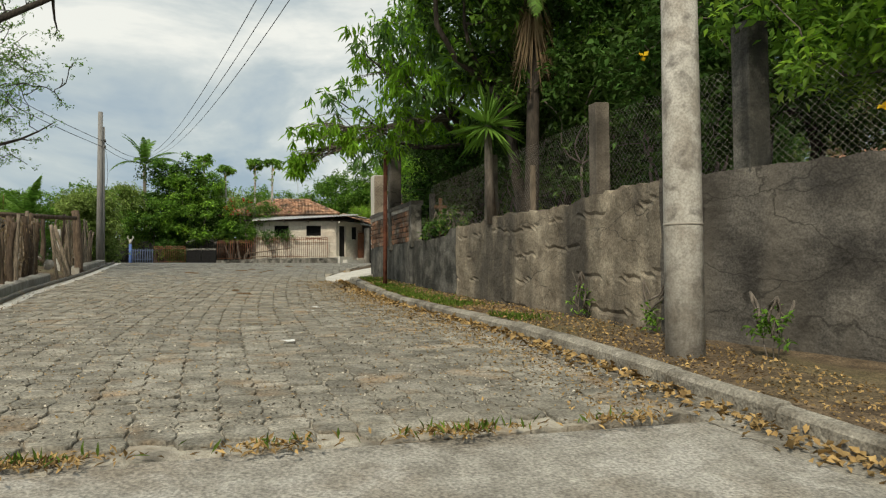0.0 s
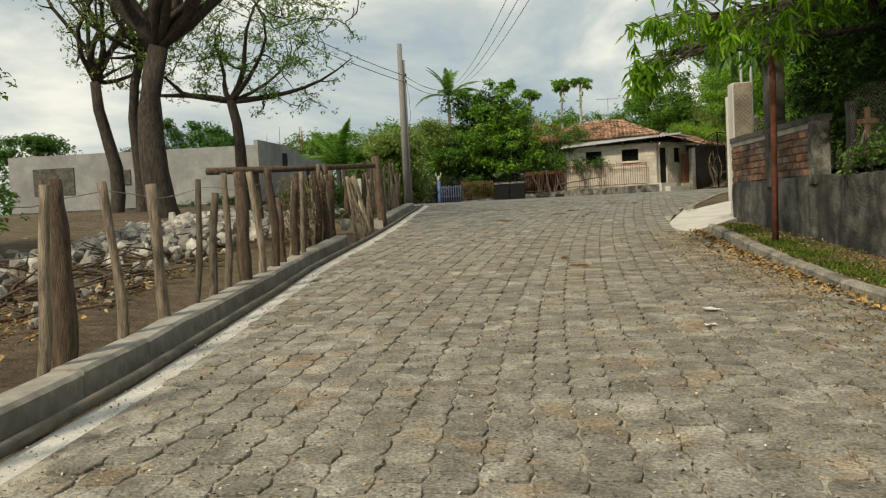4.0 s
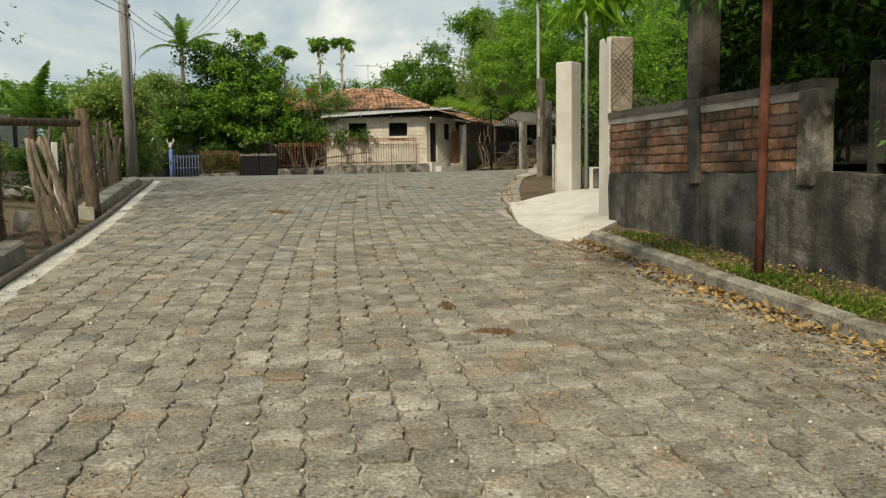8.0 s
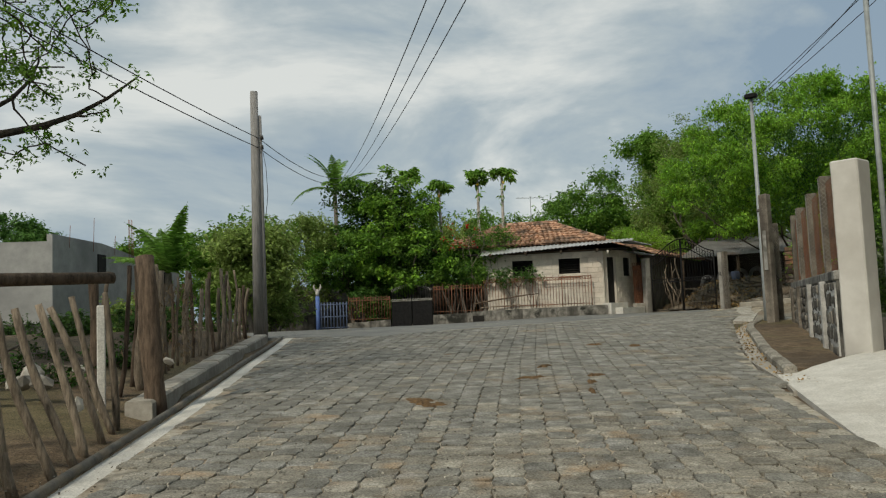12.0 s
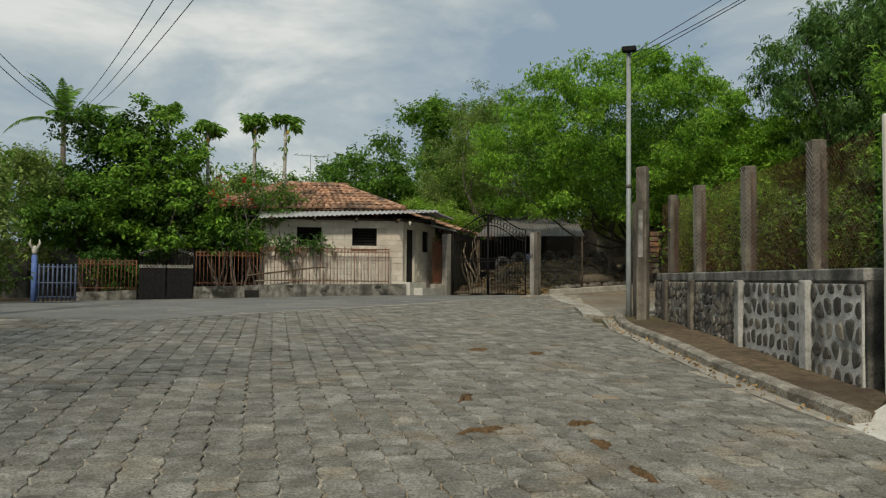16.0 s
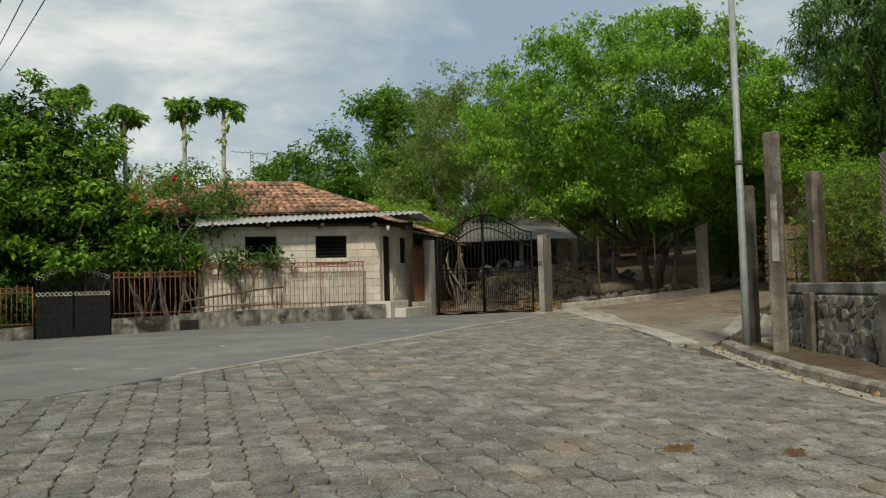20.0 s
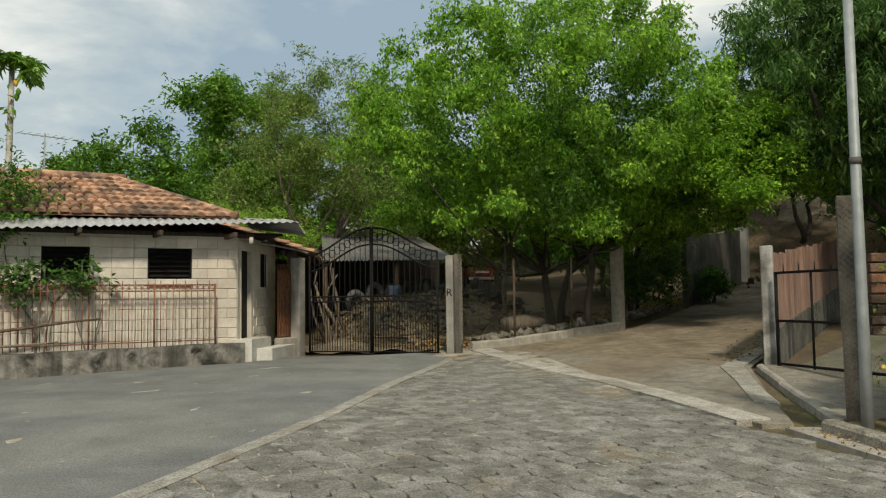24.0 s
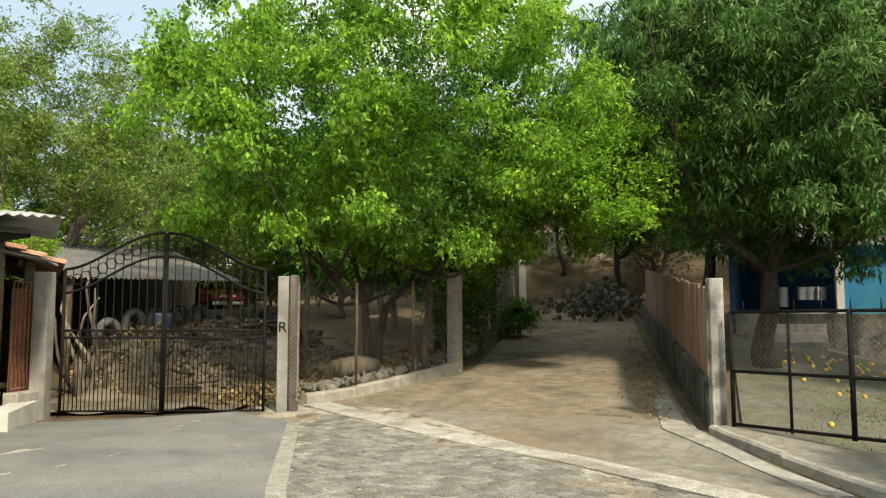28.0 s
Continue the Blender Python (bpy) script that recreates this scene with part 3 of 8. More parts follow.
def tree(name, label, base, blobs, leaves, size, material, bark=None, trunk=0.16, stems=1, fork=0.35, clump=0.7, clumps=60, ratio=0.42, droop=0.3, twigs=True, second=None, hollow=0.5, category="tree", lean=(0, 0), limbs_n=7, twig_r=0.006, inner=0.16, tip=5, old=None):
    """A tapered trunk with limbs that reach into the crown's clumps, and the clumps' leaves. blobs: (x, y, z, rx, ry,
    rz) from the base. old: inner leaf colour, darkened for crown shade.
    """
    bark = bark or M_BARK
    bx, by, bz = base
    t = thing(name, label, category)
    vol = np.array([b[3] * b[4] * b[5] for b in blobs])
    vol = vol / vol.sum()
    cents, wts = [], []
    for _ in range(clumps):
        b = blobs[np.random.choice(len(blobs), p=vol)]
        v = np.random.normal(0, 1, 3)
        v /= np.linalg.norm(v)
        r = np.random.uniform(hollow, 1.0) ** 0.6
        p = np.array([b[0] + v[0] * b[3] * r, b[1] + v[1] * b[4] * r, b[2] + v[2] * b[5] * r])
        cents.append(p)
        wts.append(np.random.uniform(0.5, 1.5))
    cents = np.array(cents)
    lowest = min(b[2] - b[5] for b in blobs)
    mid_h = max(0.5, fork * (sum(b[2] for b in blobs) / len(blobs)))
    chunks, limbs = [], []
    heads = []
    for s in range(stems):
        a = 2 * math.pi * s / max(1, stems) + random.uniform(-0.4, 0.4)
        off = 0 if stems == 1 else trunk * 1.6
        foot = (bx + off * math.cos(a), by + off * math.sin(a), bz - 0.15)
        sp = 0.0 if stems == 1 else mid_h * 0.38
        head = (bx + sp * math.cos(a) + lean[0], by + sp * math.sin(a) + lean[1], bz + mid_h * random.uniform(0.9, 1.2))
        path = bend(foot, head, 6, 0, 0.16)
        rad = [trunk * (1.35 if i == 0 else 1.0 - 0.4 * i / 6) for i in range(7)]
        chunks.append(tube_data(path, rad, 9))
        heads.append((Vector(head), rad[-1]))
    world_c = [Vector((bx + c[0], by + c[1], bz + c[2])) for c in cents]
    nodes = []
    order = sorted(range(len(cents)), key=lambda k: min((world_c[k] - h).length for h, r in heads))
    mains = list(np.random.choice(len(cents), min(len(cents), limbs_n), replace=False))
    for k in mains:
        h, r = min(heads, key=lambda q: (q[0] - world_c[k]).length)
        path = bend(h, world_c[k], 7, -0.04, 0.32)
        rr = r * random.uniform(0.5, 0.8)
        limbs.append(tube_data(path, [max(0.012, rr * (1 - 0.85 * i / 7)) for i in range(8)], 7))
        nodes += [(path[i], rr * (1 - 0.85 * i / 7)) for i in range(1, 8)]
    if twigs:
        for k in order:
            if k in mains:
                continue
            h, r = min(nodes, key=lambda q: (q[0] - world_c[k]).length)
            path = bend(h, world_c[k], 4, -0.03, 0.3)
            rr = max(0.008, min(r * 0.7, 0.05))
            limbs.append(tube_data(path, [max(twig_r, rr * (1 - 0.75 * i / 4)) for i in range(5)], 5))
            nodes += [(path[i], rr * (1 - 0.75 * i / 4)) for i in (2, 3, 4)]
    v, f = merge(chunks)
    raw("trunk", v, f, bark, t, "", True)
    v, f = merge(limbs)
    raw("branchwork", v, f, bark, t, "", True)
    w = np.array(wts)
    tips = max(1, leaves // tip)
    pick = np.random.choice(len(cents), tips, p=w / w.sum())
    jit = np.random.normal(0, 1, (tips, 3)) * clump * np.array([0.55, 0.55, 0.36])
    pts = np.repeat(cents[pick] + jit + np.array([bx, by, bz]), tip, axis=0)
    pts += np.random.normal(0, 1, pts.shape) * size * 0.28
    # inner leaves take the darker colour: crown shade put into the leaves
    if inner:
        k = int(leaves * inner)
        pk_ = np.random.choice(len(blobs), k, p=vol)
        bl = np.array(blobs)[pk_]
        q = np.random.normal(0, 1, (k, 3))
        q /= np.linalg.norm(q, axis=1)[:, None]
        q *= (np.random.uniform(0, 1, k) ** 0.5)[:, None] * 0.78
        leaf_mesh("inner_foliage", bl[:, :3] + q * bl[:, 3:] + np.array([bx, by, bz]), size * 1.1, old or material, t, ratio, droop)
    if second:
        k = int(leaves * second[1])
        leaf_mesh("crown", pts[k:], size, material, t, ratio, droop)
        leaf_mesh("new_growth", pts[:k], size, second[0], t, ratio, droop)
    else:
        leaf_mesh("crown", pts, size, material, t, ratio, droop)
    return t


def shrub(name, label, x, y, w, d, h, leaves, size, material, category="bush", second=None, z=None, clumps=24, ratio=0.45):
    z = G(x, y) if z is None else z
    return tree(name, label, (x, y, z), [(0, 0, h * 0.55, w / 2, d / 2, h * 0.45)], leaves, size, material, trunk=0.035, stems=4, fork=0.4, clump=0.28 * max(0.6, min(w, h) / 1.5), clumps=clumps, ratio=ratio, second=second, hollow=0.2, category=category)


def sprays(t, start, regions, n, per, size, material, ratio=0.24, droop=0.9):
    """Leafy twig ends: bent twigs from a limb, each with a rosette of hanging leaves."""
    chunks, pts = [], []
    start = Vector(start)
    for k in range(n):
        x, y, z, rx, ry, rz = regions[k % len(regions)]
        v = Vector((random.gauss(0, 1), random.gauss(0, 1), random.gauss(0, 1))).normalized() * random.uniform(0.2, 1.0)
        e = Vector((x + v.x * rx, y + v.y * ry, z + v.z * rz))
        hub = start.lerp(Vector((x, y, z)), 0.75)
        chunks.append(tube_data(bend(hub, e, 4, 0.06, 0.3), [0.016, 0.012, 0.009, 0.007, 0.005], 4))
        if k < len(regions):
            chunks.append(tube_data(bend(start, hub, 5, 0.03, 0.2), [0.06, 0.05, 0.04, 0.032, 0.026, 0.018], 6))
        pts += [tuple(e + Vector((random.gauss(0, 0.03), random.gauss(0, 0.03), random.gauss(0, 0.04)))) for _ in range(per)]
    v_, f_ = merge(chunks)
    raw("spray_branchwork", v_, f_, M_BARK, t, "", True)
    leaf_mesh("hanging_leaves", pts, size, material, t, ratio, droop)


def frond(base, yaw, pitch, L, droop, n=20, width=0.5, rachis=0.02):
    """Points of a drooping palm frond: rachis tube and leaflets."""
    pts = []
    p = Vector(base)
    a = pitch
    for i in range(n + 1):
        pts.append(p.copy())
        p = p + Vector((math.cos(yaw) * math.cos(a), math.sin(yaw) * math.cos(a), math.sin(a))) * (L / n)
        a -= droop / n
    V, F = tube_data(pts[::4] + [pts[-1]], [rachis * (1 - 0.8 * i / (len(pts[::4]))) for i in range(len(pts[::4]) + 1)], 4)
    V, F = list(V), list(F)
    for i in range(2, n + 1):
        d = (pts[i] - pts[i - 1]).normalized()
        side = d.cross(Vector((0, 0, 1))).normalized()
        u = i / n
        ll = width * (math.sin(math.pi * min(1, u * 0.85 + 0.15)) ** 0.7)
        for sgn in (-1, 1):
            for q in (0, 0.5):
                root = pts[i - 1].lerp(pts[i], q)
                tip = root + side * sgn * ll * random.uniform(0.8, 1) + d * ll * 0.5 + Vector((0, 0, -ll * random.uniform(0.25, 0.55)))
                wv = d * L * 0.012
                o = len(V)
                m_ = root.lerp(tip, 0.5) + Vector((0, 0, ll * 0.08))
                V += [tuple(root - wv), tuple(root + wv), tuple(m_ + wv * 1.2), tuple(tip), tuple(m_ - wv * 1.2)]
                F += [(o, o + 1, o + 2, o + 3, o + 4)]
    return V, F


def palm(label, x, y, z, h, fronds, L, material, trunk=0.13, width=0.5, name="coconut_palm", up=0.9, lean=0.3, bark=None, low=-0.2, sag=(0.9, 1.7)):
    t = thing(name, label, "palm tree")
    top = Vector((x + lean, y, z + h))
    path = [Vector((x, y, z - 0.2)).lerp(top, i / 8) + Vector((lean * 0.3 * math.sin(i / 8 * math.pi), 0, 0)) for i in range(9)]
    tube("trunk", path, [trunk * (1.3 - 0.5 * i / 8) for i in range(9)], bark or M_BARK, t, 10)
    for i in range(fronds):
        v, f = frond(top, 2 * math.pi * i / fronds * 1.618 * 2.1 + random.uniform(-0.2, 0.2), random.uniform(low, up), L * random.uniform(0.8, 1.1), random.uniform(*sag), 18, width)
        raw("frond", v, f, material, t)
    return t

# ---------------------------------------------------------------- ground and road
GUT_L = [(-2.6, -6), (-2.05, 2.5), (-1.66, 6.75), (-1.2, 10.2), (-0.92, 13.7), (-0.61, 16.8), (0.1, 21.5), (0.56, 25.0), (1.58, 34.6), (1.75, 36.2)]
KERB_L1 = [(-3.05, -6), (-2.5, 2.5), (-2.08, 6.75), (-1.62, 10.2), (-1.34, 13.7), (-1.03, 16.8), (-0.52, 20.6)]
KERB_L2 = [(0.10, 25.0), (0.55, 30.0), (1.12, 35.7)]
GUT_R = [(3.6, -6), (3.5, 2.5), (3.5, 3.94), (3.68, 5.58), (4.05, 8.1), (4.72, 12.43), (5.27, 16.42), (5.95, 19.6)]
KERB_R1 = [(3.95, -6), (3.84, 2.5), (3.84, 3.9), (3.97, 5.2), (4.34, 8.08), (4.98, 12.6), (5.62, 15.9), (6.45, 19.7)]
GUT_R2 = [(7.35, 23.9), (7.72, 24.61), (8.62, 26.84), (11.64, 32.2), (13.3, 34.35)]
KERB_R2 = [(8.05, 25.1), (9.1, 27.2), (11.9, 32.2), (13.35, 34.0)]
KERB_R3 = [(13.75, 33.95), (15.05, 34.62), (16.28, 35.3), (17.95, 36.25)]
WALL_R1 = [(9.2, -3.0), (7.2, 1.8), (6.3, 3.9), (5.3, 6.3), (5.75, 8.7), (6.76, 16.2), (7.33, 20.5)]
W2A, W2B = (9.55, 25.9), (13.95, 33.3)
HC = (13.95, 45.0)
HF = (-0.94, 0.342)
LANE_L = [(18.1, 42.45), (19.3, 42.0), (21.4, 41.75), (23.4, 41.5)]


def front(s, out=0.0):
    """A plan point s metres along the house front from its corner, out metres towards the street."""
    return HC[0] + HF[0] * s - 0.342 * out, HC[1] + HF[1] * s - 0.94 * out


def shift(pts, d):
    """A plan polyline moved d to the left of its way."""
    out = []
    for i, p in enumerate(pts):
        a, b = pts[max(i - 1, 0)], pts[min(i + 1, len(pts) - 1)]
        L = math.dist(a, b)
        out.append((p[0] - (b[1] - a[1]) / L * d, p[1] + (b[0] - a[0]) / L * d))
    return out


def xat(pts, y):
    return float(np.interp(y, [p[1] for p in pts], [p[0] for p in pts]))


def axis_steps():
    fine = list(np.arange(-14, 30.01, 0.5))
    return [-900, -500, -250, -120, -60, -35, -24, -18] + fine + [32, 34, 37, 40, 44, 48, 54, 60, 70, 85, 110, 160, 300, 600, 900]


xs = axis_steps()
ys = [-900, -400, -150, -60, -30, -18, -12] + list(np.arange(-8, 52.01, 0.5)) + [54, 57, 60, 66, 75, 90, 120, 180, 300, 600, 900]
GV = []
for y in ys:
    for x in xs:
        z = G(x, y)
        lot = xat(KERB_L1 + KERB_L2, y)
        if x < lot - 0.2 and y < 37:
            z += 0.09 + 0.28 * smooth(0, 3, lot - x) + 0.05 * noise.noise((x, y, 0)) + 0.22 * smooth(3, 6, lot - x) * smooth(14, 20, y) * smooth(36, 30, y)
        else:
            z -= 0.035
        if x > 17.5 and y > 43:
            z += 0.25 * smooth(43, 46, y) + 0.08 * noise.noise((x * 0.7, y * 0.7, 3))
        GV.append((x, y, z))
nx_ = len(xs)
GF = [(j * nx_ + i, j * nx_ + i + 1, (j + 1) * nx_ + i + 1, (j + 1) * nx_ + i) for j in range(len(ys) - 1) for i in range(nx_ - 1)]
tagged(raw("ground", GV, GF, M_SOIL, smooth_shade=True), "brown dry soil with scattered stones and litter", "ground", kind="structure")

# bed of the road, under the pavers
tagged(strip("road", [(-2.0, 3.9)] + [p for p in GUT_L if p[1] > 4], [(3.5, 3.9), (3.65, 5.5), (4.05, 8.1), (4.45, 10.6), (4.95, 13.7), (5.3, 16.8), (6.3, 21.5), (7.7, 25.0), (12.6, 34.6), (13.4, 36.2)][:len([p for p in GUT_L if p[1] > 4]) + 1], M_JOINT, 0.019, 0.1, step=0.2, jitter=0.013), "sandy bed of the paved street between its gutters", "road", kind="structure")
tagged(strip("road", [(1.75, 36.2), (-3.0, 37.5), (-6, 41), (-6, 50)], [(13.4, 36.2), (15.5, 37.5), (18.2, 41.0), (18.2, 43.0)], M_JOINT, 0.026, 0.1, step=0.3, jitter=0.008), "sandy bed of the paved junction", "road", kind="structure")
tagged(strip("road", [(-2.6, -6), (-2.3, -1), (-2.05, 2.5), (-1.95, 4.12)], [(3.55, -6), (3.5, -1), (3.5, 2.5), (3.45, 3.72)], M_SLAB, 0.028, 0.1, jitter=0.002, step=0.5), "worn pale concrete slab at the start of the pavers", "road", kind="structure")
STREET_S = [(-8, 37.5), (1.3, 36.3), (4.0, 35.3), (8.0, 37.2), (12.7, 39.78), (14.6, 40.75), (16.6, 41.8)]
tagged(strip("road", [(-8, 52.5), (0, 49.8), (4, 48.3), (8.5, 46.7), (13.6, 44.85), (15.4, 45.3), (17.2, 43.2)], STREET_S, M_STREET, 0.034, 0.1, jitter=0.004), "smooth dusty grey surface of the crossing street", "road", kind="structure")
# lane surface
tagged(strip("road", [(13.3, 34.4), (15.2, 37.0), (17.4, 40.2), (18.3, 42.4), (21.5, 41.6), (23.5, 41.3), (30, 42.4), (40, 44.0), (52, 46)][3:], [(13.55, 34.3), (18.1, 36.4), (20.5, 36.8), (23.5, 37.2), (30, 38.2), (40, 39.6), (52, 41)][1:], M_EARTH, 0.02, 0.1, jitter=0.003), "brown earth lane that rises towards the hill", "road", kind="structure")
tagged(strip("road", [(13.3, 34.6), (15.4, 37.5), (16.6, 39.85), (18.4, 42.3)], [(13.6, 34.35), (15.9, 35.4), (18.1, 36.4), (18.7, 36.5)], M_DUST, 0.022, 0.1, jitter=0.002), "dusty concrete mouth of the side lane", "road", kind="structure")
tagged(strip("ground_yard", [(17.4, 48.5), (24, 48.5), (36, 49.5)], [(18.0, 42.75), (24, 42.2), (36, 44.2)], M_EARTH, 0.02, 0.1, jitter=0.03), "bare dusty yard floor under the trees", "ground", kind="structure")
tagged(strip("ground_yard", [(14.3, 33.9), (18.4, 35.8), (33, 35.8)], [(14.8, 31.6), (18.6, 30.2), (33, 29.5)], M_YARD, 0.02, 0.1, jitter=0.02), "bare dusty floor of the fenced yard", "ground", kind="structure")
# pale concrete bands in the junction
tagged(strip("trim", [(18.45, 42.25), (16.82, 39.72), (15.7, 37.6), (15.0, 36.6), (13.65, 34.62)], [(18.05, 42.5), (16.42, 39.96), (15.3, 37.82), (14.6, 36.82), (13.2, 34.84)], M_BAND, 0.045, 0.08, step=0.25), "pale concrete band edging the pavers", "concrete band", kind="structure")
tagged(strip("trim", [(16.5, 41.88), (14.2, 40.66), (12.74, 39.88), (10.32, 38.48), (5.55, 36.05)], [(16.58, 41.72), (14.28, 40.5), (12.82, 39.72), (10.4, 38.32), (5.63, 35.89)], M_SLAB, 0.045, 0.08, step=0.25), "worn pale concrete band across the pavers", "concrete band", kind="structure")
# gutters
tagged(strip("gutter", shift(GUT_L, 0.21), GUT_L, M_CONCNEW, 0.02, 0.1, jitter=0.008), "pale concrete gutter strip beside the kerb", "gutter", kind="structure")
tagged(strip("gutter", GUT_R, shift(GUT_R, -0.36), M_KERBOLD, 0.018, 0.1, jitter=0.008), "worn concrete gutter with dry leaves", "gutter", kind="structure")
tagged(strip("gutter", GUT_R2, shift(GUT_R2, -0.4), M_CONC, 0.022, 0.1, jitter=0.008), "worn concrete gutter with dry leaves", "gutter", kind="structure")
kerb("cast grey concrete kerb beside the open lot", KERB_L1, 0.24, 0.21, 1)
kerb("raised grey concrete kerb by the stick fence", KERB_L2, 0.30, 0.18, 1)
kerb("weathered concrete kerb below the stone wall", KERB_R1, 0.15, 0.14, -1, M_KERBOLD)
kerb("weathered concrete kerb below the masonry fence", KERB_R2, 0.17, 0.14, -1, M_KERBOLD)
kerb("thin pale concrete kerb along the gate pad", KERB_R3, 0.12, 0.10, -1, M_CONC)
kerb("low concrete kerb under the wire fence", LANE_L, 0.16, 0.2, 1)
tagged(strip("gutter", [(20.9, 37.2), (17.9, 36.85), (16.5, 36.05), (14.8, 35.2)], [(20.95, 36.95), (18.05, 36.5), (16.55, 35.76), (14.9, 34.9)], M_SLAB, 0.04, 0.08, step=0.25), "pale worn concrete gutter slab turning into the lane", "gutter", kind="structure")
# verges
vr = shift(KERB_R1, -0.13)
tagged(strip("verge", vr, [(9.0, -6), (7.4, 1.6), (6.3, 4.0), (5.6, 5.6), (5.75, 8.3), (6.4, 12.7), (6.8, 16.0), (7.45, 20.4)], M_SOIL, 0.11, 0.2, jitter=0.02, step=0.3), "earth verge with dry leaves and grass", "verge", kind="structure")
tagged(strip("verge", shift(KERB_R2, -0.15), [(9.7, 25.7), (10.4, 27.1), (12.9, 31.3), (14.3, 33.6)], M_SOIL, 0.11, 0.2, jitter=0.02, step=0.3), "earth verge at the foot of the masonry fence", "verge", kind="structure")
tagged(strip("pavement", shift(KERB_R3, -0.12), [(14.3, 33.3), (15.2, 33.2), (16.4, 33.4), (18.3, 35.9)], M_DUST, 0.09, 0.2), "dusty worn concrete pad before the yard gate", "pavement", kind="structure")
# driveway ramp
rm = strip("driveway_ramp", [(5.92, 19.4), (6.08, 21.0), (6.75, 22.5), (7.95, 25.1)], [(9.9, 21.9), (10.2, 22.8), (10.5, 24.2), (10.8, 25.6)], M_CONCNEW, 0.03, 0.12, step=0.3)
for v in rm.data.vertices:
    d = v.co.x - (5.95 + 0.35 * max(0, v.co.y - 19.8))
    v.co.z += 0.20 * smooth(0.0, 1.8, d) + 0.04 * max(0, d - 1.8)
tagged(rm, "pale fresh concrete driveway ramp between two pillars", "driveway", kind="structure")

# ---------------------------------------------------------------- stone wall, brick wall and pillars beside the street


old = [WALL_R1[3], WALL_R1[4], along([WALL_R1[4], (6.76, 16.2)], 0.6 * math.dist(WALL_R1[4], (6.76, 16.2)))[0]]
dark_run = [old[2], (6.76, 16.2)]
rend = WALL_R1[:4]
wall_poly("wall_stone", old, lambda s: G(*along(old, min(s, length(old) - 0.01))[0]) - 0.3, lambda s: 2.46 + 0.03 * math.sin(s * 1.7), 0.38, M_OLDWALL, side=-1, rough=0.035, top_rough=0.03, step=0.1, nz=48, course=0.37)
wd = wall_poly("wall_render", rend, lambda s: G(*along(rend, min(s, length(rend) - 0.01))[0]) - 0.3, lambda s: 2.62 - 0.12 * smooth(5, 10, s), 0.38, M_DARKRENDER, side=-1, rough=0.05, top_rough=0.02, step=0.12, nz=44)
# streaked stretch in a darker material that also holds the shade there
wq = wall_poly("wall_dark", dark_run, lambda s: G(*along(dark_run, min(s, length(dark_run) - 0.01))[0]) - 0.3, lambda s: 2.44 - 0.13 * smooth(0.3, 0.6, s) + 0.015 * math.sin(s * 2.7), 0.38, M_BLOCKGREY, side=-1, rough=0.07, top_rough=0.02, step=0.12, nz=30)
tagged(wq, "black-streaked stretch of the old garden wall, darkened for shade", "wall", kind="structure")
tagged(wd, "dark cement-rendered garden wall, colour also holding tree shade", "wall", kind="structure")
tagged(bpy.data.objects["wall_stone"], "stained old plastered stone retaining wall with cracks", "wall", kind="structure")
low = [(6.76, 16.2), (7.33, 20.55)]
LOWL = math.dist(*low)
BR_D = ((low[1][0] - low[0][0]) / LOWL, (low[1][1] - low[0][1]) / LOWL)
BR_A = math.degrees(math.atan2(BR_D[1], BR_D[0]))


def lp(s, back=0.0):
    """A plan point s metres along the brick wall, back metres behind its face."""
    return low[0][0] + BR_D[0] * s + BR_D[1] * back, low[0][1] + BR_D[1] * s - BR_D[0] * back


wl_ = wall_poly("wall_block", low, lambda s: G(*along(low, s)[0]) - 0.3, lambda s: 2.34 + 0.012 * math.sin(s * 4), 0.2, M_BLOCKGREY, side=-1, rough=0.05, step=0.1, nz=26)
tagged(wl_, "black-stained cement wall with mouldy red brick courses above", "wall", kind="structure")
bw = wall_poly("brick_backing", [lp(0.02, 0.012), lp(LOWL - 0.01, 0.012)], lambda s: 2.335, lambda s: 3.06, 0.17, M_MORTAR, wl_, side=-1, rough=0.0)
brick_me = {}


def brick_form(w, k):
    if (w, k) not in brick_me:
        bm = bmesh.new()
        box(bm, 0, 0, 0, w, 0.05, 0.103, 0, 0.012, jitter=0.006)
        me = bpy.data.meshes.new("brick")
        bm.to_mesh(me)
        bm.free()
        me.materials.append(M_BRICK)
        brick_me[(w, k)] = me
    return brick_me[(w, k)]


for row in range(6):
    for s0, s1 in ((0.24, 1.96), (2.22, LOWL - 0.02)):
        s = s0
        first = 0.15 if row % 2 else 0.3
        while s < s1 - 0.04:
            w = round(min(first, s1 - s), 2)
            first = 0.3
            o = new("brick", brick_form(max(0.05, w - 0.015), random.randrange(3)))
            o.parent = wl_
            o.matrix_basis = pose(*lp(s + w / 2, 0.012 + random.uniform(-0.004, 0.008)), 2.343 + row * 0.118 + random.uniform(-0.004, 0.004), 0, random.uniform(-0.9, 0.9), BR_A + random.uniform(-1, 1))
            s += w
wall_poly("mortar_course", [lp(0.2, -0.016), lp(LOWL, -0.016)], lambda s: 3.05, lambda s: 3.145, 0.2, M_PLASTER, wl_, "grey mortar bed under the coping", side=-1, rough=0.02, nz=4)
wall_poly("coping", [lp(0.0, -0.035), lp(LOWL - 0.02, -0.035)], lambda s: 3.14, lambda s: 3.235, 0.27, M_DARKRENDER, wl_, "black mouldy mortar coping", side=-1, rough=0.03, top_rough=0.012, nz=4)
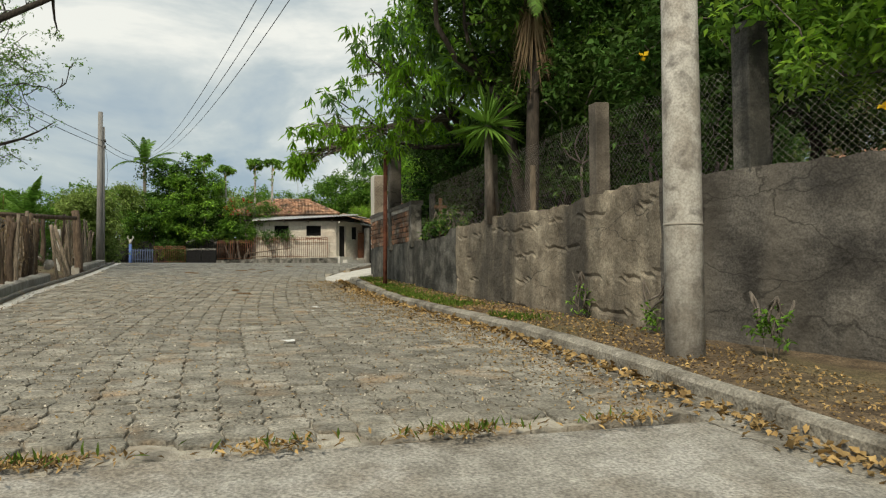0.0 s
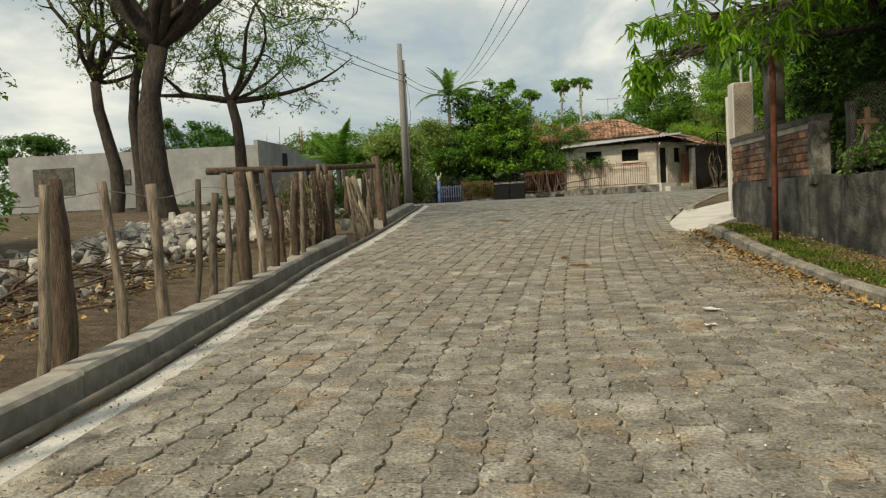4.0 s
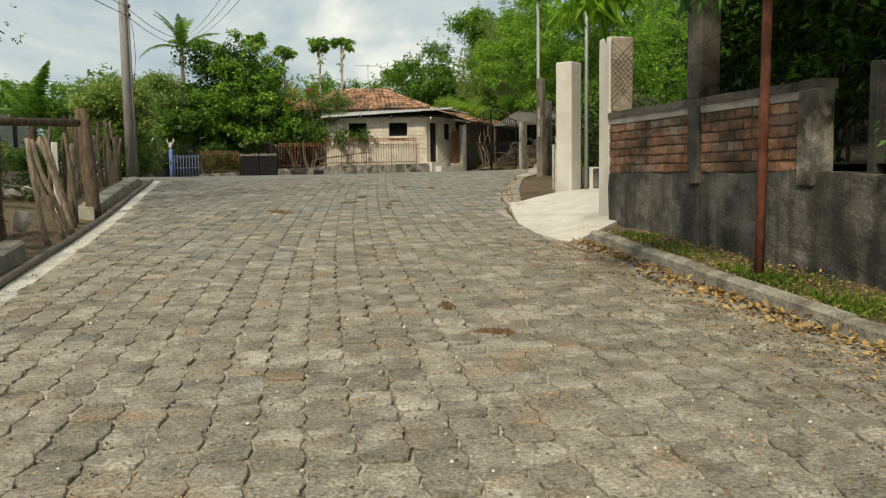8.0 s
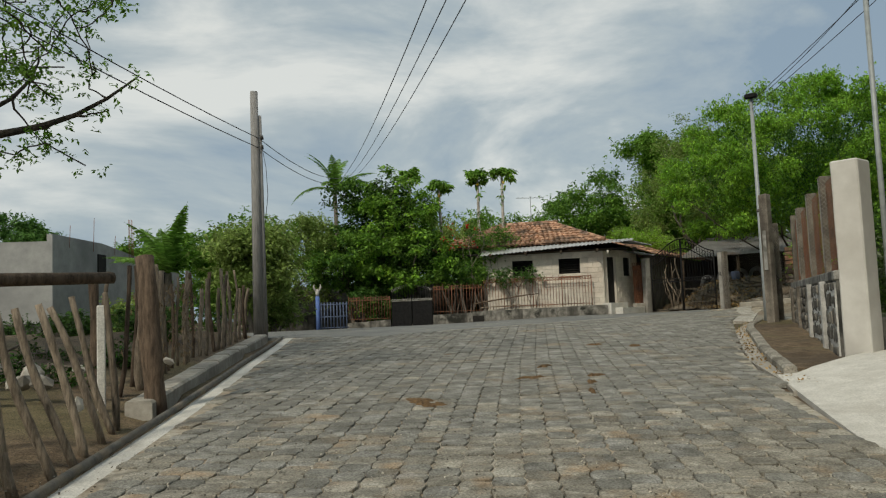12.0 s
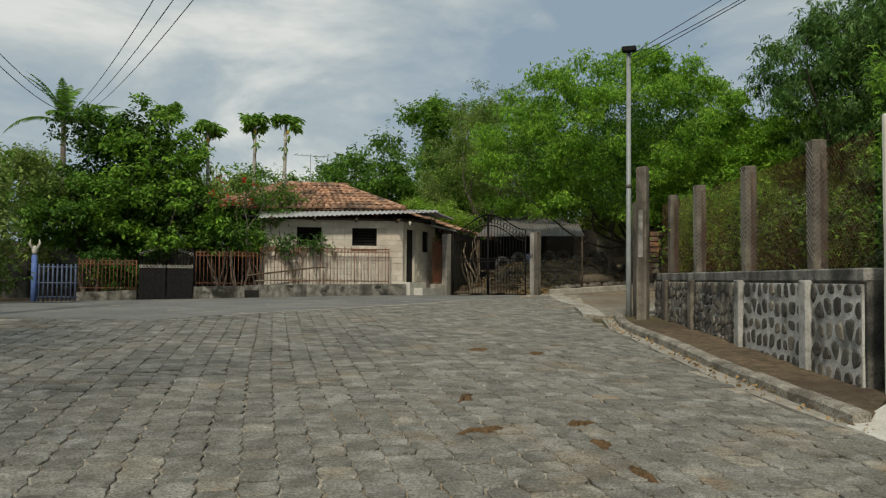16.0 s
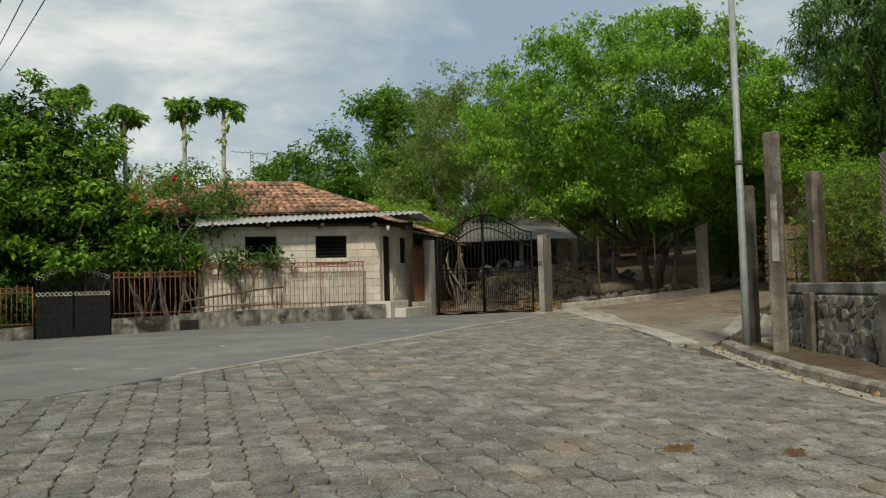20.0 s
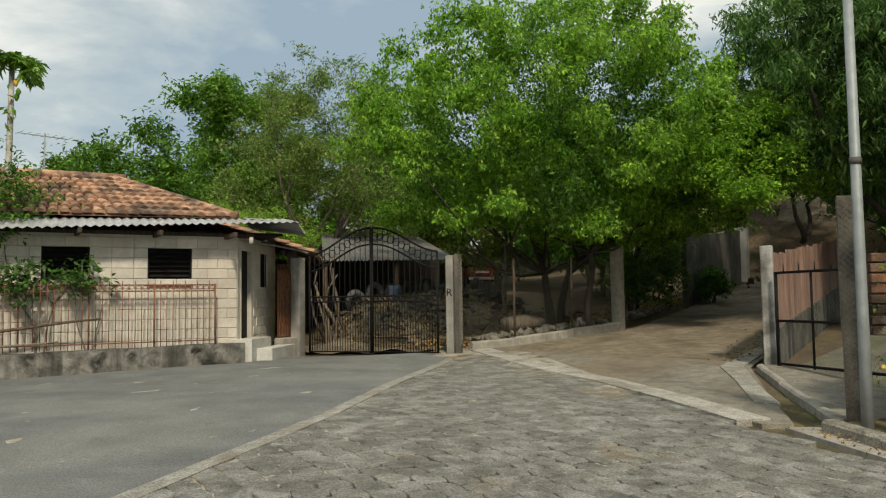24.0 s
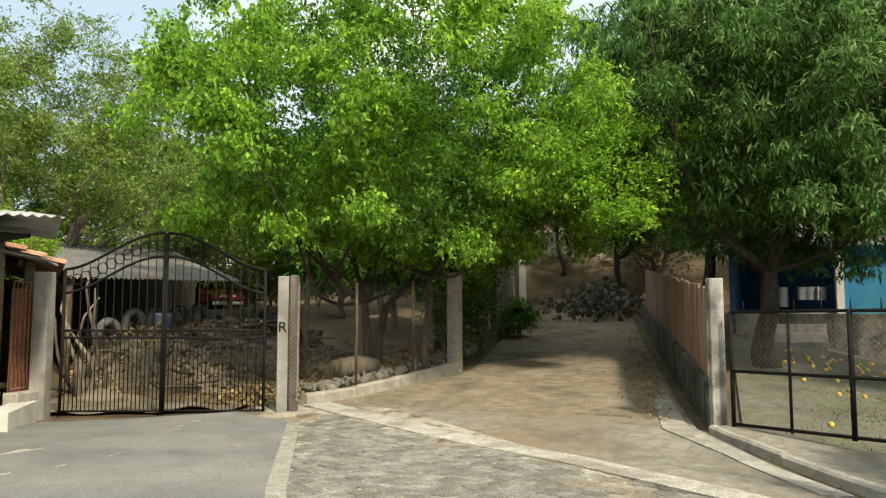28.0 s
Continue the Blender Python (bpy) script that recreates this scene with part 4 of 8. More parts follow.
for s in (0.11, 2.09):
    boxp("column", M_PLINTH, wl_, *lp(s, 0.08), 2.2, 0.24, 0.24, 0.945, BR_A, 0.012, "grey concrete column between the brick panels", jitter=0.004)
boxp("column", M_DARKRENDER, wl_, *lp(2.09, 0.1), 3.225, 0.3, 0.28, 1.6, BR_A, 0.02, "tall dark concrete column stub", jitter=0.008)
# small wooden cross among the plants behind the wall
M_CROSS = mat("brown_cross_wood", (0.12, 0.067, 0.036), (0.22, 0.13, 0.07), 7, 0.85, 0.4, stretch=(4, 4, 0.7))
cx = thing("wooden_cross", "small brown wooden cross standing among plants behind the wall", "cross")
boxp("upright", M_CROSS, cx, 7.08, 15.44, 2.3, 0.075, 0.05, 0.93, -15, 0.008)
boxp("crossbar", M_CROSS, cx, 7.075, 15.425, 3.0, 0.27, 0.045, 0.07, -15, 0.008)


M_ROUGHSIDE = mat("rough_pillar_mortar", (0.27, 0.225, 0.175), (0.45, 0.39, 0.315), 6, 0.95, 0.8, c3=(0.2, 0.155, 0.115), scale3=3, amount3=0.5, speck=0.2)
M_WIREDARK = mat("dark_rusty_wire", (0.055, 0.045, 0.036), (0.12, 0.095, 0.075), 12, 0.8, 0)


def pillar(label, x, y, z0, z1, sx, sy, rz):
    t = thing("gate_pillar", label, "pillar", group="gate pillars")
    bm = bmesh.new()
    box(bm, x, y, z0, sx, sy, z1 - z0, rz, 0.02)
    bmesh.ops.subdivide_edges(bm, edges=[e for e in bm.edges if e.calc_length() > 0.5], cuts=6)
    for v in bm.verts:
        v.co += Vector((noise.noise(v.co * 2.1), noise.noise(v.co * 2.3 + Vector((5, 0, 0))), 0)) * 0.008
    part("shaft", bm, M_PILLAR, t)
    return t


def mesh_wrap(parent, x, y, z0, z1, sx, sy, rz, pitch=0.072, name="wire_mesh", material=None, r=0.0034):
    """Chain-link wire pressed round the four faces of a post."""
    chunks = []
    m = pose(x, y, 0, 0, 0, rz)
    for (ax, ay, bx, by) in ((-sx, -sy, sx, -sy), (sx, -sy, sx, sy), (sx, sy, -sx, sy), (-sx, sy, -sx, -sy)):
        w = math.hypot(bx - ax, by - ay) / 2
        n = int((z1 - z0 + w) / pitch)
        for k in range(n):
            for sg in (0, 1):
                za = z0 + k * pitch - w
                u0, u1 = 0.0, 1.0
                p = [za, za + w] if sg == 0 else [za + w, za]
                if min(p) < z0 or max(p) > z1:
                    continue
                A = m @ Vector((ax / 2, ay / 2, p[0]))
                B = m @ Vector((bx / 2, by / 2, p[1]))
                chunks.append(tube_data([A, B], [r, r], 3, False))
    v, f = merge(chunks)
    return raw(name, v, f, material or M_MESH, parent, "rusty chain-link wire")


def chain_link(name, label, a, b, z0, z1, parent=None, pitch=0.075, r=0.0010, kind="", material=None):
    """A stretch of chain-link fencing between two plan points."""
    L = math.dist(a, b)
    H = z1 - z0
    chunks = []
    k = -int(H / pitch)
    while k * pitch < L:
        for sg in (0, 1):
            u0, w0, u1, w1 = k * pitch, 0.0, k * pitch + H, H
            if u0 < 0:
                w0, u0 = -u0, 0.0
            if u1 > L:
                w1, u1 = H - (u1 - L), L
            if w1 - w0 > 0.02:
                if sg:
                    w0, w1 = H - w0, H - w1
                p = (a[0] + (b[0] - a[0]) * u0 / L, a[1] + (b[1] - a[1]) * u0 / L, z0 + w0)
                q = (a[0] + (b[0] - a[0]) * u1 / L, a[1] + (b[1] - a[1]) * u1 / L, z0 + w1)
                chunks.append(tube_data([p, q], [r, r], 3, False))
        k += 1
    v, f = merge(chunks)
    ob = raw(name, v, f, material or M_MESH, parent)
    if not parent:
        tagged(ob, label, "wire fence", kind=kind)
    return ob


pb = pillar("pale cement-rendered gate pillar with mesh on one face", 7.70, 20.95, 1.3, 4.40, 0.37, 0.36, -7.5)
boxp("rough_side", M_ROUGHSIDE, pb, 7.685, 20.745, 3.28, 0.34, 0.05, 1.10, -7.5, 0.006, "rough unrendered side under wire mesh", jitter=0.006)
mesh_wrap(pb, 7.685, 20.742, 3.3, 4.38, 0.35, 0.066, -7.5, 0.085, material=M_WIREDARK, r=0.0032)
pa = pillar("tall pale cement-rendered gate pillar", 9.66, 25.56, 1.5, 4.70, 0.46, 0.38, 31)

# ---------------------------------------------------------------- masonry fence with posts
W2L = math.dist(W2A, W2B)
W2D = ((W2B[0] - W2A[0]) / W2L, (W2B[1] - W2A[1]) / W2L)
W2ANG = math.degrees(math.atan2(W2D[1], W2D[0]))


def w2(s, out=0.0):
    return W2A[0] + W2D[0] * s - W2D[1] * out, W2A[1] + W2D[1] * s + W2D[0] * out


wm = wall_poly("wall_masonry", [w2(0), w2(W2L)], lambda s: G(*w2(s)) - 0.2, lambda s: 2.99, 0.22, M_BLOCKGREY, side=-1, rough=0.015)
tagged(wm, "low field-stone masonry wall with whitewashed mortar and concrete coping", "wall", kind="structure")
boxp("coping", M_COPING, wm, *w2(W2L / 2, -0.11), 2.985, W2L, 0.27, 0.15, W2ANG, 0.018, "mouldy grey concrete coping beam")
POSTS = (1.35, 3.62, 6.02, 7.75)
for k, s in enumerate(POSTS):
    boxp("pilaster", M_WHITEWASH if k < 2 else M_POST, wm, *w2(s, 0.02), 1.7, 0.2, 0.16, 1.3, W2ANG, 0.012, "concrete pilaster")
    t = thing("fence_post", "square concrete fence post wrapped in chain-link wire", "post", group="posts on the masonry fence")
    px_, py_ = w2(s, -0.1)
    boxp("shaft", M_POST, t, px_, py_, 3.1, 0.175, 0.175, 1.62, W2ANG, 0.012, jitter=0.004)
    if k < 3:
        mesh_wrap(t, px_, py_, 3.2, 4.72, 0.185, 0.185, W2ANG)
t = thing("fence_post", "tall weathered concrete corner post with white paint streaks", "post")
boxp("shaft", M_POST, t, 13.02, 32.78, 2.0, 0.22, 0.22, 3.28, 25, 0.02, jitter=0.008)
boxp("paint_streak", M_WHITEWASH, t, 12.913, 32.731, 3.45, 0.012, 0.09, 0.95, 25, 0.002, "flaking white paint")
t = thing("gate_post", "square concrete gate post with wire wrapped round it", "post")
boxp("shaft", M_POST, t, 13.86, 33.78, 2.0, 0.185, 0.185, 2.68, 10, 0.012, jitter=0.006)
mesh_wrap(t, 13.86, 33.78, 3.2, 4.65, 0.195, 0.195, 10)
# stones in the wall's face
stone_me = []
for k in range(6):
    bm = bmesh.new()
    r = bmesh.ops.create_icosphere(bm, subdivisions=1, radius=0.5)
    for v in bm.verts:
        v.co = Vector((v.co.x, v.co.y, v.co.z)) * (1 + 0.35 * noise.noise(v.co * 3 + Vector((k * 7, 0, 0))))
    me = bpy.data.meshes.new("stone")
    bm.to_mesh(me)
    bm.free()
    me.materials.append(M_STONEDARK)
    stone_me.append(me)


def fit_cells(seeds, x0, x1, z0, z1, inset):
    """Polygons of the field stones fitted together round the seeds in a panel, drawn in by inset for the mortar."""
    out = []
    for k, (sx, sz) in enumerate(seeds):
        poly = [(x0, z0), (x1, z0), (x1, z1), (x0, z1)]
        for q, (ox, oz) in enumerate(seeds):
            if q == k or abs(ox - sx) > 0.9 or abs(oz - sz) > 0.9:
                continue
            d = math.hypot(ox - sx, oz - sz)
            nx, nz = (ox - sx) / d, (oz - sz) / d
            lim = d / 2 - inset
            cut = []
            for (ax, az), (bx, bz) in zip(poly, poly[1:] + poly[:1]):
                da, db = (ax - sx) * nx + (az - sz) * nz - lim, (bx - sx) * nx + (bz - sz) * nz - lim
                if da <= 0:
                    cut.append((ax, az))
                if da * db < 0:
                    u = da / (da - db)
                    cut.append((ax + (bx - ax) * u, az + (bz - az) * u))
            poly = cut
            if len(poly) < 3:
                break
        if len(poly) >= 3:
            soft = []
            for (ax, az), (bx, bz) in zip(poly, poly[1:] + poly[:1]):
                soft += [(ax + (bx - ax) * 0.24, az + (bz - az) * 0.24), (ax + (bx - ax) * 0.76, az + (bz - az) * 0.76)]
            out.append(soft)
    return out


for s0, s1, rough_work in ((0.05, 1.25, 0), (1.47, 3.5, 0), (3.74, 5.9, 1), (6.14, 7.6, 1), (7.9, 8.7, 1)):
    boxp("mortar_face", M_OLDNET if rough_work else M_NET, wm, *w2((s0 + s1) / 2, 0.012), 1.78, s1 - s0, 0.03, 1.18, W2ANG, 0.004, "raised mortar between the stones")
    seeds, z, row = [], 1.72, 0
    while z < 2.98:
        u = s0 + random.uniform(0.02, 0.14)
        while u < s1:
            seeds.append((u, z + random.uniform(-0.07, 0.07)))
            u += random.uniform(0.10, 0.26) if rough_work else random.uniform(0.17, 0.28)
        z += random.uniform(0.13, 0.19) if rough_work else random.uniform(0.21, 0.26)
    for poly in fit_cells(seeds, s0 + 0.02, s1 - 0.02, 1.74, 2.965, 0.015 if rough_work else 0.036):
        cu, cz = sum(p[0] for p in poly) / len(poly), sum(p[1] for p in poly) / len(poly)
        if cz < G(*w2(cu)) - 0.02:
            continue
        n = len(poly)
        proud = random.uniform(0.004, 0.03) if rough_work else random.uniform(-0.002, 0.014)
        V, F = [], []
        for sc, dep in ((1.0, 0.0), (0.95, 0.022 + proud), (0.78, 0.032 + proud)):
            for a, b in poly:
                x, y = w2(cu + (a - cu) * sc, dep + 0.006 * random.random())
                V.append((x, y, cz + (b - cz) * sc))
        V.append((*w2(cu, 0.036 + proud), cz))
        for q in range(n):
            q2 = (q + 1) % n
            F += [(q, q2, n + q2, n + q), (n + q, n + q2, 2 * n + q2, 2 * n + q), (2 * n + q, 2 * n + q2, 3 * n)]
        raw("stone", V, F, random.choice((M_STONE, M_STONE, M_STONEDARK) if rough_work else (M_STONE, M_STONEDARK, M_STONEDARK, M_STONEDARK)), wm)
for a_, b_ in zip((0.0,) + POSTS, POSTS + (W2L,)):
    chain_link("wire_fence", "sagging chain-link fence above the masonry wall", w2(a_, -0.1), w2(b_, -0.1), 3.15, 4.6, r=0.002, material=M_RUST)

# ---------------------------------------------------------------- tile-roofed house at the junction
HANG = math.degrees(math.atan2(HF[1], HF[0]))
SD = (0.82, 0.572)
house = thing("house", "small pale block house with clay tile roof and zinc eave", "house", at=pose(0, 0, 0))


def slab(name, material, parent, s0, s1, z0, z1, out0, out1, label="", bevel=0.006):
    """A box along the house front: s along it, out towards the street."""
    p = front((s0 + s1) / 2, (out0 + out1) / 2)
    return boxp(name, material, parent, p[0], p[1], z0, abs(s1 - s0), abs(out1 - out0), z1 - z0, HANG, bevel, label)


INN = -0.35
wall_f = slab("wall", M_HOUSEBLK, house, 0.06, 4.75, 2.5, 2.78, INN - 0.2, INN)
# front wall pieces round the two windows
for s0, s1, z0, z1 in ((0.06, 0.98, 2.78, 4.95), (1.82, 2.86, 2.78, 4.95), (3.68, 4.75, 2.78, 4.95), (0.98, 1.82, 2.78, 3.98), (2.86, 3.68, 2.78, 3.98), (0.98, 1.82, 4.70, 4.95), (2.86, 3.68, 4.70, 4.95)):
    slab("wall", M_HMORTAR, house, s0, s1, z0, z1, INN - 0.2, INN, bevel=0.0)
block_me = {}


def block(parent, x, y, z, w, h, d, ang, material=M_HOUSEBLK):
    key = (round(w, 2), round(h, 2), d, material.name)
    if key not in block_me:
        bm = bmesh.new()
        box(bm, 0, 0, 0, w, d, h, 0, 0.008)
        me = bpy.data.meshes.new("block")
        bm.to_mesh(me)
        bm.free()
        me.materials.append(material)
        block_me[key] = me
    o = new("block", block_me[key])
    o.parent = parent
    o.matrix_basis = pose(x, y, z, 0, 0, ang)
    return o


for row in range(11):
    z = 2.70 + row * 0.2
    s = 0.08 + (0.2 if row % 2 else 0.0)
    if row % 2:
        p = front(0.17, INN + 0.008)
        block(house, *p, z, 0.18, 0.188, 0.03, HANG)
    while s < 4.7:
        w = min(0.4, 4.75 - s)
        for a, b in ((0.98, 1.82), (2.86, 3.68)):
            if 3.95 < z < 4.65 and s < a < s + w:
                w = a - s
            if 3.95 < z < 4.65 and a <= s < b:
                s, w = b, 0.4 - ((b - 0.08) % 0.2)
        if s < 4.7 and w > 0.06:
            p = front(s + w / 2, INN + 0.008)
            block(house, *p, z, w - 0.007, 0.193, 0.024, HANG)
        s += w
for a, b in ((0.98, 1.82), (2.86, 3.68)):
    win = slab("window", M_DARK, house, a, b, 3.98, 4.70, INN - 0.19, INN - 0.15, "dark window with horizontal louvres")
    for k in range(7):
        p = front((a + b) / 2, INN - 0.06)
        boxp("louvre", M_IRON, win, p[0], p[1], 4.01 + k * 0.098, b - a, 0.09, 0.012, HANG, 0.002, rx=35)
    slab("frame", M_IRON, win, a, a + 0.035, 3.98, 4.70, INN - 0.12, INN - 0.01)
    slab("frame", M_IRON, win, b - 0.035, b, 3.98, 4.70, INN - 0.12, INN - 0.01)
    slab("sill", M_RUST, win, a - 0.02, b + 0.02, 3.935, 3.975, INN - 0.1, INN + 0.05, "rusty flower rack")

# side wall with door and small window
SANG = math.degrees(math.atan2(SD[1], SD[0]))


def sidep(L, out=0.0):
    q = front(0.06, INN - 0.1)
    return q[0] + SD[0] * L + SD[1] * out, q[1] + SD[1] * L - SD[0] * out


def sslab(name, material, parent, l0, l1, z0, z1, o0, o1, label=""):
    p = sidep((l0 + l1) / 2, (o0 + o1) / 2)
    return boxp(name, material, parent, p[0], p[1], z0, l1 - l0, abs(o1 - o0), z1 - z0, SANG, 0.006, label)


for l0, l1, z0, z1 in ((-0.05, 0.16, 2.5, 5.0), (0.16, 0.88, 4.74, 5.0), (0.88, 1.45, 2.5, 5.0), (1.45, 1.98, 2.5, 3.95), (1.45, 1.98, 4.72, 5.0), (1.98, 2.5, 2.5, 5.0)):
    sslab("wall", M_HOUSEBLK, house, l0, l1, z0, z1, -0.12, 0.03)
for row in range(11):
    z = 2.70 + row * 0.2
    l = -0.05 + (0.2 if row % 2 else 0.0)
    while l < 2.4:
        w = min(0.4, 2.5 - l)
        if not (z < 4.7 and l + w > 0.14 and l < 0.9) and not (3.9 < z < 4.7 and l + w > 1.42 and l < 2.0):
            block(house, *sidep(l + w / 2, 0.036), z, w - 0.008, 0.192, 0.022, SANG)
        l += w
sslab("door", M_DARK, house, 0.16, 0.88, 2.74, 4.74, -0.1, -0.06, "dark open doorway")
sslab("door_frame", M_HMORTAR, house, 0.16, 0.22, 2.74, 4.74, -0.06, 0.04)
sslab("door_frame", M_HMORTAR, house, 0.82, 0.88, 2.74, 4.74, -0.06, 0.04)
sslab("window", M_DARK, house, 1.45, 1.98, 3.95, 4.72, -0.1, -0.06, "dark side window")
for k in range(5):
    sslab("window_bar", M_IRON, house, 1.5 + k * 0.11, 1.515 + k * 0.11, 3.95, 4.72, -0.03, -0.01)
# body behind, closed
bp = front(2.6, -4.0)
bd = [front(4.75, -0.5), front(4.75, -8.5), front(-2.0, -8.5), sidep(2.5, -0.12)]
wall_poly("wall", bd, lambda s: 2.3, lambda s: 5.2, 0.15, M_PLASTER, house, side=1, rough=0)
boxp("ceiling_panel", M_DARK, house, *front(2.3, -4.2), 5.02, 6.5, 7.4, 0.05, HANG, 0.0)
# door step
st = thing("door_step", "white-tiled concrete door steps beside the plinth", "steps")
sslab("step", M_CONCNEW, st, -0.25, 1.0, 2.2, 2.86, 0.02, 0.42)
sslab("step", M_CONCNEW, st, 0.05, 1.75, 2.2, 2.66, 0.42, 0.75)

# zinc eave
def corrugated(name, a, b, c, d, material, parent, waves=40, amp=0.018, label="", rows=6):
    """Corrugated sheet between four corners: a-b the lower edge, d-c the upper; waves run down the slope."""
    a, b, c, d = map(Vector, (a, b, c, d))
    nrm = (b - a).cross(d - a).normalized()
    n = waves * 4
    V, F = [], []
    for r in range(rows + 1):
        for i in range(n + 1):
            u = i / n
            p = a.lerp(b, u).lerp(d.lerp(c, u), r / rows)
            V.append(tuple(p + nrm * amp * math.sin(2 * math.pi * u * waves)))
    for r in range(rows):
        for i in range(n):
            q = r * (n + 1) + i
            F.append((q, q + 1, q + n + 2, q + n + 1))
    return raw(name, V, F, material, parent, label, True)


e0, e1 = front(4.92, 0.25), front(-1.05, 0.30)
u0, u1 = front(4.92, -1.15), front(-1.25, -1.05)
corrugated("eave_sheet", (*e0, 4.93), (*e1, 5.25), (*u1, 5.44), (*u0, 5.28), M_ZINC, house, 38, 0.02, "grey corrugated zinc eave")
for s in (0.3, 1.7, 3.1, 4.5):
    boxp("rafter_tail", M_STICKDARK, house, *front(s, 0.0), 4.90, 0.07, 0.8, 0.09, HANG, 0.005)
slab("eave_beam", M_STICKDARK, house, -0.3, 4.9, 4.945, 5.03, INN - 0.2, INN - 0.02)
corrugated("side_eave", (*front(-1.05, 0.2), 5.24), (*sidep(2.6, 0.75), 5.2), (*sidep(2.6, -0.6), 5.40), (*front(-0.2, -0.9), 5.41), M_ZINC, house, 16, 0.02)
corrugated("side_awning", (*sidep(1.5, 0.75), 4.80), (*sidep(2.9, 0.75), 4.78), (*sidep(2.9, -0.1), 4.98), (*sidep(1.5, -0.1), 4.98), M_ZINC, house, 10, 0.02, "small rusty awning sheet")
tube("light_bulb", [(*front(-0.12, 0.02), 4.80), (*front(-0.12, 0.02), 4.93)], [0.05, 0.04], M_CONCNEW, house, 8, "white bulb under the eave")

# hipped clay-tile roof of half-round tiles
def tile_roof(parent, eave_a, eave_b, ridge_a, ridge_b, name="tile_slope", pitch=0.21, course=0.34):
    """Rows of half-round clay tiles on a slope given by its eave and ridge ends."""
    ea, eb, ra, rb = map(Vector, (eave_a, eave_b, ridge_a, ridge_b))
    nrm = (eb - ea).cross(ra - ea).normalized()
    if nrm.z < 0:
        nrm = -nrm
    L, S = (eb - ea).length, ((ra + rb) / 2 - (ea + eb) / 2).length
    rows = int(S / course)
    V, F = [], []
    for r in range(rows + 1):
        lo, hi = ea.lerp(ra, r / (rows + 1)), eb.lerp(rb, r / (rows + 1))
        lo2, hi2 = ea.lerp(ra, (r + 1.2) / (rows + 1)), eb.lerp(rb, (r + 1.2) / (rows + 1))
        w = (hi - lo).length
        n = max(1, int(w / pitch))
        for i in range(n):
            u = (i + 0.5) / n
            a, b = lo.lerp(hi, u), lo2.lerp(hi2, u)
            side = (hi - lo).normalized()
            jit = side * random.uniform(-0.015, 0.015) + nrm * random.uniform(0, 0.02)
            o = len(V)
            for end, p, rad, lift in ((0, a, 0.098, 0.045), (1, b, 0.082, 0.0)):
                for k in range(6):
                    t = math.pi * k / 5
                    V.append(tuple(p + jit + side * (math.cos(t) * rad) + nrm * (math.sin(t) * rad * 0.85 + lift)))
            for k in range(5):
                F.append((o + k, o + k + 1, o + 7 + k, o + 6 + k))
            F.append(tuple(o + k for k in range(6)))
            q = len(V)
            V += [tuple(a + side * pitch * 0.5 - nrm * 0.0), tuple(a - side * pitch * 0.5), tuple(b - side * pitch * 0.5), tuple(b + side * pitch * 0.5)]
            F.append((q, q + 1, q + 2, q + 3))
    ob = raw(name, V, F, M_TILE, parent, "weathered orange clay tiles")
    return ob


A0, A1 = front(7.0, -0.9), front(-0.05, -0.9)
B0, B1 = front(7.0, -8.0), front(-0.05, -8.0)
R0, R1 = front(4.4, -3.6), front(2.1, -3.6)
tile_roof(house, (*A0, 5.28), (*A1, 5.40), (*R0, 6.48), (*R1, 6.48))
tile_roof(house, (*A1, 5.40), (*B1, 5.40), (*R1, 6.48), (*front(2.1, -4.2), 6.48))
tile_roof(house, (*B1, 5.30), (*B0, 5.30), (*R1, 6.48), (*R0, 6.48))
tile_roof(house, (*B0, 5.30), (*A0, 5.28), (*R0, 6.48), (*R0, 6.48))
chunks = []
for i in range(9):
    u = i / 8
    p = (R0[0] + (R1[0] - R0[0]) * u, R0[1] + (R1[1] - R0[1]) * u, 6.52)
    q = (p[0] + 0.3 * 0.94, p[1] - 0.3 * 0.342, 6.53)
    chunks.append(tube_data([p, q], [0.11, 0.095], 8))
for i in range(16):
    u = i / 16
    p = Vector((*R1, 6.52)).lerp(Vector((*A1, 5.45)), u)
    q = Vector((*R1, 6.52)).lerp(Vector((*A1, 5.45)), min(1, u + 0.075))
    chunks.append(tube_data([p, q], [0.085, 0.105], 8))
v, f = merge(chunks)
raw("ridge_tiles", v, f, M_TILE, house, "overlapping ridge tiles", True)
# second lower tiled roof behind the side wall
r2 = thing("outbuilding", "low tiled outbuilding with a plain dark-grey wall beside the iron gate", "outbuilding")
tile_roof(r2, (17.05, 46.55, 4.78), (23.4, 53.3, 4.78), (15.35, 48.3, 5.6), (21.6, 55.0, 5.6))
tile_roof(r2, (14.0, 49.9, 4.78), (20.2, 56.6, 4.78), (15.35, 48.3, 5.6), (21.6, 55.0, 5.6))
wall_poly("wall", [(16.45, 46.55), (22.7, 53.2)], lambda s: 2.2, lambda s: 4.82, 0.15, M_GREYWALL, r2, "dark grey weathered render", side=1, rough=0)
wall_poly("gable_wall", [(22.7, 53.35), (21.0, 55.1)], lambda s: 2.2, lambda s: 4.82 + 0.28 * s, 0.15, M_GREYWALL, r2, side=1, rough=0)
bm = bmesh.new()
box(bm, 16.35, 46.75, 4.72, 0.9, 0.07, 0.1, 46, 0.006)
part("eave_board", bm, M_STICKDARK, r2)
# aerial
ae = thing("tv_aerial", "thin metal television aerial above the roof", "aerial")
ax, ay = front(3.2, -9.5)
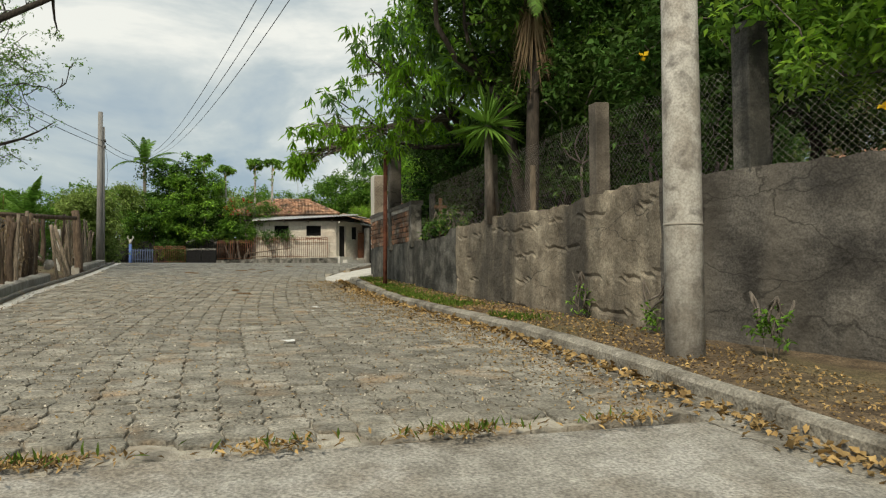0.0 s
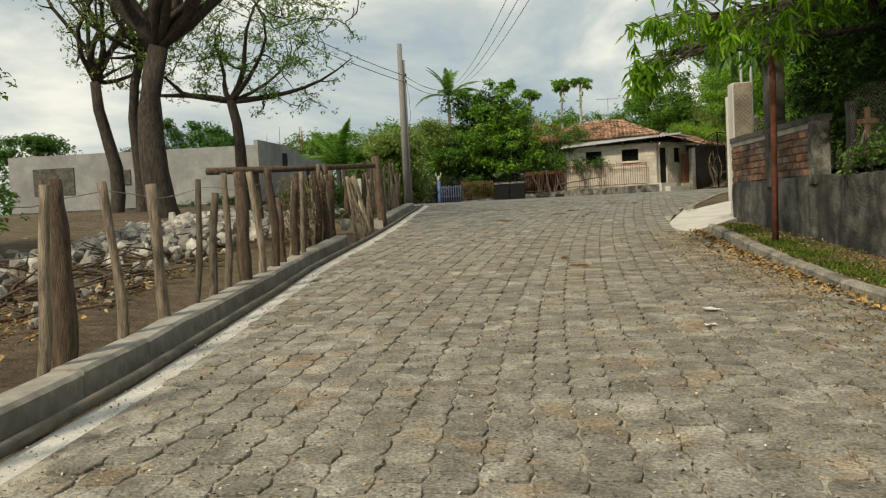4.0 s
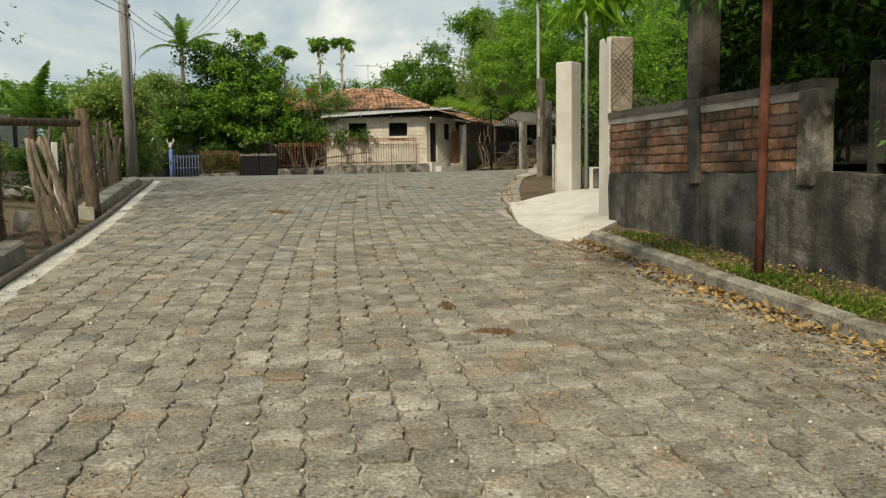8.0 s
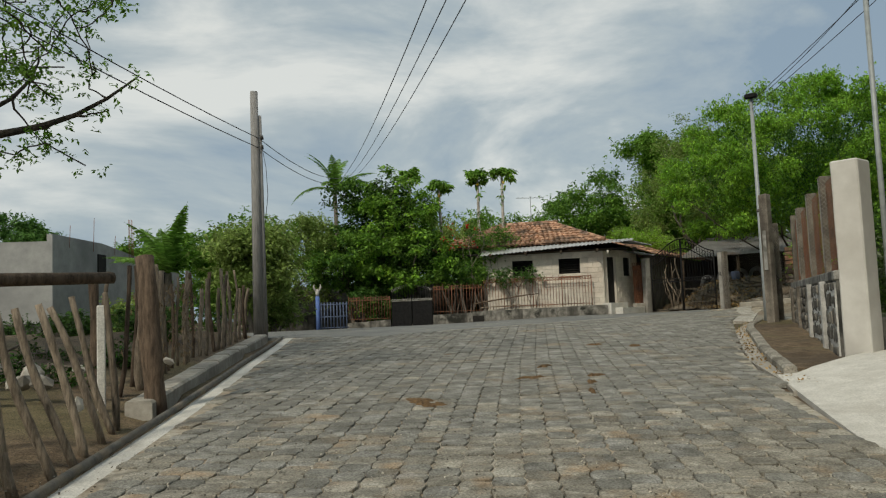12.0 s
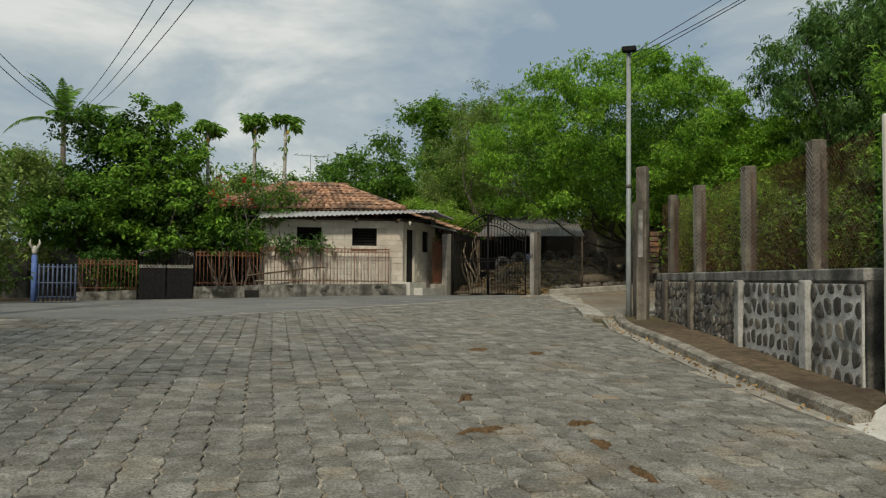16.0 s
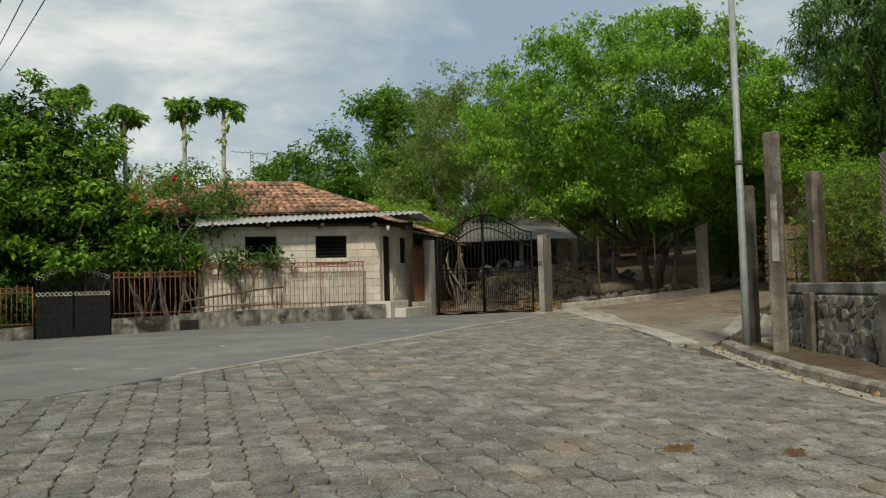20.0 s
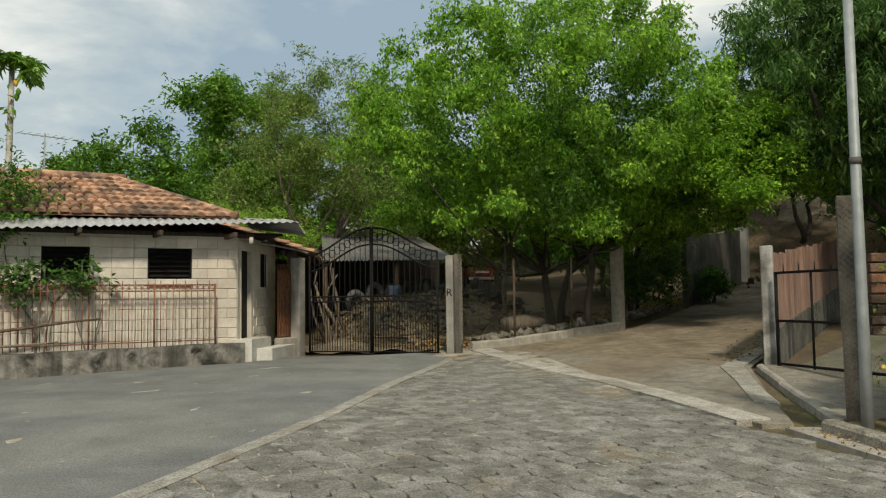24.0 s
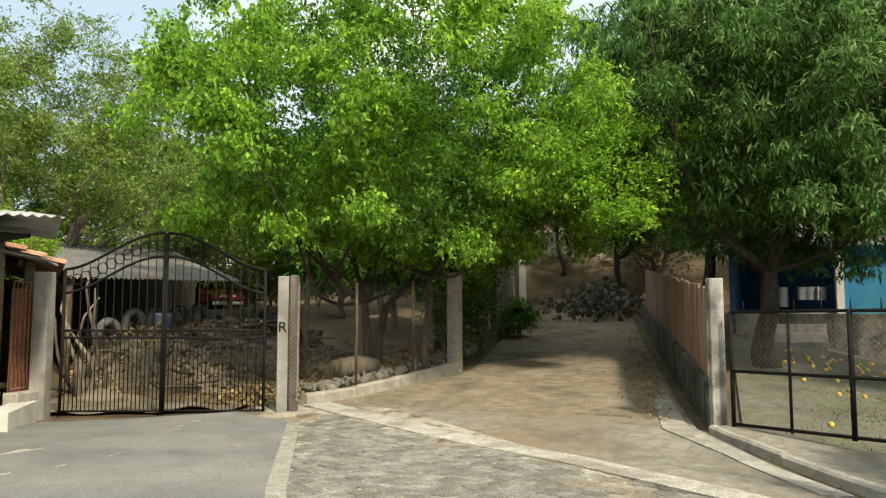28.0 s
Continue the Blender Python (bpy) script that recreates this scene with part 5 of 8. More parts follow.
tube("mast", [(ax, ay, 4.9), (ax, ay, 8.6)], 0.02, M_GALV, ae, 6)
tube("boom", [(ax - 0.75, ay, 8.5), (ax + 0.75, ay + 0.2, 8.55)], 0.013, M_GALV, ae, 5)
for k in range(7):
    u = -0.7 + k * 0.23
    tube("element", [(ax + u, ay - 0.28, 8.52), (ax + u, ay + 0.28, 8.52)], 0.008, M_GALV, ae, 4)

# ---------------------------------------------------------------- plinth and front fence
plinth = thing("plinth", "stained low masonry plinth under the front fence", "low wall", kind="structure")


def plinth_piece(s0, s1, top0, top1):
    pts = [front(s0, 0.0), front(s1, 0.0)]
    wall_poly("plinth_wall", pts, lambda s: G(*along(pts, min(s, length(pts) - 0.001))[0]) - 0.3, lambda s: top0 + (top1 - top0) * s / length(pts), 0.5 if s0 < 4.6 else 0.22, M_PLINTH, plinth, side=-1, rough=0.02, top_rough=0.01)


plinth_piece(0.0, 4.9, 2.80, 2.74)
plinth_piece(5.36, 6.95, 2.70, 2.66)
plinth_piece(4.9, 5.36, 2.74, 2.72)
plinth_piece(8.72, 10.6, 2.55, 2.45)
slab("drain_opening", M_DARK, plinth, 4.88, 5.34, 2.22, 2.56, 0.0, 0.035, "dark square drain opening")


def rail_fence(label, s0, s1, z0, z1, step=0.115):
    t = thing("front_fence", label, "fence", group="front fence panels")
    n = int((s1 - s0) / step)
    for i in range(n + 1):
        s = s0 + (s1 - s0) * i / n
        p = front(s, -0.08)
        thick = 0.018 if i % 10 == 0 else 0.0095
        tube("bar", [(*p, z0), (*p, z1 + (0.06 if i % 2 else 0.0))], thick, M_RUST, t, 5)
    for z in (z0 + 0.1, z1 - 0.14, z1 - 0.02):
        tube("rail", [(*front(s0, -0.08), z), (*front(s1, -0.08), z)], 0.012, M_RUST, t, 5)
    chunks = []
    for i in range(n):
        s = s0 + (s1 - s0) * (i + 0.5) / n
        p = front(s, -0.08)
        ring = [(p[0] + HF[0] * 0.045 * math.cos(a), p[1] + HF[1] * 0.045 * math.cos(a), z1 - 0.08 + 0.045 * math.sin(a)) for a in [k * math.pi / 4 for k in range(9)]]
        chunks.append(tube_data(ring, [0.006] * 9, 4, False))
    v, f = merge(chunks)
    raw("ring_frieze", v, f, M_RUST, t, "row of rusty rings")
    return t


rail_fence("rusty iron bar fence with ring frieze on the plinth", 0.58, 4.85, 2.78, 3.99)
rail_fence("rusty iron bar fence half hidden by shrubs", 4.95, 6.9, 2.68, 3.82)
rail_fence("rusty iron bar fence half hidden by shrubs", 8.75, 10.5, 2.5, 3.5)
bg_ = thing("black_gate", "black sheet-iron double gate with white ring frieze", "gate")
for s0, s1 in ((6.98, 7.8), (7.84, 8.66)):
    lf = slab("leaf", M_IRON, bg_, s0, s1, 2.2, 3.26, -0.05, -0.02)
    for k in range(9):
        s = s0 + (s1 - s0) * k / 8
        tube("bar", [(*front(s, -0.03), 3.26), (*front(s, -0.03), 3.74 + 0.24 * math.sin(math.pi * (s - 6.98) / 1.68))], 0.009, M_IRON, bg_, 5)
    chunks = []
    for k in range(8):
        s = s0 + (s1 - s0) * (k + 0.5) / 8
        p = front(s, -0.01)
        ring = [(p[0] + HF[0] * 0.045 * math.cos(a), p[1] + HF[1] * 0.045 * math.cos(a), 3.31 + 0.045 * math.sin(a)) for a in [q * math.pi / 4 for q in range(9)]]
        chunks.append(tube_data(ring, [0.009] * 9, 4, False))
    v, f = merge(chunks)
    raw("ring_frieze", v, f, M_CONCNEW, lf, "row of white rings")
arc = [(*front(6.98 + 1.68 * k / 12, -0.03), 3.75 + 0.24 * math.sin(math.pi * k / 12)) for k in range(13)]
tube("arch_rail", arc, 0.014, M_IRON, bg_, 6)
chunks = []
for k in range(16):
    sk_ = 6.98 + 1.68 * (k + 0.5) / 16
    p = front(sk_, -0.01)
    zc = 3.69 + 0.24 * math.sin(math.pi * (k + 0.5) / 16)
    chunks.append(tube_data([(p[0] + HF[0] * 0.045 * math.cos(a), p[1] + HF[1] * 0.045 * math.cos(a), zc + 0.045 * math.sin(a)) for a in [q * math.pi / 4 for q in range(9)]], [0.006] * 9, 4, False))
v, f = merge(chunks)
raw("arch_frieze", v, f, M_PILLAR, bg_, "arched row of white rings")
for k, (s_a, z_a, s_b, z_b, r_) in enumerate(((5.3, 3.02, 2.7, 3.34, 0.028), (5.0, 2.86, 3.4, 2.95, 0.022))):
    dbr = thing("dry_branch", "long dark dry branch resting along the fence rails", "branch", group="branches on the fence")
    tube("stick", bend((*front(s_a, 0.06), z_a), (*front(s_b, 0.06), z_b), 6, 0.01, 0.06), [r_] * 5 + [r_ * 0.8, r_ * 0.6], M_STICKDARK if k == 0 else M_STICK, dbr, 6)
# added wall: blocks the sky and stands for darkness behind the garden
gw = wall_poly("wall_backing", [front(4.9, -6.5), front(17.0, -6.5)], lambda s: 2.1, lambda s: 4.3, 0.15, M_BLOCKGREY, side=1, rough=0.02)
tagged(gw, "added dark wall closing off the sky behind the garden", "wall", kind="structure")
# blue gate
bg2 = thing("blue_gate", "faded blue-grey iron gate hung on a bright blue post", "gate")
tube("post", [(*front(11.8), 1.9), (*front(11.8), 3.62)], 0.09, M_BLUEPOST, bg2, 8, "bright blue concrete post")
for k in range(9):
    s = 11.65 - k * 0.135
    tube("bar", [(*front(s), 2.1), (*front(s), 3.35)], 0.03, M_BLUEGATE, bg2, 6)
for z in (2.3, 2.75, 3.25):
    tube("rail", [(*front(11.7), z), (*front(10.5), z)], 0.025, M_BLUEGATE, bg2, 6)
or_ = thing("post_ornament", "small white plaster ornament on the blue post", "ornament")
px_, py_ = front(11.8)
tube("body", [(px_, py_, 3.62), (px_, py_, 3.75), (px_, py_, 3.85), (px_, py_, 3.92)], [0.06, 0.09, 0.07, 0.03], M_CONCNEW, or_, 8)
tube("wing", [(px_ - 0.05, py_, 3.8), (px_ - 0.15, py_, 4.0), (px_ - 0.12, py_, 4.12)], [0.04, 0.04, 0.015], M_CONCNEW, or_, 6)
tube("wing", [(px_ + 0.05, py_, 3.8), (px_ + 0.15, py_, 4.0), (px_ + 0.12, py_, 4.12)], [0.04, 0.04, 0.015], M_CONCNEW, or_, 6)

# ---------------------------------------------------------------- iron double gate
GA, GB = (16.22, 45.78), (17.38, 42.75)
gl = math.dist(GA, GB)
GANG = math.degrees(math.atan2(GB[1] - GA[1], GB[0] - GA[0]))
t = thing("gate_pillar", "square rendered gate pillar beside the rusty grille", "pillar")
boxp("shaft", M_PLASTER, t, 16.12, 46.0, 2.2, 0.24, 0.26, 2.42, GANG, 0.015, jitter=0.004)
t = thing("gate_pillar", "square rendered gate pillar with flaking paint and mesh", "pillar")
boxp("shaft", M_PLASTER, t, 17.50, 42.55, 2.2, 0.17, 0.2, 2.36, GANG, 0.015, jitter=0.004)
boxp("side_post", M_POST, t, 17.57, 42.40, 2.2, 0.12, 0.19, 2.38, GANG, 0.015, "rough side of the pillar under wire")
mesh_wrap(t, 17.57, 42.40, 2.6, 4.5, 0.13, 0.2, GANG)
cd_ = bpy.data.curves.new("painted_letters", "FONT")
cd_.body, cd_.size, cd_.extrude, cd_.align_x = "R", 0.24, 0.002, "CENTER"
cd_.materials.append(M_IRON)
fo = new("painted_letters", cd_)
fo.parent = t
gdir = Vector((GB[0] - GA[0], GB[1] - GA[1], 0)).normalized()
fo.matrix_basis = Matrix.Translation((17.50 - 0.107 * 0.93, 42.55 - 0.107 * 0.37, 3.68)) @ Matrix(((gdir.x, 0, -0.93, 0), (gdir.y, 0, -0.37, 0), (0, 1, 0, 0), (0, 0, 0, 1)))
ig = thing("iron_gate", "tall black wrought-iron double gate with arched top, shut", "gate")


def gp(u, z):
    return (GA[0] + (GB[0] - GA[0]) * u / gl, GA[1] + (GB[1] - GA[1]) * u / gl, z)


def gtop(u):
    w = abs(2 * u / gl - 1)
    return 4.66 + 0.58 * (0.5 + 0.5 * math.cos(math.pi * w ** 1.08))


for lo_, hi_ in ((0.06, gl / 2 - 0.02), (gl / 2 + 0.02, gl - 0.06)):
    leaf = new("leaf")
    leaf.parent = ig
    for u in (lo_, hi_):
        tube("stile", [gp(u, 2.45), gp(u, gtop(u))], 0.026, M_IRON, leaf, 6)
    for z in (2.47, 3.59, 3.71):
        tube("rail", [gp(lo_, z), gp(hi_, z)], 0.016, M_IRON, leaf, 5)
    tube("top_rail", [gp(lo_ + (hi_ - lo_) * k / 14, gtop(lo_ + (hi_ - lo_) * k / 14)) for k in range(15)], 0.022, M_IRON, leaf, 6)
    tube("inner_arch", [gp(lo_ + (hi_ - lo_) * k / 14, gtop(lo_ + (hi_ - lo_) * k / 14) - 0.37) for k in range(15)], 0.020, M_IRON, leaf, 6)
    n = 24
    for k in range(1, n):
        u = lo_ + (hi_ - lo_) * k / n
        tube("bar", [gp(u, 2.47), gp(u, 3.62 if k % 2 else gtop(u) - 0.02)], 0.008, M_IRON, leaf, 5)
    chunks = []
    for k in range(12):
        u = lo_ + (hi_ - lo_) * (k + 0.5) / 12
        for z, r in ((3.65, 0.05), (gtop(u) - 0.19, 0.085)):
            ring = [tuple(Vector(gp(u + r * math.cos(a), z + r * math.sin(a)))) for a in [q * math.pi / 5 for q in range(11)]]
            v, f = tube_data(ring, [0.008] * 11, 4, False)
            raw("ring", v, f, M_IRON, leaf)
# rusty grille beside the gate
gr = thing("rusty_grille", "narrow rusty scrolled iron grille beside the pillar", "grille")
qa, qb = (15.55, 46.0), (16.02, 46.1)
for k in range(6):
    x, y = qa[0] + (qb[0] - qa[0]) * k / 5, qa[1] + (qb[1] - qa[1]) * k / 5
    tube("bar", [(x, y, 2.85), (x, y, 4.45)], 0.012, M_RUST, gr, 5)
for z in (2.85, 3.4, 3.9, 4.25, 4.45):
    tube("rail", [(*qa, z), (*qb, z)], 0.012, M_RUST, gr, 5)
boxp("sheet", M_RUST, gr, 15.82, 46.13, 2.8, 0.46, 0.01, 1.55, 12, 0.0)
boxp("curb", M_CONC, gr, 15.8, 46.0, 2.2, 0.6, 0.25, 0.6, 12, 0.02, "rough cement curb")

# ---------------------------------------------------------------- yard behind the gate
shed = thing("open_shed", "open shed with rusty zinc roof over stored things", "shed")
corrugated("roof_sheet", (18.8, 48.2, 4.72), (24.0, 47.65, 4.90), (27.6, 52.6, 6.1), (22.9, 53.0, 6.0), M_ZINCOLD, shed, 40, 0.025, "dull zinc roof")
for x, y in ((19.0, 48.35), (21.6, 48.1), (23.8, 47.85), (23.0, 52.6), (27.3, 52.3)):
    tube("shed_post", [(x, y, 2.3), (x, y, 4.75 if y < 50 else 5.85)], 0.07, M_STICKDARK, shed, 7)
# back wall coloured near black for the shade under the roof
wall_poly("back_wall", [(22.9, 53.6), (29.3, 53.0)], lambda s: 2.3, lambda s: 5.6, 0.15, M_SHEDDARK, shed, side=1, rough=0)


def bank_edge(y):
    """Where the bank begins: at the gate's line, then along the outbuilding's wall."""
    return max(16.42 + (45.78 - y) * 0.383, 16.55 + (y - 46.55) * 0.94)


def bank(x, y):
    """Height of the stony bank that rises from the gate to the shed."""
    u = min(1, max(0, (y - 44.3 + 0.25 * math.sin(x * 1.7)) / 3.4)) * min(1, max(0, (25.6 - x) / 1.6)) * min(1, max(0, (x - bank_edge(y) - 0.3) / 2.2))
    return G(x, y) + 0.95 * u * u * (3 - 2 * u)


NX, NY = 46, 50
V = []
for j in range(NY):
    for i in range(NX):
        y = 43.4 + 9.8 * j / (NY - 1)
        x = bank_edge(y) + (25.8 - bank_edge(y)) * i / (NX - 1)
        V.append((x, y, bank(x, y) + 0.035 + 0.09 * noise.noise(Vector((x * 1.9, y * 1.9, 0))) * (1 if 0 < j else 0)))
F = [(j * NX + i, j * NX + i + 1, j * NX + NX + i + 1, j * NX + NX + i) for j in range(NY - 1) for i in range(NX - 1)]
tagged(raw("ground_bank", V, F, M_EARTH, None, smooth_shade=True), "stony earth bank strewn with dry leaves behind the gate", "ground", kind="structure")
M_TYREPALE = mat("faded_white_paint", (0.09, 0.095, 0.10), (0.19, 0.195, 0.20), 6, 0.8, 0.3, c3=(0.06, 0.06, 0.06), scale3=3, amount3=0.7)
for k in range(7):
    t = thing("tyre_planter", "old pale-painted tyre standing half buried by the shed", "tyre", group="tyres by the shed")
    x, y = 20.3 + k * 0.85, 48.5 + 0.06 * k
    ring = [(x + 0.3 * math.cos(a), y, bank(x, y) + 0.16 + 0.3 * math.sin(a)) for a in [q * math.pi / 8 for q in range(17)]]
    tube("tread", ring, 0.09, M_TYREPALE, t, 7)
bt = thing("blue_barrel", "small blue plastic barrel by the shed", "barrel")
tube("body", [(21.3, 47.9, 3.55), (21.3, 47.9, 3.65), (21.3, 47.9, 3.95), (21.3, 47.9, 4.05)], [0.17, 0.2, 0.2, 0.17], M_BLUEGATE, bt, 12)
# pickup seen between the trunks
M_RED = mat("red_car_paint", (0.22, 0.02, 0.015), (0.32, 0.035, 0.025), 4, 0.35, 0)
M_CHROME = mat("dull_chrome", (0.45, 0.45, 0.45), (0.6, 0.6, 0.6), 5, 0.3, 0, metal=0.8)
M_RUBBER = mat("black_rubber", (0.015, 0.015, 0.015), (0.03, 0.03, 0.03), 8, 0.9, 0.1)
M_GLASSDARK = mat("dark_glass", (0.01, 0.012, 0.014), (0.02, 0.022, 0.025), 3, 0.08, 0)
M_WHITEP = mat("white_paint", (0.7, 0.7, 0.68), (0.8, 0.8, 0.78), 3, 0.5, 0)
PKM = pose(40.2, 59.2, G(40.2, 59.2) + 0.02, 0, 0, 44)
pk = thing("pickup", "red pickup truck parked under the shed, tail to the street", "pickup truck", at=PKM)
bm = bmesh.new()
box(bm, 1.1, 0, 0.55, 2.2, 1.6, 0.55, 0, 0.05)
part("cargo_bed", bm, M_RED, pk)
bm = bmesh.new()
box(bm, 3.0, 0, 0.5, 1.7, 1.62, 0.75, 0, 0.08)
box(bm, 2.95, 0, 1.2, 1.3, 1.45, 0.5, 0, 0.12)
box(bm, 4.3, 0, 0.5, 1.1, 1.6, 0.6, 0, 0.1)
part("cab", bm, M_RED, pk)
boxp("rear_window", M_GLASSDARK, pk, 2.29, 0, 1.28, 0.02, 1.2, 0.34, 0, 0.005)
boxp("tailgate", M_RED, pk, -0.02, 0, 0.6, 0.06, 1.4, 0.46, 0, 0.015)
boxp("tailgate_lettering_bar", M_WHITEP, pk, -0.056, 0, 0.78, 0.008, 0.8, 0.13, 0, 0.002, "white bar of unread lettering")
boxp("bumper", M_WHITEP, pk, -0.1, 0, 0.4, 0.12, 1.5, 0.16, 0, 0.02, "white rear bumper")
for y in (-0.74, 0.74):
    boxp("tail_light", M_RUSTPOST, pk, -0.03, y, 0.62, 0.05, 0.12, 0.36, 0, 0.01)
for x in (0.9, 4.0):
    for y in (-0.7, 0.7):
        wh = tube("wheel", [(x, y - 0.11, 0.33), (x, y + 0.11, 0.33)], 0.33, M_RUBBER, pk, 18)
        tube("rim", [(x, y - 0.115, 0.33), (x, y + 0.115, 0.33)], 0.19, M_CHROME, wh, 14)
# thin shed over the pickup
s2 = thing("open_shed", "lean-to of rusty sheets on posts over the pickup", "shed")


def pk_at(x, y, z):
    return tuple(PKM @ Vector((x, y, z)))


corrugated("roof_sheet", pk_at(-0.9, 2.2, 1.95), pk_at(-0.9, -2.2, 1.95), pk_at(6.3, -2.2, 2.5), pk_at(6.3, 2.2, 2.5), M_SHEDDARK, s2, 26, 0.025, "dark roof sheets")
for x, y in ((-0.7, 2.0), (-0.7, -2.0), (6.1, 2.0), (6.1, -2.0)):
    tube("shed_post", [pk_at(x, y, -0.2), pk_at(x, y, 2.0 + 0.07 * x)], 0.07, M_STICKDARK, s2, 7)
# near-black wall gives the lean-to its shaded inside
wall_poly("back_wall", [pk_at(6.3, 2.6, 0)[:2], pk_at(6.3, -2.6, 0)[:2]], lambda s: 3.2, lambda s: 6.3, 0.12, M_SHEDDARK, s2, side=1, rough=0)
fwl = wall_poly("wall_far", [(27.0, 67.5), (44.0, 64.5), (56.0, 55.0), (60.0, 44.0)], lambda s: 2.4, lambda s: 7.2, 0.2, M_PLASTER, side=1, rough=0.02)
tagged(fwl, "pale grey rendered wall at the back of the yards", "wall", kind="structure")
# wire fence along the lane
FP = [(19.25, 42.12), (21.4, 41.9), (23.3, 41.65)]
for k, p in enumerate(FP):
    t = thing("fence_post", "thin dark steel fence post set in the kerb" if k < 2 else "square concrete fence post under the tree", "post", group="lane fence posts")
    if k < 2:
        tube("shaft", [(*p, 2.5), (*p, G(*p) + 2.0)], 0.026, M_STICKDARK, t, 7)
    else:
        boxp("shaft", M_CONC, t, *p, 2.6, 0.26, 0.26, 2.35, -10, 0.012, jitter=0.004)
for a_, b_ in zip([(17.9, 42.4)] + FP, FP):
    chain_link("wire_fence", "thin chain-link fence along the lane", a_, b_, 2.75, 4.55, r=0.0007)
lw = wall_poly("wall_lane", [(29.6, 42.44), (33.5, 43.0), (39.2, 44.1)], lambda s: 2.8 + s * 0.06, lambda s: 5.6 + s * 0.09, 0.18, M_GREYWALL, side=1, rough=0.02, top_rough=0.03)
tagged(lw, "grey rendered wall along the rising lane", "wall", kind="structure")
t = thing("gate_pillar", "pale rendered pillar at the end of the lane wall", "pillar")
boxp("shaft", M_PILLAR, t, 39.3, 44.1, 3.6, 0.5, 0.5, 3.0, 8, 0.02)
# board fence and yard gate on the other side of the lane
t = thing("gate_post", "rough white-washed square concrete gate post", "post")
boxp("shaft", M_WHITEWASH, t, 18.28, 36.12, 2.2, 0.2, 0.2, 2.25, 15, 0.012, jitter=0.005)
bf = thing("board_fence", "pinkish sheet-board fence on a dark concrete base", "fence")
BD = (0.99, 0.14)
wall_poly("base_wall", [(18.3, 36.25), (36.0, 38.75)], lambda s: 2.2 + s * 0.06, lambda s: 2.95 + s * 0.085, 0.18, M_BLOCKGREY, bf, side=-1, rough=0.02)
for k in range(52):
    s = 0.35 + k * 0.34
    boxp("board", M_PINKBOARD, bf, 18.3 + BD[0] * s, 36.12 + BD[1] * s, 2.9 + s * 0.083, 0.31, 0.03, 1.38 + random.uniform(-0.03, 0.03), 8.05, 0.004, rx=random.uniform(-1, 1))
yg = thing("yard_gate", "dark angle-iron yard gate with wire mesh, shut", "gate")
YA, YB = (18.08, 35.92), (16.05, 32.9)
yl = math.dist(YA, YB)


def yp(u, z):
    return (YA[0] + (YB[0] - YA[0]) * u / yl, YA[1] + (YB[1] - YA[1]) * u / yl, z)


for u, r in ((0.0, 0.03), (0.83, 0.02), (1.62, 0.034), (2.45, 0.022), (yl, 0.03)):
    tube("upright", [yp(u, 2.42), yp(u, 3.98)], r, M_IRON, yg, 6)
for z in (2.46, 3.17, 3.97):
    tube("rail", [yp(0, z), yp(yl, z)], 0.024, M_IRON, yg, 6)
for k in range(10):
    tube("spike", [yp(0.2 + k * 0.36, 3.97), yp(0.2 + k * 0.36, 4.12)], [0.012, 0.006], M_IRON, yg, 5)
chain_link("wire_mesh", "", YA, YB, 2.47, 3.95, yg)
# blue house
bh = thing("blue_house", "blue-painted house with porch and rusty zinc roof", "house")
# darker copy of the wall blue, with the porch's shade in it
M_BLUEDARK = mat("porch_shade_blue", (0.02, 0.07, 0.17), (0.03, 0.11, 0.24), 2, 0.8, 0.1)
wall_poly("wall", [(33.9, 32.45), (33.5, 28.8)], lambda s: 3.3, lambda s: 6.3, 0.2, M_BLUEPAINT, bh, side=1, rough=0)
wall_poly("porch_back_wall", [(36.9, 35.5), (36.5, 32.0)], lambda s: 3.3, lambda s: 6.6, 0.2, M_BLUEDARK, bh, side=1, rough=0)
wall_poly("porch_end_wall", [(34.1, 35.6), (37.1, 35.4)], lambda s: 3.3, lambda s: 6.6, 0.2, M_BLUEDARK, bh, side=1, rough=0)
boxp("porch_floor", M_CONC, bh, 35.3, 34.0, 3.0, 3.0, 3.4, 1.15, 3, 0.02)
boxp("porch_post", M_PILLAR, bh, 33.75, 32.6, 3.2, 0.22, 0.22, 3.1, 5, 0.01)
corrugated("roof_sheet", (33.3, 28.3, 6.15), (33.6, 36.0, 6.25), (39.0, 36.0, 7.6), (38.5, 28.3, 7.5), M_ZINCOLD, bh, 60, 0.03, "rusty zinc roof")
tile_roof(bh, (36.0, 28.3, 7.0), (36.6, 33.0, 7.0), (40.5, 28.3, 8.6), (41.0, 33.0, 8.6))
boxp("retaining_wall", M_BLOCKGREY, bh, 33.2, 29.2, 2.6, 0.3, 10.5, 1.5, 4, 0.02)
for k in range(5):
    boxp("porch_step", M_PLASTER, bh, 32.9 - k * 0.26, 34.3, 2.6, 0.28, 2.3, 1.45 - k * 0.26, 4, 0.01)
cl1 = thing("laundry", "pale washing hung on a line on the porch", "laundry")
tube("clothes_line", [(33.9, 32.7, 4.95), (34.3, 35.4, 5.0)], 0.006, M_WIRE, cl1, 4)
M_CLOTH = mat("washed_cloth", (0.20, 0.23, 0.30), (0.40, 0.42, 0.46), 5, 0.95, 0.1, vary=0.3)
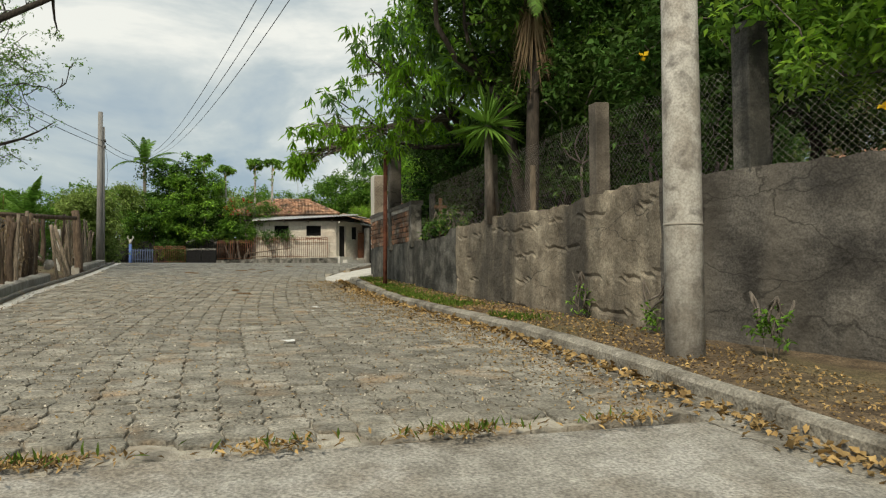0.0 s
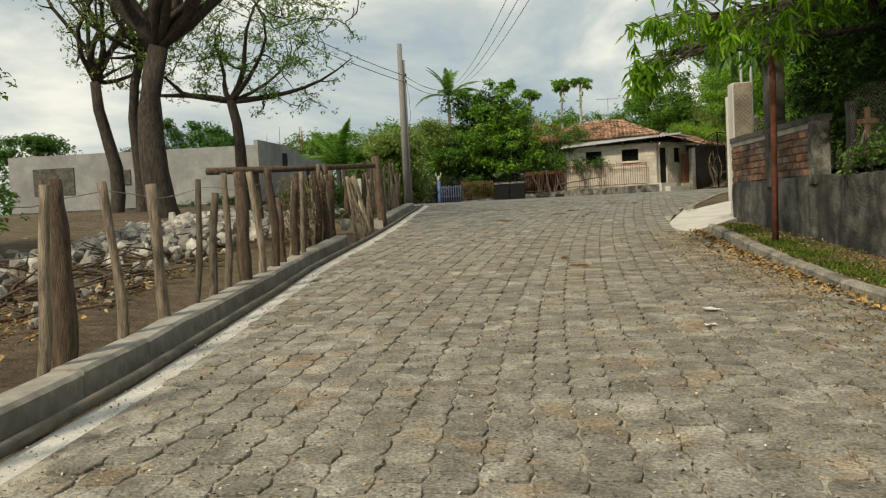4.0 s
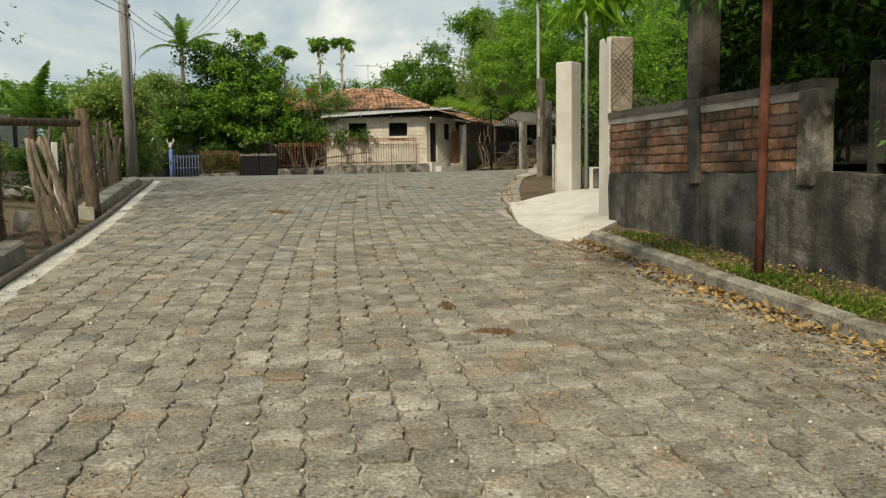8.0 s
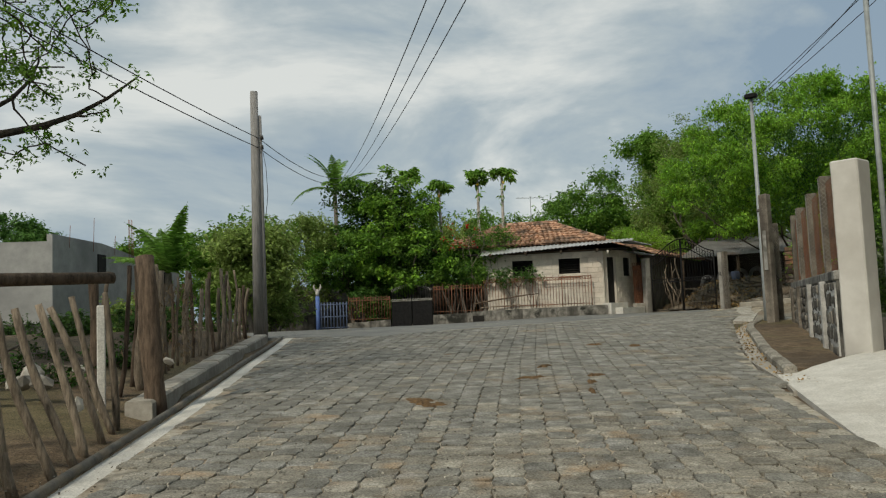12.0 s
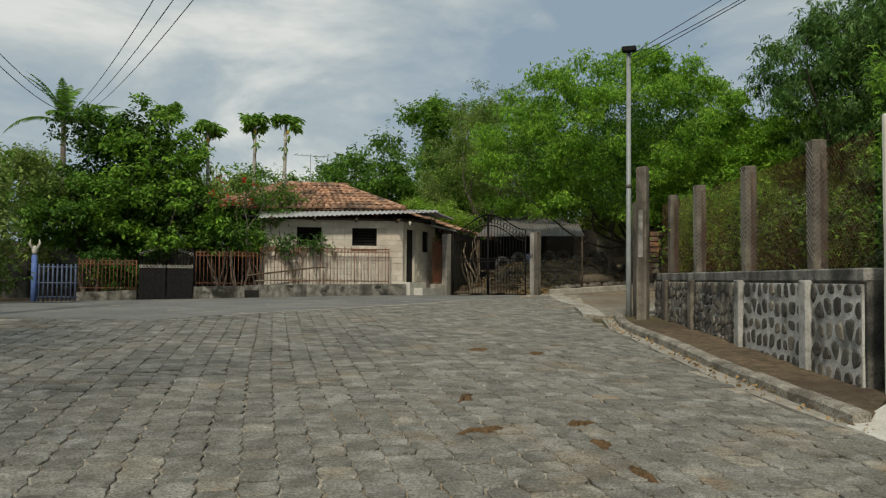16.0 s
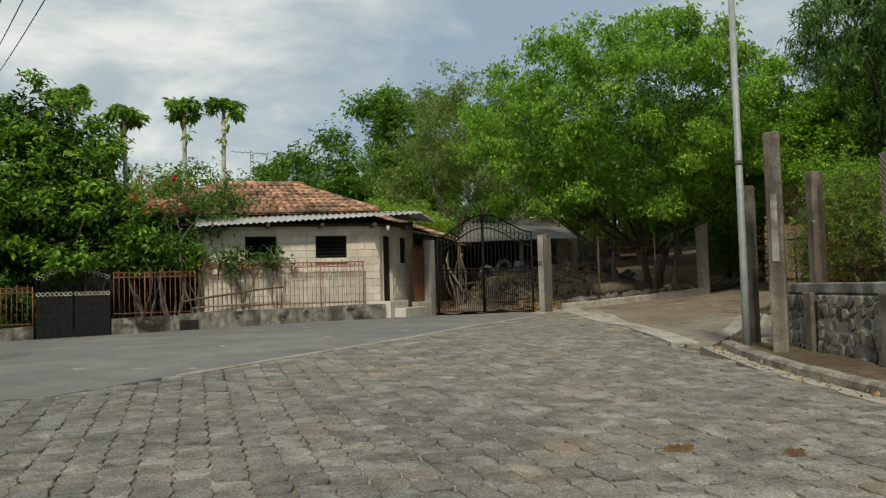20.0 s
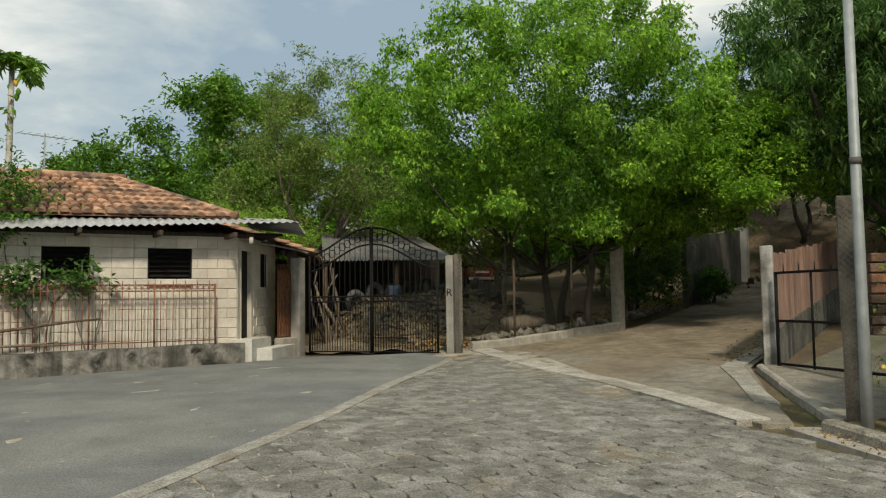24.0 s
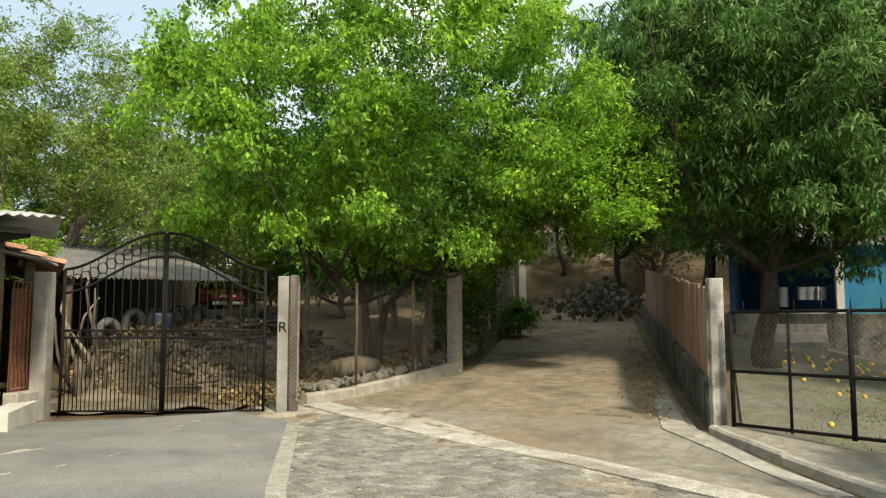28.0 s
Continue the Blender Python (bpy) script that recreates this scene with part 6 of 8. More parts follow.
for k, (y, w, h) in enumerate(((34.3, 0.5, 0.62), (33.5, 0.55, 0.4), (33.1, 0.3, 0.42))):
    V = [(33.95 + 0.05 * math.sin(i * 2.2) + 0.02 * j, y + w * (i / 6 - 0.5), 4.95 - h * j / 3) for j in range(4) for i in range(7)]
    F = [(j * 7 + i, j * 7 + i + 1, j * 7 + i + 8, j * 7 + i + 7) for j in range(3) for i in range(6)]
    raw("garment", V, F, M_CLOTH, cl1, smooth_shade=True)
# ---------------------------------------------------------------- grey block building across the lot
gb = thing("grey_building", "unfinished grey block building with roofless wall tops", "building")
GB1, GB2, GB3 = (-19.0, 46.2), (-6.3, 45.0), (-3.7, 57.5)
wall_poly("wall", [GB1, GB2], lambda s: 2.9, lambda s: 5.75, 0.2, M_GREYBLD, gb, side=1, rough=0)
wall_poly("wall", [GB2, GB3], lambda s: 2.9, lambda s: 6.0 - 0.09 * max(0, s - 4), 0.2, M_GREYBLD, gb, side=1, rough=0)
wall_poly("foundation", [(-19.0, 46.1), (-6.25, 44.9), (-3.6, 57.4)], lambda s: 1.8, lambda s: 2.92, 0.3, M_BLOCKGREY, gb, side=1, rough=0.02)
for u, z, w, h in ((0.18, 3.75, 2.1, 1.35), (0.46, 4.1, 0.75, 0.75)):
    boxp("window", M_STONEDARK, gb, GB1[0] + 12.7 * u, GB1[1] - 1.2 * u - 0.02, z, w, 0.06, h, -5.4, 0.01, "dark boarded window opening")
for u, z, w, h in ((0.30, 4.6, 0.7, 0.95), (0.62, 3.2, 0.9, 1.9), (0.85, 3.6, 0.5, 1.6)):
    boxp("window", M_DARK, gb, GB2[0] + 2.6 * u + 0.02, GB2[1] + 12.5 * u, z, 0.06, w, h, -11.7, 0.01, "dark opening")
for k in range(6):
    x, y = -6.0 + 0.35 * k * 1.1, 46 + 1.9 * k
    tube("rebar", [(x, y, 5.6), (x + 0.03, y, 6.4 + 0.5 * (k % 2))], 0.012, M_RUST, gb, 4)
for k in range(4):
    tube("rebar", [(-4.9 + 0.1 * (k % 2), 51 + 0.2 * (k // 2), 5.6), (-4.9 + 0.1 * (k % 2), 51 + 0.2 * (k // 2), 7.2)], 0.012, M_RUST, gb, 4)

# ---------------------------------------------------------------- trees and bushes
tree("tree", "dark-stemmed leafy tree at the bend of the wire fence", (27.2, 43.3, 3.0), [(-0.6, -0.6, 3.9, 2.2, 1.6, 1.2), (0.6, -0.8, 4.6, 2.0, 1.6, 1.2)], 26000, 0.105, L_BRIGHT, M_BARKDARK, 0.15, 2, 0.45, 0.4, 70, ratio=0.5, second=(L_FRESH, 0.5), inner=0.1)
tree("tree", "broad bright-green broadleaf tree with forked stems behind the wire fence", (23.5, 43.8, 2.85), [(-2.1, -1.3, 5.3, 5.0, 5.0, 2.9), (-5.3, -0.4, 4.2, 2.6, 2.6, 1.8), (1.0, -2.0, 4.7, 3.0, 2.8, 2.2), (-1.8, -1.5, 6.5, 3.2, 3.2, 1.8), (2.1, -6.1, 4.7, 2.3, 2.0, 1.6), (-4.4, -3.1, 3.2, 2.2, 1.8, 1.0), (0.0, -3.8, 3.4, 2.2, 1.6, 1.0), (0.9, -4.8, 3.4, 1.5, 1.3, 0.9), (-3.8, -2.4, 2.7, 1.6, 1.2, 0.7), (-1.8, -2.4, 2.8, 1.6, 1.2, 0.7), (-2.6, 1.6, 3.2, 1.8, 1.5, 0.9), (-3.2, 1.0, 2.65, 1.5, 1.2, 0.6)], 165000, 0.105, L_BRIGHT, M_BARKDARK, 0.14, 2, 0.40, 0.42, 330, ratio=0.5, old=L_DARK, second=(L_FRESH, 0.55), hollow=0.5, inner=0.1, limbs_n=14, droop=0.6)
tree("tree", "slender dark-stemmed tree beside the wire fence", (22.45, 41.95, 2.72), [(0.15, 0.8, 4.0, 2.6, 2.6, 1.6), (2.25, -0.1, 3.0, 1.9, 1.3, 1.0), (3.55, -0.2, 3.6, 1.6, 1.4, 1.1), (2.2, -2.6, 4.9, 2.0, 1.8, 1.3), (2.4, -3.7, 4.3, 1.5, 1.4, 1.0), (0.9, -4.0, 3.9, 1.6, 1.5, 0.9)], 78000, 0.105, L_BRIGHT, M_BARKDARK, 0.11, 1, 0.5, 0.4, 160, ratio=0.5, second=(L_FRESH, 0.5), inner=0.1)
tree("tree", "slim brown-stemmed young tree in the yard", (23.8, 45.6, 2.9), [(0, -0.2, 3.9, 1.6, 1.6, 1.1)], 9000, 0.12, L_FRESH, M_BARK, 0.085, 1, 0.6, 0.4, 40, ratio=0.5, second=(L_MID, 0.4), inner=0.1)
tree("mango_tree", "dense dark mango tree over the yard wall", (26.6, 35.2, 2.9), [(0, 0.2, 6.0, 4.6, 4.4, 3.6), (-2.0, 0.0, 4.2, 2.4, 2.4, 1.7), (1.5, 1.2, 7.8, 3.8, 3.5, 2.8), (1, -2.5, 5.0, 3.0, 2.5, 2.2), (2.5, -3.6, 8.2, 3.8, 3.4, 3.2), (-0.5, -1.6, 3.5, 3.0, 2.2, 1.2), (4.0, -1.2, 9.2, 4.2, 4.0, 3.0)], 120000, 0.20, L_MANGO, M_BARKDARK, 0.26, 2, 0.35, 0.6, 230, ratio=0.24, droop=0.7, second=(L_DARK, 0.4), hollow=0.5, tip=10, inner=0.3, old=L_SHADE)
tree("mango_tree", "tall dark mango tree on the slope", (34.5, 36.4, 3.6), [(0, 0, 7.0, 5.2, 4.0, 4.0), (2, 3, 8.0, 4.0, 4.0, 3.4)], 20000, 0.26, L_MANGO, M_BARKDARK, 0.25, 1, 0.4, 0.75, 90, ratio=0.28, droop=0.6, tip=8)
# trees behind the house
tree("tree", "round mid-green tree beyond the house roof", (20.2, 61.8, 2.4), [(0, 0, 5.8, 3.0, 3.0, 3.0), (-2.2, 0, 4.2, 2.6, 2.4, 2.4), (2.0, 0, 4.6, 2.4, 2.4, 2.4)], 32000, 0.23, L_MID, M_BARK, 0.22, 1, 0.4, 0.7, 80, second=(L_DARK, 0.3))
tree("tree", "tall broad-leaved green tree beyond the house roof", (26.0, 61.0, 2.4), [(0, 0, 7.6, 3.6, 3.4, 3.6), (-2.2, 0, 9.4, 1.6, 1.8, 1.7), (1, 0, 4.5, 4.0, 3.0, 3.0)], 38000, 0.24, L_MID, M_BARK, 0.22, 1, 0.4, 0.75, 95)
tree("tree", "feathery olive-green tree near the iron gate", (23.0, 52.8, 2.6), [(0, 0, 7.0, 3.2, 2.8, 3.0), (1.6, -1, 5.4, 3.2, 2.4, 2.6), (-2.4, 0.5, 5.2, 2.2, 2.2, 2.0)], 62000, 0.10, L_OLIVE, M_BARK, 0.2, 1, 0.4, 0.4, 210, hollow=0.3, inner=0.1, second=(L_FRESH, 0.12), limbs_n=12, twig_r=0.01)
tree("tree", "leafy tree beside the lane wall", (30.5, 46.5, 3.0), [(0, 0, 4.2, 3.6, 2.6, 2.6)], 12000, 0.24, L_MID, M_BARK, 0.14, 2, 0.4, 0.6, 60, second=(L_DARK, 0.4))
tree("tree", "leafy tree in the yard by the lean-to", (35.5, 50.5, 3.4), [(0, 0, 5.0, 4.2, 3.6, 3.4)], 12000, 0.30, L_DARK, M_BARK, 0.16, 1, 0.4, 0.7, 60)
tree("tree", "leafy tree in the yard by the lean-to", (41.5, 48.0, 3.8), [(0, 0, 4.6, 3.6, 3.6, 3.0)], 10000, 0.30, L_OLIVE, M_BARK, 0.16, 1, 0.4, 0.7, 60)
tree("tree", "low bright shrubby tree by the iron gate", (18.6, 50.0, 2.4), [(0, 0, 2.9, 1.2, 1.2, 0.7), (-0.8, 0.8, 3.5, 1.3, 1.1, 0.5)], 16000, 0.085, L_BRIGHT, M_BARK, 0.06, 3, 0.5, 0.35, 60, second=(L_OLIVE, 0.4))
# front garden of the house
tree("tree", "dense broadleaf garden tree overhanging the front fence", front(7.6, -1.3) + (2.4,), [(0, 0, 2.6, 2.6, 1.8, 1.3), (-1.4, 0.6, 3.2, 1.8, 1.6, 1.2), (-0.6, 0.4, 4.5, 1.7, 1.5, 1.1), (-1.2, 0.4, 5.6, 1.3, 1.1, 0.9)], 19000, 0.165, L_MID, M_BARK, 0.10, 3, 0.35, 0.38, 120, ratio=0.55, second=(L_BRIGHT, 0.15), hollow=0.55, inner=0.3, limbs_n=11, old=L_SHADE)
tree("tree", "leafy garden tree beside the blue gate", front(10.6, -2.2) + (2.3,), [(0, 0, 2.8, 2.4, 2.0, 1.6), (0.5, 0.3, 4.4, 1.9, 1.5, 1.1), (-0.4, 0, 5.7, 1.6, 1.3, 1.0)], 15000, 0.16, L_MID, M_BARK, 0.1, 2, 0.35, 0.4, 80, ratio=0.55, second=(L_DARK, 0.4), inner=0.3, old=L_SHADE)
bgv = tree("bougainvillea", "straggling garden shrub with red flowers by the eave", front(5.5, -0.6) + (2.55,), [(0, 0, 1.9, 1.4, 0.7, 0.6), (0.7, 0.2, 2.2, 1.5, 0.8, 0.9), (0.8, 0.2, 3.0, 1.2, 0.8, 0.6)], 4800, 0.10, L_DARK, M_BARK, 0.04, 5, 0.45, 0.35, 40, ratio=0.5, second=(L_MID, 0.4), category="shrub")
for k in range(9):
    c = Vector((*front(5.7 + random.uniform(-0.7, 0.7), -0.1), 5.5 + random.uniform(-0.3, 0.75)))
    leaf_mesh("flower", [tuple(c + Vector((random.gauss(0, 0.10), random.gauss(0, 0.08), random.gauss(0, 0.09)))) for _ in range(9)], 0.09, L_RED, bgv, 0.9)
tree("shrub", "airy garden shrub reaching over the eave with thin stems", front(4.9, -0.5) + (2.5,), [(0.1, 0, 2.0, 1.1, 0.5, 0.7), (0.6, 0.1, 2.9, 1.3, 0.6, 0.7), (0.2, 0.1, 3.6, 1.0, 0.6, 0.5)], 4600, 0.085, L_MID, M_BARK, 0.03, 5, 0.55, 0.3, 60, ratio=0.5, category="shrub", second=(L_DARK, 0.4), inner=0.04)
tree("climbing_shrub", "leafy climber hanging over the front fence", front(3.7, -0.1) + (2.75,), [(0, 0, 1.3, 0.85, 0.22, 0.32)], 650, 0.12, L_DARK, M_BARK, 0.02, 3, 0.6, 0.2, 22, ratio=0.5, category="shrub", inner=0)
tree("climbing_shrub", "thin leafy climber reaching the window", front(2.9, -0.1) + (2.75,), [(0, 0, 1.35, 0.5, 0.18, 0.3)], 300, 0.12, L_DARK, M_BARK, 0.016, 2, 0.6, 0.18, 14, ratio=0.5, category="shrub", inner=0)
tree("shrub", "straggling dark shrub on bare stems above the front fence", front(4.7, -0.6) + (2.5,), [(0, 0, 1.9, 1.0, 0.6, 0.7)], 2400, 0.12, L_MID, M_BARK, 0.03, 5, 0.6, 0.3, 34, ratio=0.5, category="shrub", second=(L_DARK, 0.4), inner=0.05)
tree("shrub", "dark leafy shrub on bare stems behind the front fence", front(6.2, -0.8) + (2.45,), [(0, 0, 2.0, 1.2, 0.7, 0.7)], 3200, 0.13, L_MID, M_BARK, 0.035, 5, 0.6, 0.3, 40, ratio=0.5, category="shrub", second=(L_DARK, 0.4), inner=0.05)
shrub("shrub", "dark leafy shrub behind the black gate", *front(9.6, -0.9), 2.2, 1.0, 1.9, 3200, 0.14, L_DARK, z=2.2)


def papaya(label, x, y, z, h, lean):
    t = thing("papaya_tree", label, "papaya tree", group="papaya trees in the garden")
    top = Vector((x + lean, y, z + h))
    tube("trunk", [Vector((x, y, z)).lerp(top, k / 6) + Vector((lean * 0.25 * math.sin(k / 6 * math.pi), 0, 0)) for k in range(7)], [0.085 - 0.005 * k for k in range(7)], M_POLECONC, t, 8)
    chunks, pts = [], []
    for k in range(15):
        a, p = k * 2.4, random.uniform(-0.25, 1.15)
        L = random.uniform(0.32, 0.52)
        e = top + Vector((math.cos(a) * math.cos(p), math.sin(a) * math.cos(p), math.sin(p))) * L
        chunks.append(tube_data([top, top.lerp(e, 0.6) + Vector((0, 0, 0.08)), e], [0.014, 0.01, 0.007], 4))
        pts += [tuple(e + Vector((random.gauss(0, 0.07), random.gauss(0, 0.07), random.gauss(0, 0.03)))) for _ in range(34)]
    for k in range(1):
        e = top + Vector((random.uniform(-0.25, 0.25), random.uniform(-0.2, 0.2), -random.uniform(0.5, 0.9)))
        pts += [tuple(e + Vector((random.gauss(0, 0.05), random.gauss(0, 0.05), random.gauss(0, 0.15)))) for _ in range(14)]
    v, f = merge(chunks)
    raw("leaf_stalks", v, f, L_OLIVE, t)
    leaf_mesh("crown", pts, 0.25, L_MID, t, 0.4, 0.55)
    for k in range(4):
        q = top + Vector((random.uniform(-0.12, 0.12), random.uniform(-0.12, 0.12), -0.2 - 0.1 * k))
        tube("fruit", [q, q - Vector((0, 0, 0.07)), q - Vector((0, 0, 0.17))], [0.02, 0.06, 0.02], M_MANGOFRUIT if k == 0 else L_MID, t, 7)


papaya("tall slim papaya tree behind the garden", 8.6, 49.4, 2.4, 5.7, -0.35)
papaya("tall slim papaya tree behind the garden", 10.15, 50.4, 2.4, 6.35, 0.1)
papaya("tall slim papaya tree with yellow fruit", 10.9, 49.5, 2.4, 6.3, 0.25)
papaya("leaning papaya tree behind the garden", 7.0, 51.5, 2.4, 6.6, 0.3)
for x, y, h in ((9.0, 53.0, 5.6), (10.9, 55.0, 6.0)):
    tree("tree", "narrow drooping tree behind the house", (x, y, 2.4), [(0, 0, h * 0.62, 0.8, 0.8, h * 0.3)], 1600, 0.24, L_OLIVE, M_BARK, 0.07, 1, 0.5, 0.35, 22, droop=0.9, ratio=0.3)
tree("tree", "tree seen over the house roof", (12.5, 58.0, 2.4), [(0, 0, 3.9, 3.4, 2.6, 1.7)], 6000, 0.24, L_MID, M_BARK, 0.12, 1, 0.45, 0.7, 40)
palm("coconut palm rising behind the garden trees", 5.0, 60.0, 2.2, 7.6, 14, 2.9, L_PALM, width=0.4, lean=-0.6, up=1.5, low=0.45, sag=(0.9, 1.7))
palm("short bright palm beyond the stick fence", -2.3, 43.0, 2.0, 2.4, 18, 2.4, L_PALM, width=0.4, lean=0.1, up=1.5, low=0.55, sag=(0.5, 1.1))
# background left
for x, y, h, w, n, m_ in ((0.4, 41.8, 3.8, 2.4, 6500, L_OLIVE), (0.2, 44.5, 4.2, 3.6, 6500, L_MID), (1.8, 52.0, 5.4, 5.0, 8000, L_OLIVE), (-5.0, 66, 6.5, 8, 8000, L_MID), (-14, 60, 7.2, 8, 9000, L_DARK), (-24, 58, 7.0, 9, 9000, L_DARK), (6, 68, 6.5, 7, 8000, L_MID), (10, 74, 7.5, 8, 8000, L_MID)):
    tree("tree", "leafy green tree at the far end of the street", (x, y, G(x, y) - 0.1), [(0, 0, h * 0.6, w / 2, w / 2, h * 0.42), (w * 0.2, 0, h * 0.8, w * 0.3, w * 0.3, h * 0.2)], int(n * 1.7), 0.17 if y < 55 else 0.25, m_, M_BARK, 0.1, 1, 0.4, 0.55, 45)
for x, y, w, h, m_ in ((0.2, 46.0, 3.0, 2.6, L_MID), (0.4, 48.6, 2.6, 3.2, L_DARK), (5.4, 49.9, 2.4, 3.4, L_MID), (-1.6, 47.0, 3.0, 2.2, L_DARK), (-3.4, 44.6, 2.4, 1.8, L_OLIVE), (1.2, 44.2, 2.0, 1.9, L_OLIVE)):
    shrub("bush", "dense leafy bush beyond the street end", x, y, w, w * 0.8, h, 2600, 0.17, m_, clumps=34)
# dark bushes added to stand for the trees' shade on the lot
for x, y, w, h in ((-9.5, 42.6, 2.6, 0.9), (-6.9, 42.0, 2.4, 1.0), (-4.6, 41.2, 2.4, 1.0), (-2.6, 39.2, 2.0, 1.1), (-1.6, 36.5, 1.6, 1.0), (-1.2, 33.5, 1.4, 0.9), (-3.4, 35.5, 2.2, 0.9), (-6.0, 37.0, 2.6, 0.9)):
    shrub("low_bush", "low undergrowth at the back of the lot, darkened for tree shade", x, y, w, w * 0.8, h, 1600, 0.11, L_SHADE, clumps=26, second=(L_DARK, 0.3))
# more added weeds, their dark leaves carrying the tree shade
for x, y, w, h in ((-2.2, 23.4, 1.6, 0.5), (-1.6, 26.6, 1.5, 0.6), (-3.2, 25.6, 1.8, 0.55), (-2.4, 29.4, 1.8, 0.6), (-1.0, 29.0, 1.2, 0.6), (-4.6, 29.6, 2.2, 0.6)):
    shrub("low_bush", "low weeds added in the lot, darkened for tree shade", x, y, w, w * 0.8, h, 1000, 0.08, L_SHADE, clumps=22, second=(L_DARK, 0.3))
# sparse trees in the open lot
tree("tree", "massive dark-trunked tree with sparse small leaves", (-5.2, 25.0, 1.7), [(0.5, 0, 9.5, 6.0, 5.0, 3.6), (-3, 0, 8.0, 4.0, 4.0, 2.6), (3.2, 0.5, 6.4, 3.0, 2.6, 2.0)], 20000, 0.085, L_MID, M_BARKDARK, 0.40, 1, 0.60, 0.3, 300, ratio=0.5, hollow=0.3, twig_r=0.016, inner=0, limbs_n=15)
for x, y, k in ((-7.9, 28.6, 0.24), (-7.0, 28.2, 0.2)):
    tree("tree", "upright dark-barked tree with thin young foliage in the lot", (x, y, 1.7), [(0, 0, 8.6, 3.0, 2.6, 2.6), (0.2, 0, 6.0, 2.0, 1.8, 1.6)], 9000, 0.085, L_OLIVE, M_BARKDARK, k, 1, 0.7, 0.3, 200, ratio=0.5, hollow=0.2, twig_r=0.014, inner=0, limbs_n=13, lean=(0.4 if k < 0.22 else -0.2, 0))
tree("tree", "gnarled tree with fine young leaves in the lot", (-4.2, 28.4, 1.8), [(0.6, 0, 6.2, 3.0, 2.8, 2.6), (2.0, 0, 4.4, 1.8, 1.6, 1.4), (-1.5, 0, 5.4, 2.2, 2.2, 1.6)], 16800, 0.085, L_MID, M_BARKDARK, 0.22, 1, 0.62, 0.3, 300, ratio=0.5, hollow=0.2, twig_r=0.012, inner=0)
shrub("bush", "leafy green bush at the edge of the lot", -6.5, 16.3, 2.6, 2.6, 3.9, 9000, 0.12, L_MID, z=1.5)
shrub("bush", "low dark bush in the dry lot", -4.6, 10.2, 1.6, 1.4, 1.0, 1800, 0.12, L_DARK, z=1.1)
# green above the stone wall
tv = [(9.6, -4.0), (7.6, 1.8), (6.6, 4.1), (5.62, 6.4), (6.07, 8.7), (6.95, 15.6), (7.55, 20.4)]
terr_r = [(40, -4), (40, 1.8), (40, 4.1), (40, 6.4), (40, 8.7), (40, 15.6), (40, 19.5)]
V, F = [], []
for i, (a, b) in enumerate(zip(tv, terr_r)):
    for j in range(14):
        u = (j / 13) ** 2
        x, y = a[0] + (b[0] - a[0]) * u, a[1] + (b[1] - a[1]) * u
        V.append((x, y, 2.42 + 2.2 * smooth(9, 30, x) + 0.05 * noise.noise((x, y, 0))))
for i in range(len(tv) - 1):
    for j in range(13):
        q = i * 14 + j
        F.append((q, q + 1, q + 15, q + 14))
for i in (0, len(tv) - 1):
    o = len(V)
    V += [(V[i * 14 + j][0], V[i * 14 + j][1], V[i * 14 + j][2] - 3.0) for j in range(14)]
    F += [(i * 14 + j, i * 14 + j + 1, o + j + 1, o + j) for j in range(13)]
tagged(raw("ground_terrace", V, F, M_SOIL, smooth_shade=True), "raised earth terrace behind the stone wall", "ground", kind="structure")
over = tree("mango_tree", "mango tree with bright young leaves overhanging the wall", (8.6, 16.8, 2.4), [(0.2, 0, 4.4, 2.8, 3.2, 2.4), (-1.9, 0.2, 3.2, 1.6, 2.2, 1.3), (-0.8, -3.0, 3.8, 2.2, 2.2, 1.9), (1.5, 0, 6.2, 3.0, 3.2, 2.0), (-2.6, -1.0, 4.6, 1.2, 1.6, 1.0)], 13000, 0.27, L_MANGO, M_BARKDARK, 0.16, 1, 0.45, 0.5, 95, ratio=0.26, droop=0.8, second=(L_YOUNG, 0.45), limbs_n=12, hollow=0.55, inner=0.06, tip=10)
sprays(over, (8.0, 16.4, 5.3), [(4.45, 15.8, 4.45, 0.65, 0.9, 0.5), (5.3, 15.6, 4.55, 0.7, 1.1, 0.5), (4.15, 16.0, 3.95, 0.35, 0.45, 0.28), (6.2, 15.4, 4.7, 0.7, 1.2, 0.6), (5.6, 14.6, 5.6, 0.9, 1.4, 0.8)], 130, 12, 0.23, L_YOUNG, 0.21)
# shade behind the wall is put into this tree's leaf colour
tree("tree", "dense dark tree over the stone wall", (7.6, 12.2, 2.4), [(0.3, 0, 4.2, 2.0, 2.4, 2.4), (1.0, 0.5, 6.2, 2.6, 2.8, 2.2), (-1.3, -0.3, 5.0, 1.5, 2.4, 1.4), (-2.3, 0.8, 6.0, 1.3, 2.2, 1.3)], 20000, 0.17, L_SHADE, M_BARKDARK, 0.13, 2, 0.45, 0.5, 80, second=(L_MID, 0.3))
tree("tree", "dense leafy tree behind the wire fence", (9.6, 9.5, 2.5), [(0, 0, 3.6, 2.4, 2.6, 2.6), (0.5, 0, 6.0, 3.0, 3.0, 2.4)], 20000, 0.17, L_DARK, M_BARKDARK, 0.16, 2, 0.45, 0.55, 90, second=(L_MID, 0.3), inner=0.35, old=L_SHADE)
